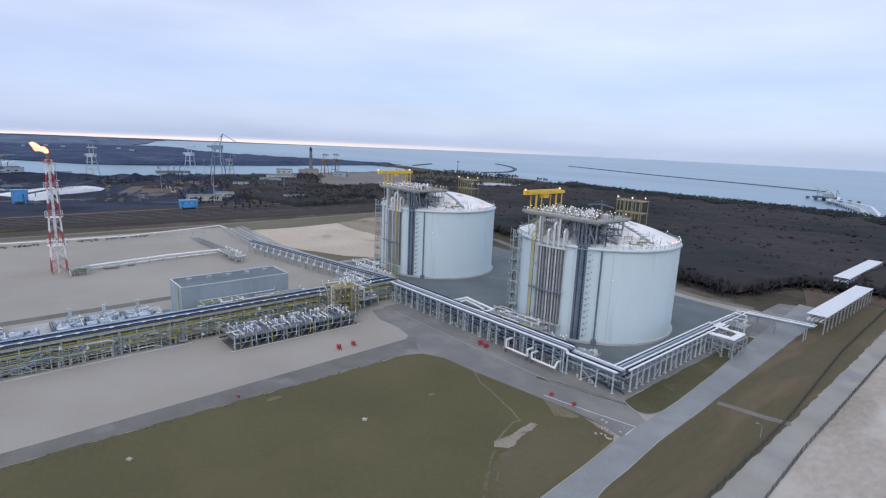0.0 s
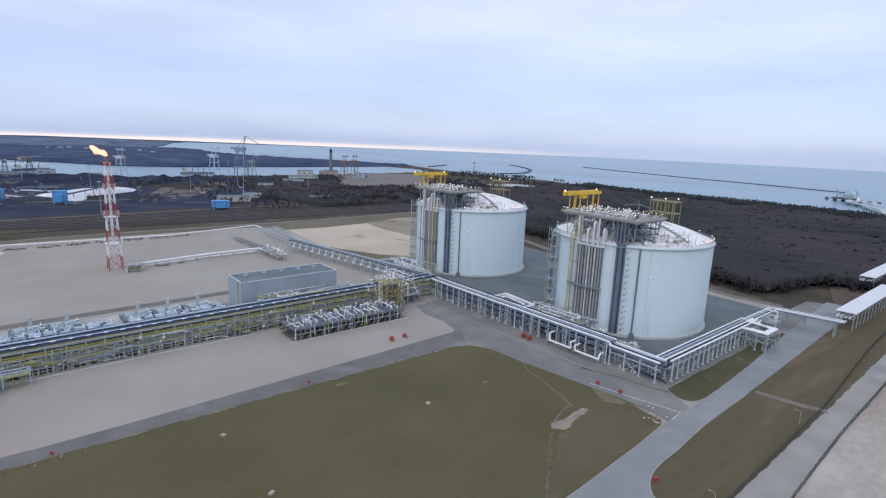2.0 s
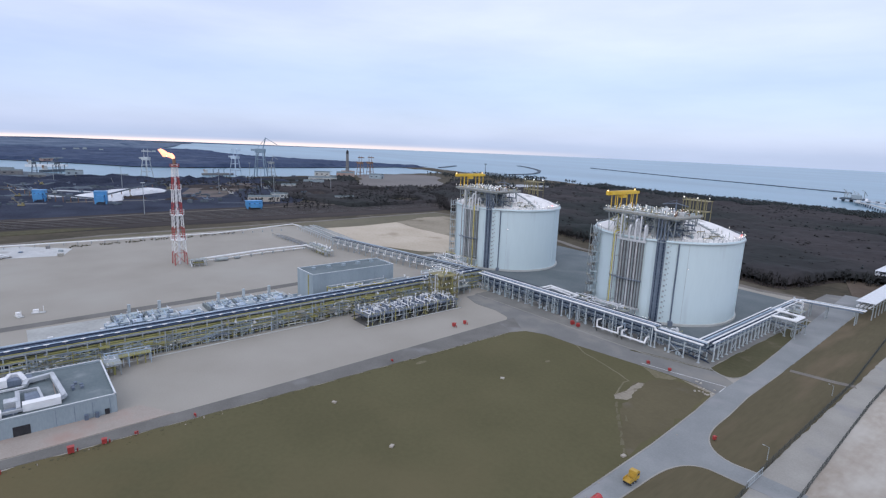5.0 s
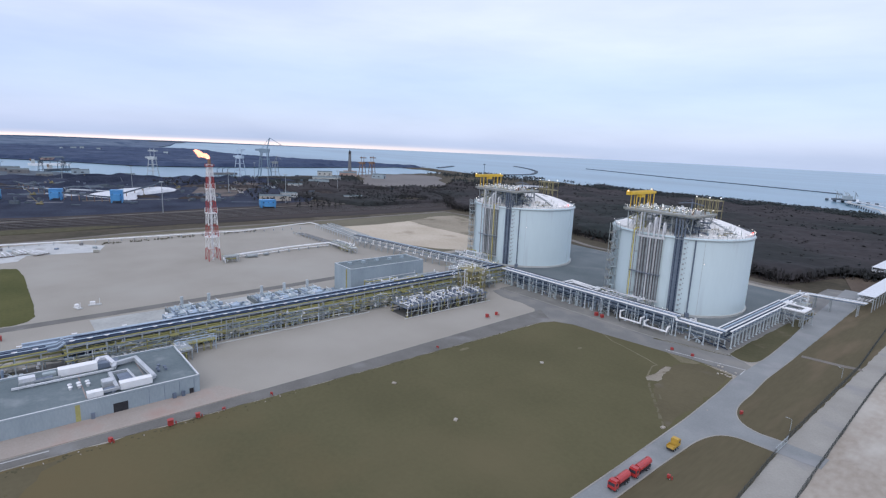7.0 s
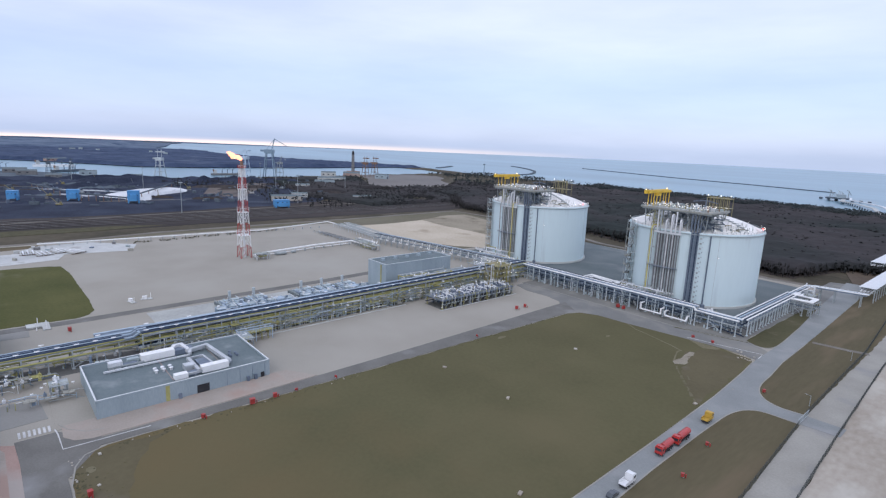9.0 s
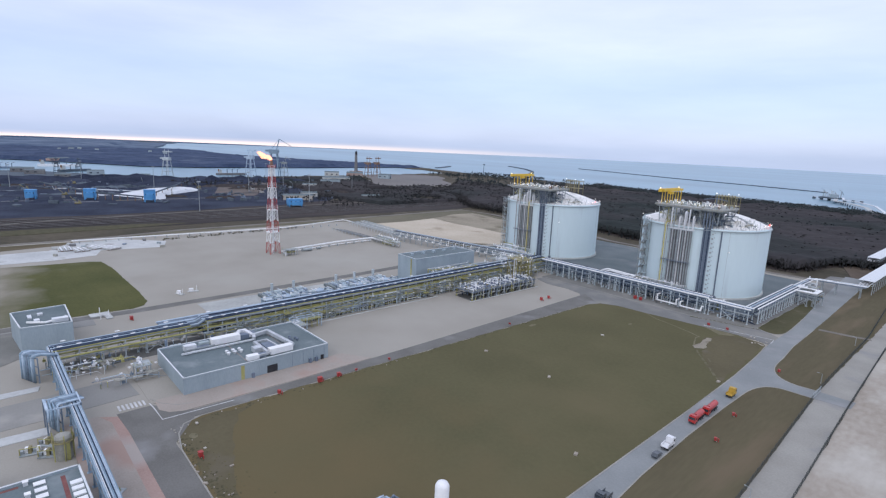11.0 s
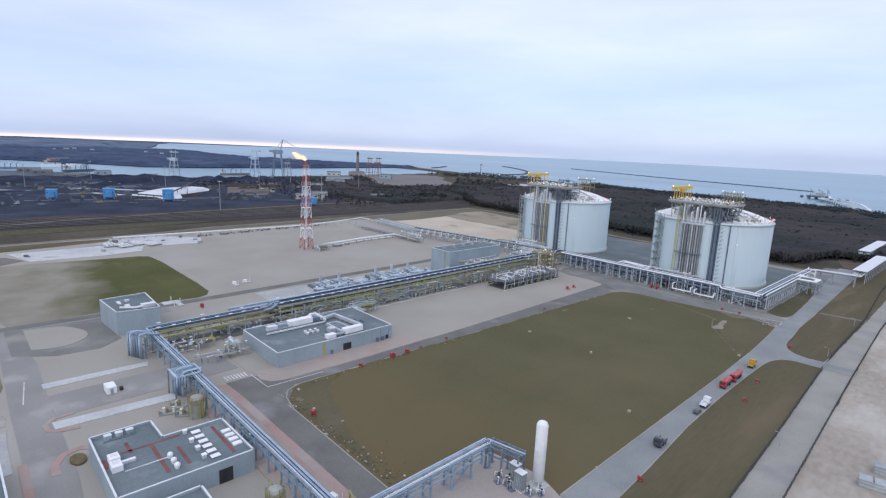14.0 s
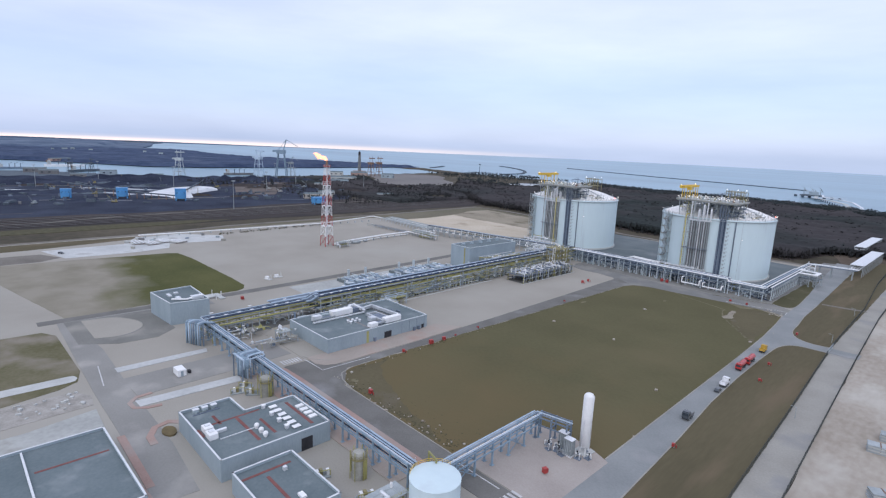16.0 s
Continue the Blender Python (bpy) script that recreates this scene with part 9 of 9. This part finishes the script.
blue_hut(-801, 244, 11, 14, 16, -15, "tall bright blue conveyor transfer tower")
blue_hut(-856, 184, 11, 14, 14, -15, "bright blue conveyor transfer tower on legs")
blue_hut(-881, 122, 10, 12, 12, -15, "bright blue conveyor tower in the coal yard")
blue_hut(-688, 399, 11, 20, 10, -10, "low bright blue hall beside the railway")


def conveyor(a, b, label):
    t = thing("conveyor", label, "conveyor", a[0], a[1], 0, group="conveyors")
    q = (b[0] - a[0], b[1] - a[1], b[2])
    p = (0, 0, a[2])
    part("gallery", Shape().tube(p, q, 1.2, 4), MOLE, t)
    for k in range(1, 8):
        f = k / 8
        part("trestle", Shape().box(q[0] * f, q[1] * f, 0, 0.8, 0.8, p[2] + (q[2] - p[2]) * f), RUST, t)
    return t


conveyor((-801, 244, 6), (-856, 184, 10), "enclosed blue-grey coal conveyor between towers")
conveyor((-856, 184, 10), (-1100, 150, 4), "long coal conveyor out to the stockpiles")
conveyor((-801, 244, 10), (-1090, 380, 4), "long coal conveyor to the quay")


def port_crane(x, y, h, turn, mt, label, jib=True):
    t = thing("port_crane", label, "crane", x, y, -0.3, turn, group="port cranes")
    w = h * 0.14
    for sx in (-1, 1):
        for sy in (-1, 1):
            part("leg", Shape().tube((sx * w, sy * w, 0), (sx * w * 0.55, sy * w * 0.55, h * 0.62), h * 0.014, 5), mt, t)
    for z in (0.22, 0.45, 0.62):
        k = 1 - 0.72 * z
        part("tie", Shape().line([(-w * k, -w * k, h * z), (w * k, -w * k, h * z), (w * k, w * k, h * z), (-w * k, w * k, h * z), (-w * k, -w * k, h * z)], h * 0.01, 4), mt, t)
    part("cab", Shape().box(0, 0, h * 0.62, w * 1.7, w * 1.2, h * 0.1), mt, t)
    if jib:
        part("jib", Shape().tube((w * 0.4, 0, h * 0.68), (w * 1.0, 0, h), h * 0.013, 4).tube((w * 1.0, 0, h), (w * 3.2, 0, h * 0.82), h * 0.009, 4).tube((-w * 0.6, 0, h * 0.7), (w, 0, h), h * 0.007, 4), mt, t)
    else:
        part("boom", Shape().box(w * 0.3, 0, h * 0.9, w * 2.2, w * 0.8, h * 0.04).tube((-w * 0.5, 0, h * 0.7), (-w * 0.5, 0, h), h * 0.012, 4).tube((w * 0.6, 0, h * 0.7), (w * 0.6, 0, h), h * 0.012, 4), mt, t)
    part("counterweight", Shape().box(-w * 1.2, 0, h * 0.66, w * 0.7, w, h * 0.05), mt, t)
    return t


PALECRANE = surface("pale_weathered_crane_paint", (0.36, 0.33, 0.29), (0.50, 0.46, 0.40), 0.1, 1.0, 0.6, bump=0.05)
port_crane(-1215, 376, 58, 40, PALESTEEL, "tall pale gantry crane on the quay", False)
port_crane(-1215, 552, 65, 30, PALEBLUE, "pale blue-grey portal crane on the quay", False)
port_crane(-1215, 609, 88, 55, MIDBLUE, "blue-grey level-luffing crane with raised jib")
port_crane(-1215, 634, 48, 20, GALV, "smaller grey quay crane")
port_crane(-1430, 60, 56, -30, STEELBLUE, "blue-grey crane with a long slanting jib")
port_crane(-1330, 200, 34, 10, MOLE, "low dark quay crane", False)
port_crane(-1330, 238, 34, 15, MOLE, "low dark quay crane", False)
port_crane(-1180, 850, 52, 20, RUST, "rust-brown dock crane by the quay", False)
port_crane(-1190, 885, 52, 20, RUST, "rust-brown dock crane by the quay", False)

light_ = thing("lighthouse", "tall slender brick lighthouse with dark lantern", "lighthouse", -1185, 816, 0)
part("tower", Shape().lathe([(5.0, 0), (4.6, 10), (3.2, 54), (3.8, 55), (3.8, 56)], 16), SCREEN, light_)
part("lantern", Shape().lathe([(3.0, 56), (3.0, 62), (0.3, 66), (0.01, 66)], 12), BLACK, light_)
part("base_house", Shape().box(-8, 6, 0, 22, 26, 14), PAVER, light_)


def shed(x, y, L, W, H, turn, wall, label):
    t = thing("port_shed", label, "shed", x, y, -0.2, turn, group="port sheds")
    part("wall", Shape().box(0, 0, 0, L, W, H), wall, t)
    part("roof", Shape().add([(-L / 2, -W / 2, H), (L / 2, -W / 2, H), (L / 2, W / 2, H), (-L / 2, W / 2, H), (-L / 2, 0, H + W * 0.16), (L / 2, 0, H + W * 0.16)], [(0, 1, 5, 4), (2, 3, 4, 5), (0, 4, 3), (1, 2, 5)]), ROOFGREY, t)
    for k in range(max(2, int(L / 12))):
        part("window", Shape().box(-L / 2 + 6 + k * 12, -W / 2 - 0.05, H * 0.45, 4, 0.1, H * 0.25), GLASS, t)
    part("door", Shape().box(L / 2 + 0.03, 0, 0, 0.1, W * 0.3, H * 0.6), BLACK, t)
    return t


for x, y, L, W, H, turn, mt, label in ((-760, 440, 44, 14, 7, 70, PALECRANE, "long pale low storage shed"), (-800, 480, 26, 12, 6, 66, CONC, "white shed beyond the railway"), (-1150, 790, 40, 22, 12, 60, PAVER, "red brick building at the dock"), (-1210, 760, 36, 18, 10, 60, CONC, "pale building at the dock"), (-1120, 860, 30, 20, 9, 40, CLADGREY, "grey building at the dock"), (-1010, 640, 40, 16, 7, 70, CLADGREY, "grey low yard building"), (-950, 560, 26, 12, 6, 70, CONC, "pale building in the yard"), (-1210, 330, 24, 12, 7, 86, CLADGREY, "grey shed on the quay"), (-1070, 690, 60, 20, 8, 66, CONC, "long pale warehouse by trees"), (-740, 560, 30, 10, 5, 72, CONC, "white low hut by the trees"), (-1858, 262, 60, 14, 7, 122, PAVER, "long reddish quay building on the far bank"), (-1300, 262, 30, 14, 9, 86, CLADGREY, "grey-blue clad building on the quay"), (-1340, 165, 34, 14, 8, 86, SCREEN, "grey-brown flat building on the quay"), (-1400, 150, 40, 16, 8, 84, SCREEN, "grey-brown warehouse on the quay"), (-1250, 200, 26, 12, 6, 84, SCREEN, "low grey-brown quay store")):
    shed(x, y, L, W, H, turn, mt, label)
for x, y, L, W, H, turn in ((-2620, 392, 24, 14, 17, 80), (-2650, 424, 16, 12, 19, 70), (-2600, 350, 12, 10, 16, 80), (-2560, 470, 16, 12, 17, 70), (-2460, 640, 14, 12, 18, 70), (-2300, 655, 18, 12, 17, 70)):
    shed(x, y, L * 0.8, W * 0.8, H * 0.72, turn, VAPGREY, "grey-white buildings among the far woods")


def mast(x, y, h):
    t = thing("floodlight_mast", "slim grey floodlight mast", "mast", x, y, -0.2, group="floodlight masts")
    part("pole", Shape().tube((0, 0, 0), (0, 0, h), 0.45, 6, 0.25), GALV, t)
    part("head", Shape().box(0, 0, h, 4, 4, 0.8), GALV, t)
    return t


for x, y, h in ((-683, 271, 36), (-727, 442, 40), (-1010, 300, 34), (-900, 420, 32), (-1150, 560, 34), (-860, 600, 36), (-1180, 220, 34), (-1060, 110, 34), (-980, 520, 34)):
    mast(x, y, h)


def ship(x, y, L, turn, hull, label):
    t = thing("ship", label, "ship", x, y, -2.2, turn, group="ships")
    W = L * 0.15
    deck = [(-L / 2, -W / 2), (L * 0.3, -W / 2), (L / 2, 0), (L * 0.3, W / 2), (-L / 2, W / 2)]
    part("hull", Shape().prism(deck, 0, L * 0.07), hull, t)
    part("deckhouse", Shape().box(-L * 0.38, 0, L * 0.07, L * 0.09, W * 0.7, L * 0.09).box(-L * 0.38, 0, L * 0.16, L * 0.06, W * 0.8, L * 0.025), CONC, t)
    part("funnel", Shape().box(-L * 0.43, 0, L * 0.13, L * 0.03, W * 0.3, L * 0.07), RUST, t)
    for k in range(3):
        part("deck_crane", Shape().tube((-L * 0.15 + k * L * 0.17, 0, L * 0.07), (-L * 0.15 + k * L * 0.17, 0, L * 0.2), L * 0.01, 5).tube((-L * 0.15 + k * L * 0.17, 0, L * 0.19), (-L * 0.05 + k * L * 0.17, 0, L * 0.24), L * 0.006, 4), MOLE, t)
    return t


ship(-1440, 246, 74, 120, MOLE, "dark grey cargo ship moored at the quay")
ship(-1545, 130, 60, 92, STEELBLUE, "small blue-grey hulled ship at the quay")
ship(-1620, 236, 84, 90, WHITE, "white ferry on the far side of the channel")
ship(-1300, 540, 70, 86, SCREEN, "grey-hulled coaster at the quay")

# ---- breakwaters and jetty ----
def mole(points, w, label):
    return setting("trim_breakwater", Shape().prism(strip(points, w / 2, w / 2), -4, 0.4), MOLE, label, "breakwater")


mole([(-1206, 1420), (-1206, 1505), (-1222, 1560), (-1280, 1650), (-1362, 1750), (-1474, 1849), (-1610, 1944), (-1692, 1988)], 12, "dark stone harbour breakwater, curved at its head")
mole([(-1568, 1423), (-1620, 1510), (-1680, 1597)], 12, "dark stone outer breakwater head")
mole([(-1524, 2305), (-1226, 2198), (-971, 2105), (-670, 2036), (-421, 1962)], 3.6, "long dark outer breakwater")
jet = thing("loading_jetty", "grey loading jetty with a crowded head platform and long pale trestles", "jetty", -338, 1625, -2)
part("head_platform", Shape().box(0, 0, 5.0, 44, 30, 3), MOLE, jet, "dark head platform")
part("deck", Shape().prism(strip([(14, -10), (28, -90), (68, -140), (108, -214), (142, -345), (150, -390)], 4, 4), 5.0, 6.2), CONC, jet)
part("pipe_trestle", Shape().prism(strip([(26, -6), (42, -84), (82, -134), (122, -208), (156, -340), (164, -390)], 2.5, 2.5), 8.4, 10.0), TRIM, jet, "pale pipe trestle")
for k in range(7):
    ax, ay, h = -18 + k * 6, 6 - (k % 2) * 8, 24 - (k % 3) * 4
    part("loading_arm", Shape().tube((ax, ay, 8), (ax, ay, h), 0.9, 5).tube((ax, ay, h), (ax + 4, ay + 6, h - 9), 0.6, 4).tube((ax, ay, h), (ax - 5, ay - 3, h + 3), 0.5, 4), PALESTEEL if k % 2 else GALV, jet)
for k in range(18):
    f = k / 17
    part("pile", Shape().box(16 + 140 * f, -30 - 350 * f, -2, 2.0, 2.0, 7), MOLE, jet)
for k in range(6):
    part("dolphin", Shape().box(-40 + k * 17 + (16 if k > 2 else 0), 24 - k * 5, -2, 6, 6, 7), MOLE, jet)
    part("catwalk", Shape().box(-32 + k * 17 + (16 if k > 2 else 0), 21 - k * 5, 5, 18, 1.2, 0.6, -0.28), TRIM, jet)
part("jetty_house", Shape().box(8, -8, 8, 16, 9, 8), CLADGREY, jet)

# site clutter beyond the fence
for x, y, turn, label in ((-13, 210, 10, "stack of grey concrete slabs on the site"), (-11, 222, 8, "stack of grey concrete slabs"), (-8, 178, 30, "stack of timber and grey panels")):
    t = thing("slab_stack", label, "slab stack", x, y, 0.02, turn, group="slab stacks")
    for k in range(5):
        part("slab", Shape().box(0.1 * (k % 2), 0, k * 0.55, 7 - 0.3 * (k % 2), 4, 0.42), CONC if k % 2 else GALV, t)
        part("batten", Shape().box(0, 0, k * 0.55 + 0.42, 0.3, 4, 0.13), RUST, t)
for x, y, L, W, turn in ((-8, 320, 26, 4, 85), (4, 300, 40, 5, 78), (-10, 150, 30, 4, 88), (10, 200, 50, 6, 80), (18, 260, 60, 5, 86)):
    slab("road_site_track", [(x + a * math.cos(radians(turn)) - b * math.sin(radians(turn)), y + a * math.sin(radians(turn)) + b * math.cos(radians(turn))) for a, b in ((-L, -W / 2), (L, -W / 2), (L, W / 2), (-L, W / 2))], 0.05 + 0.004 * (L % 7), DIRT, "pale wheel track over the site", "track")
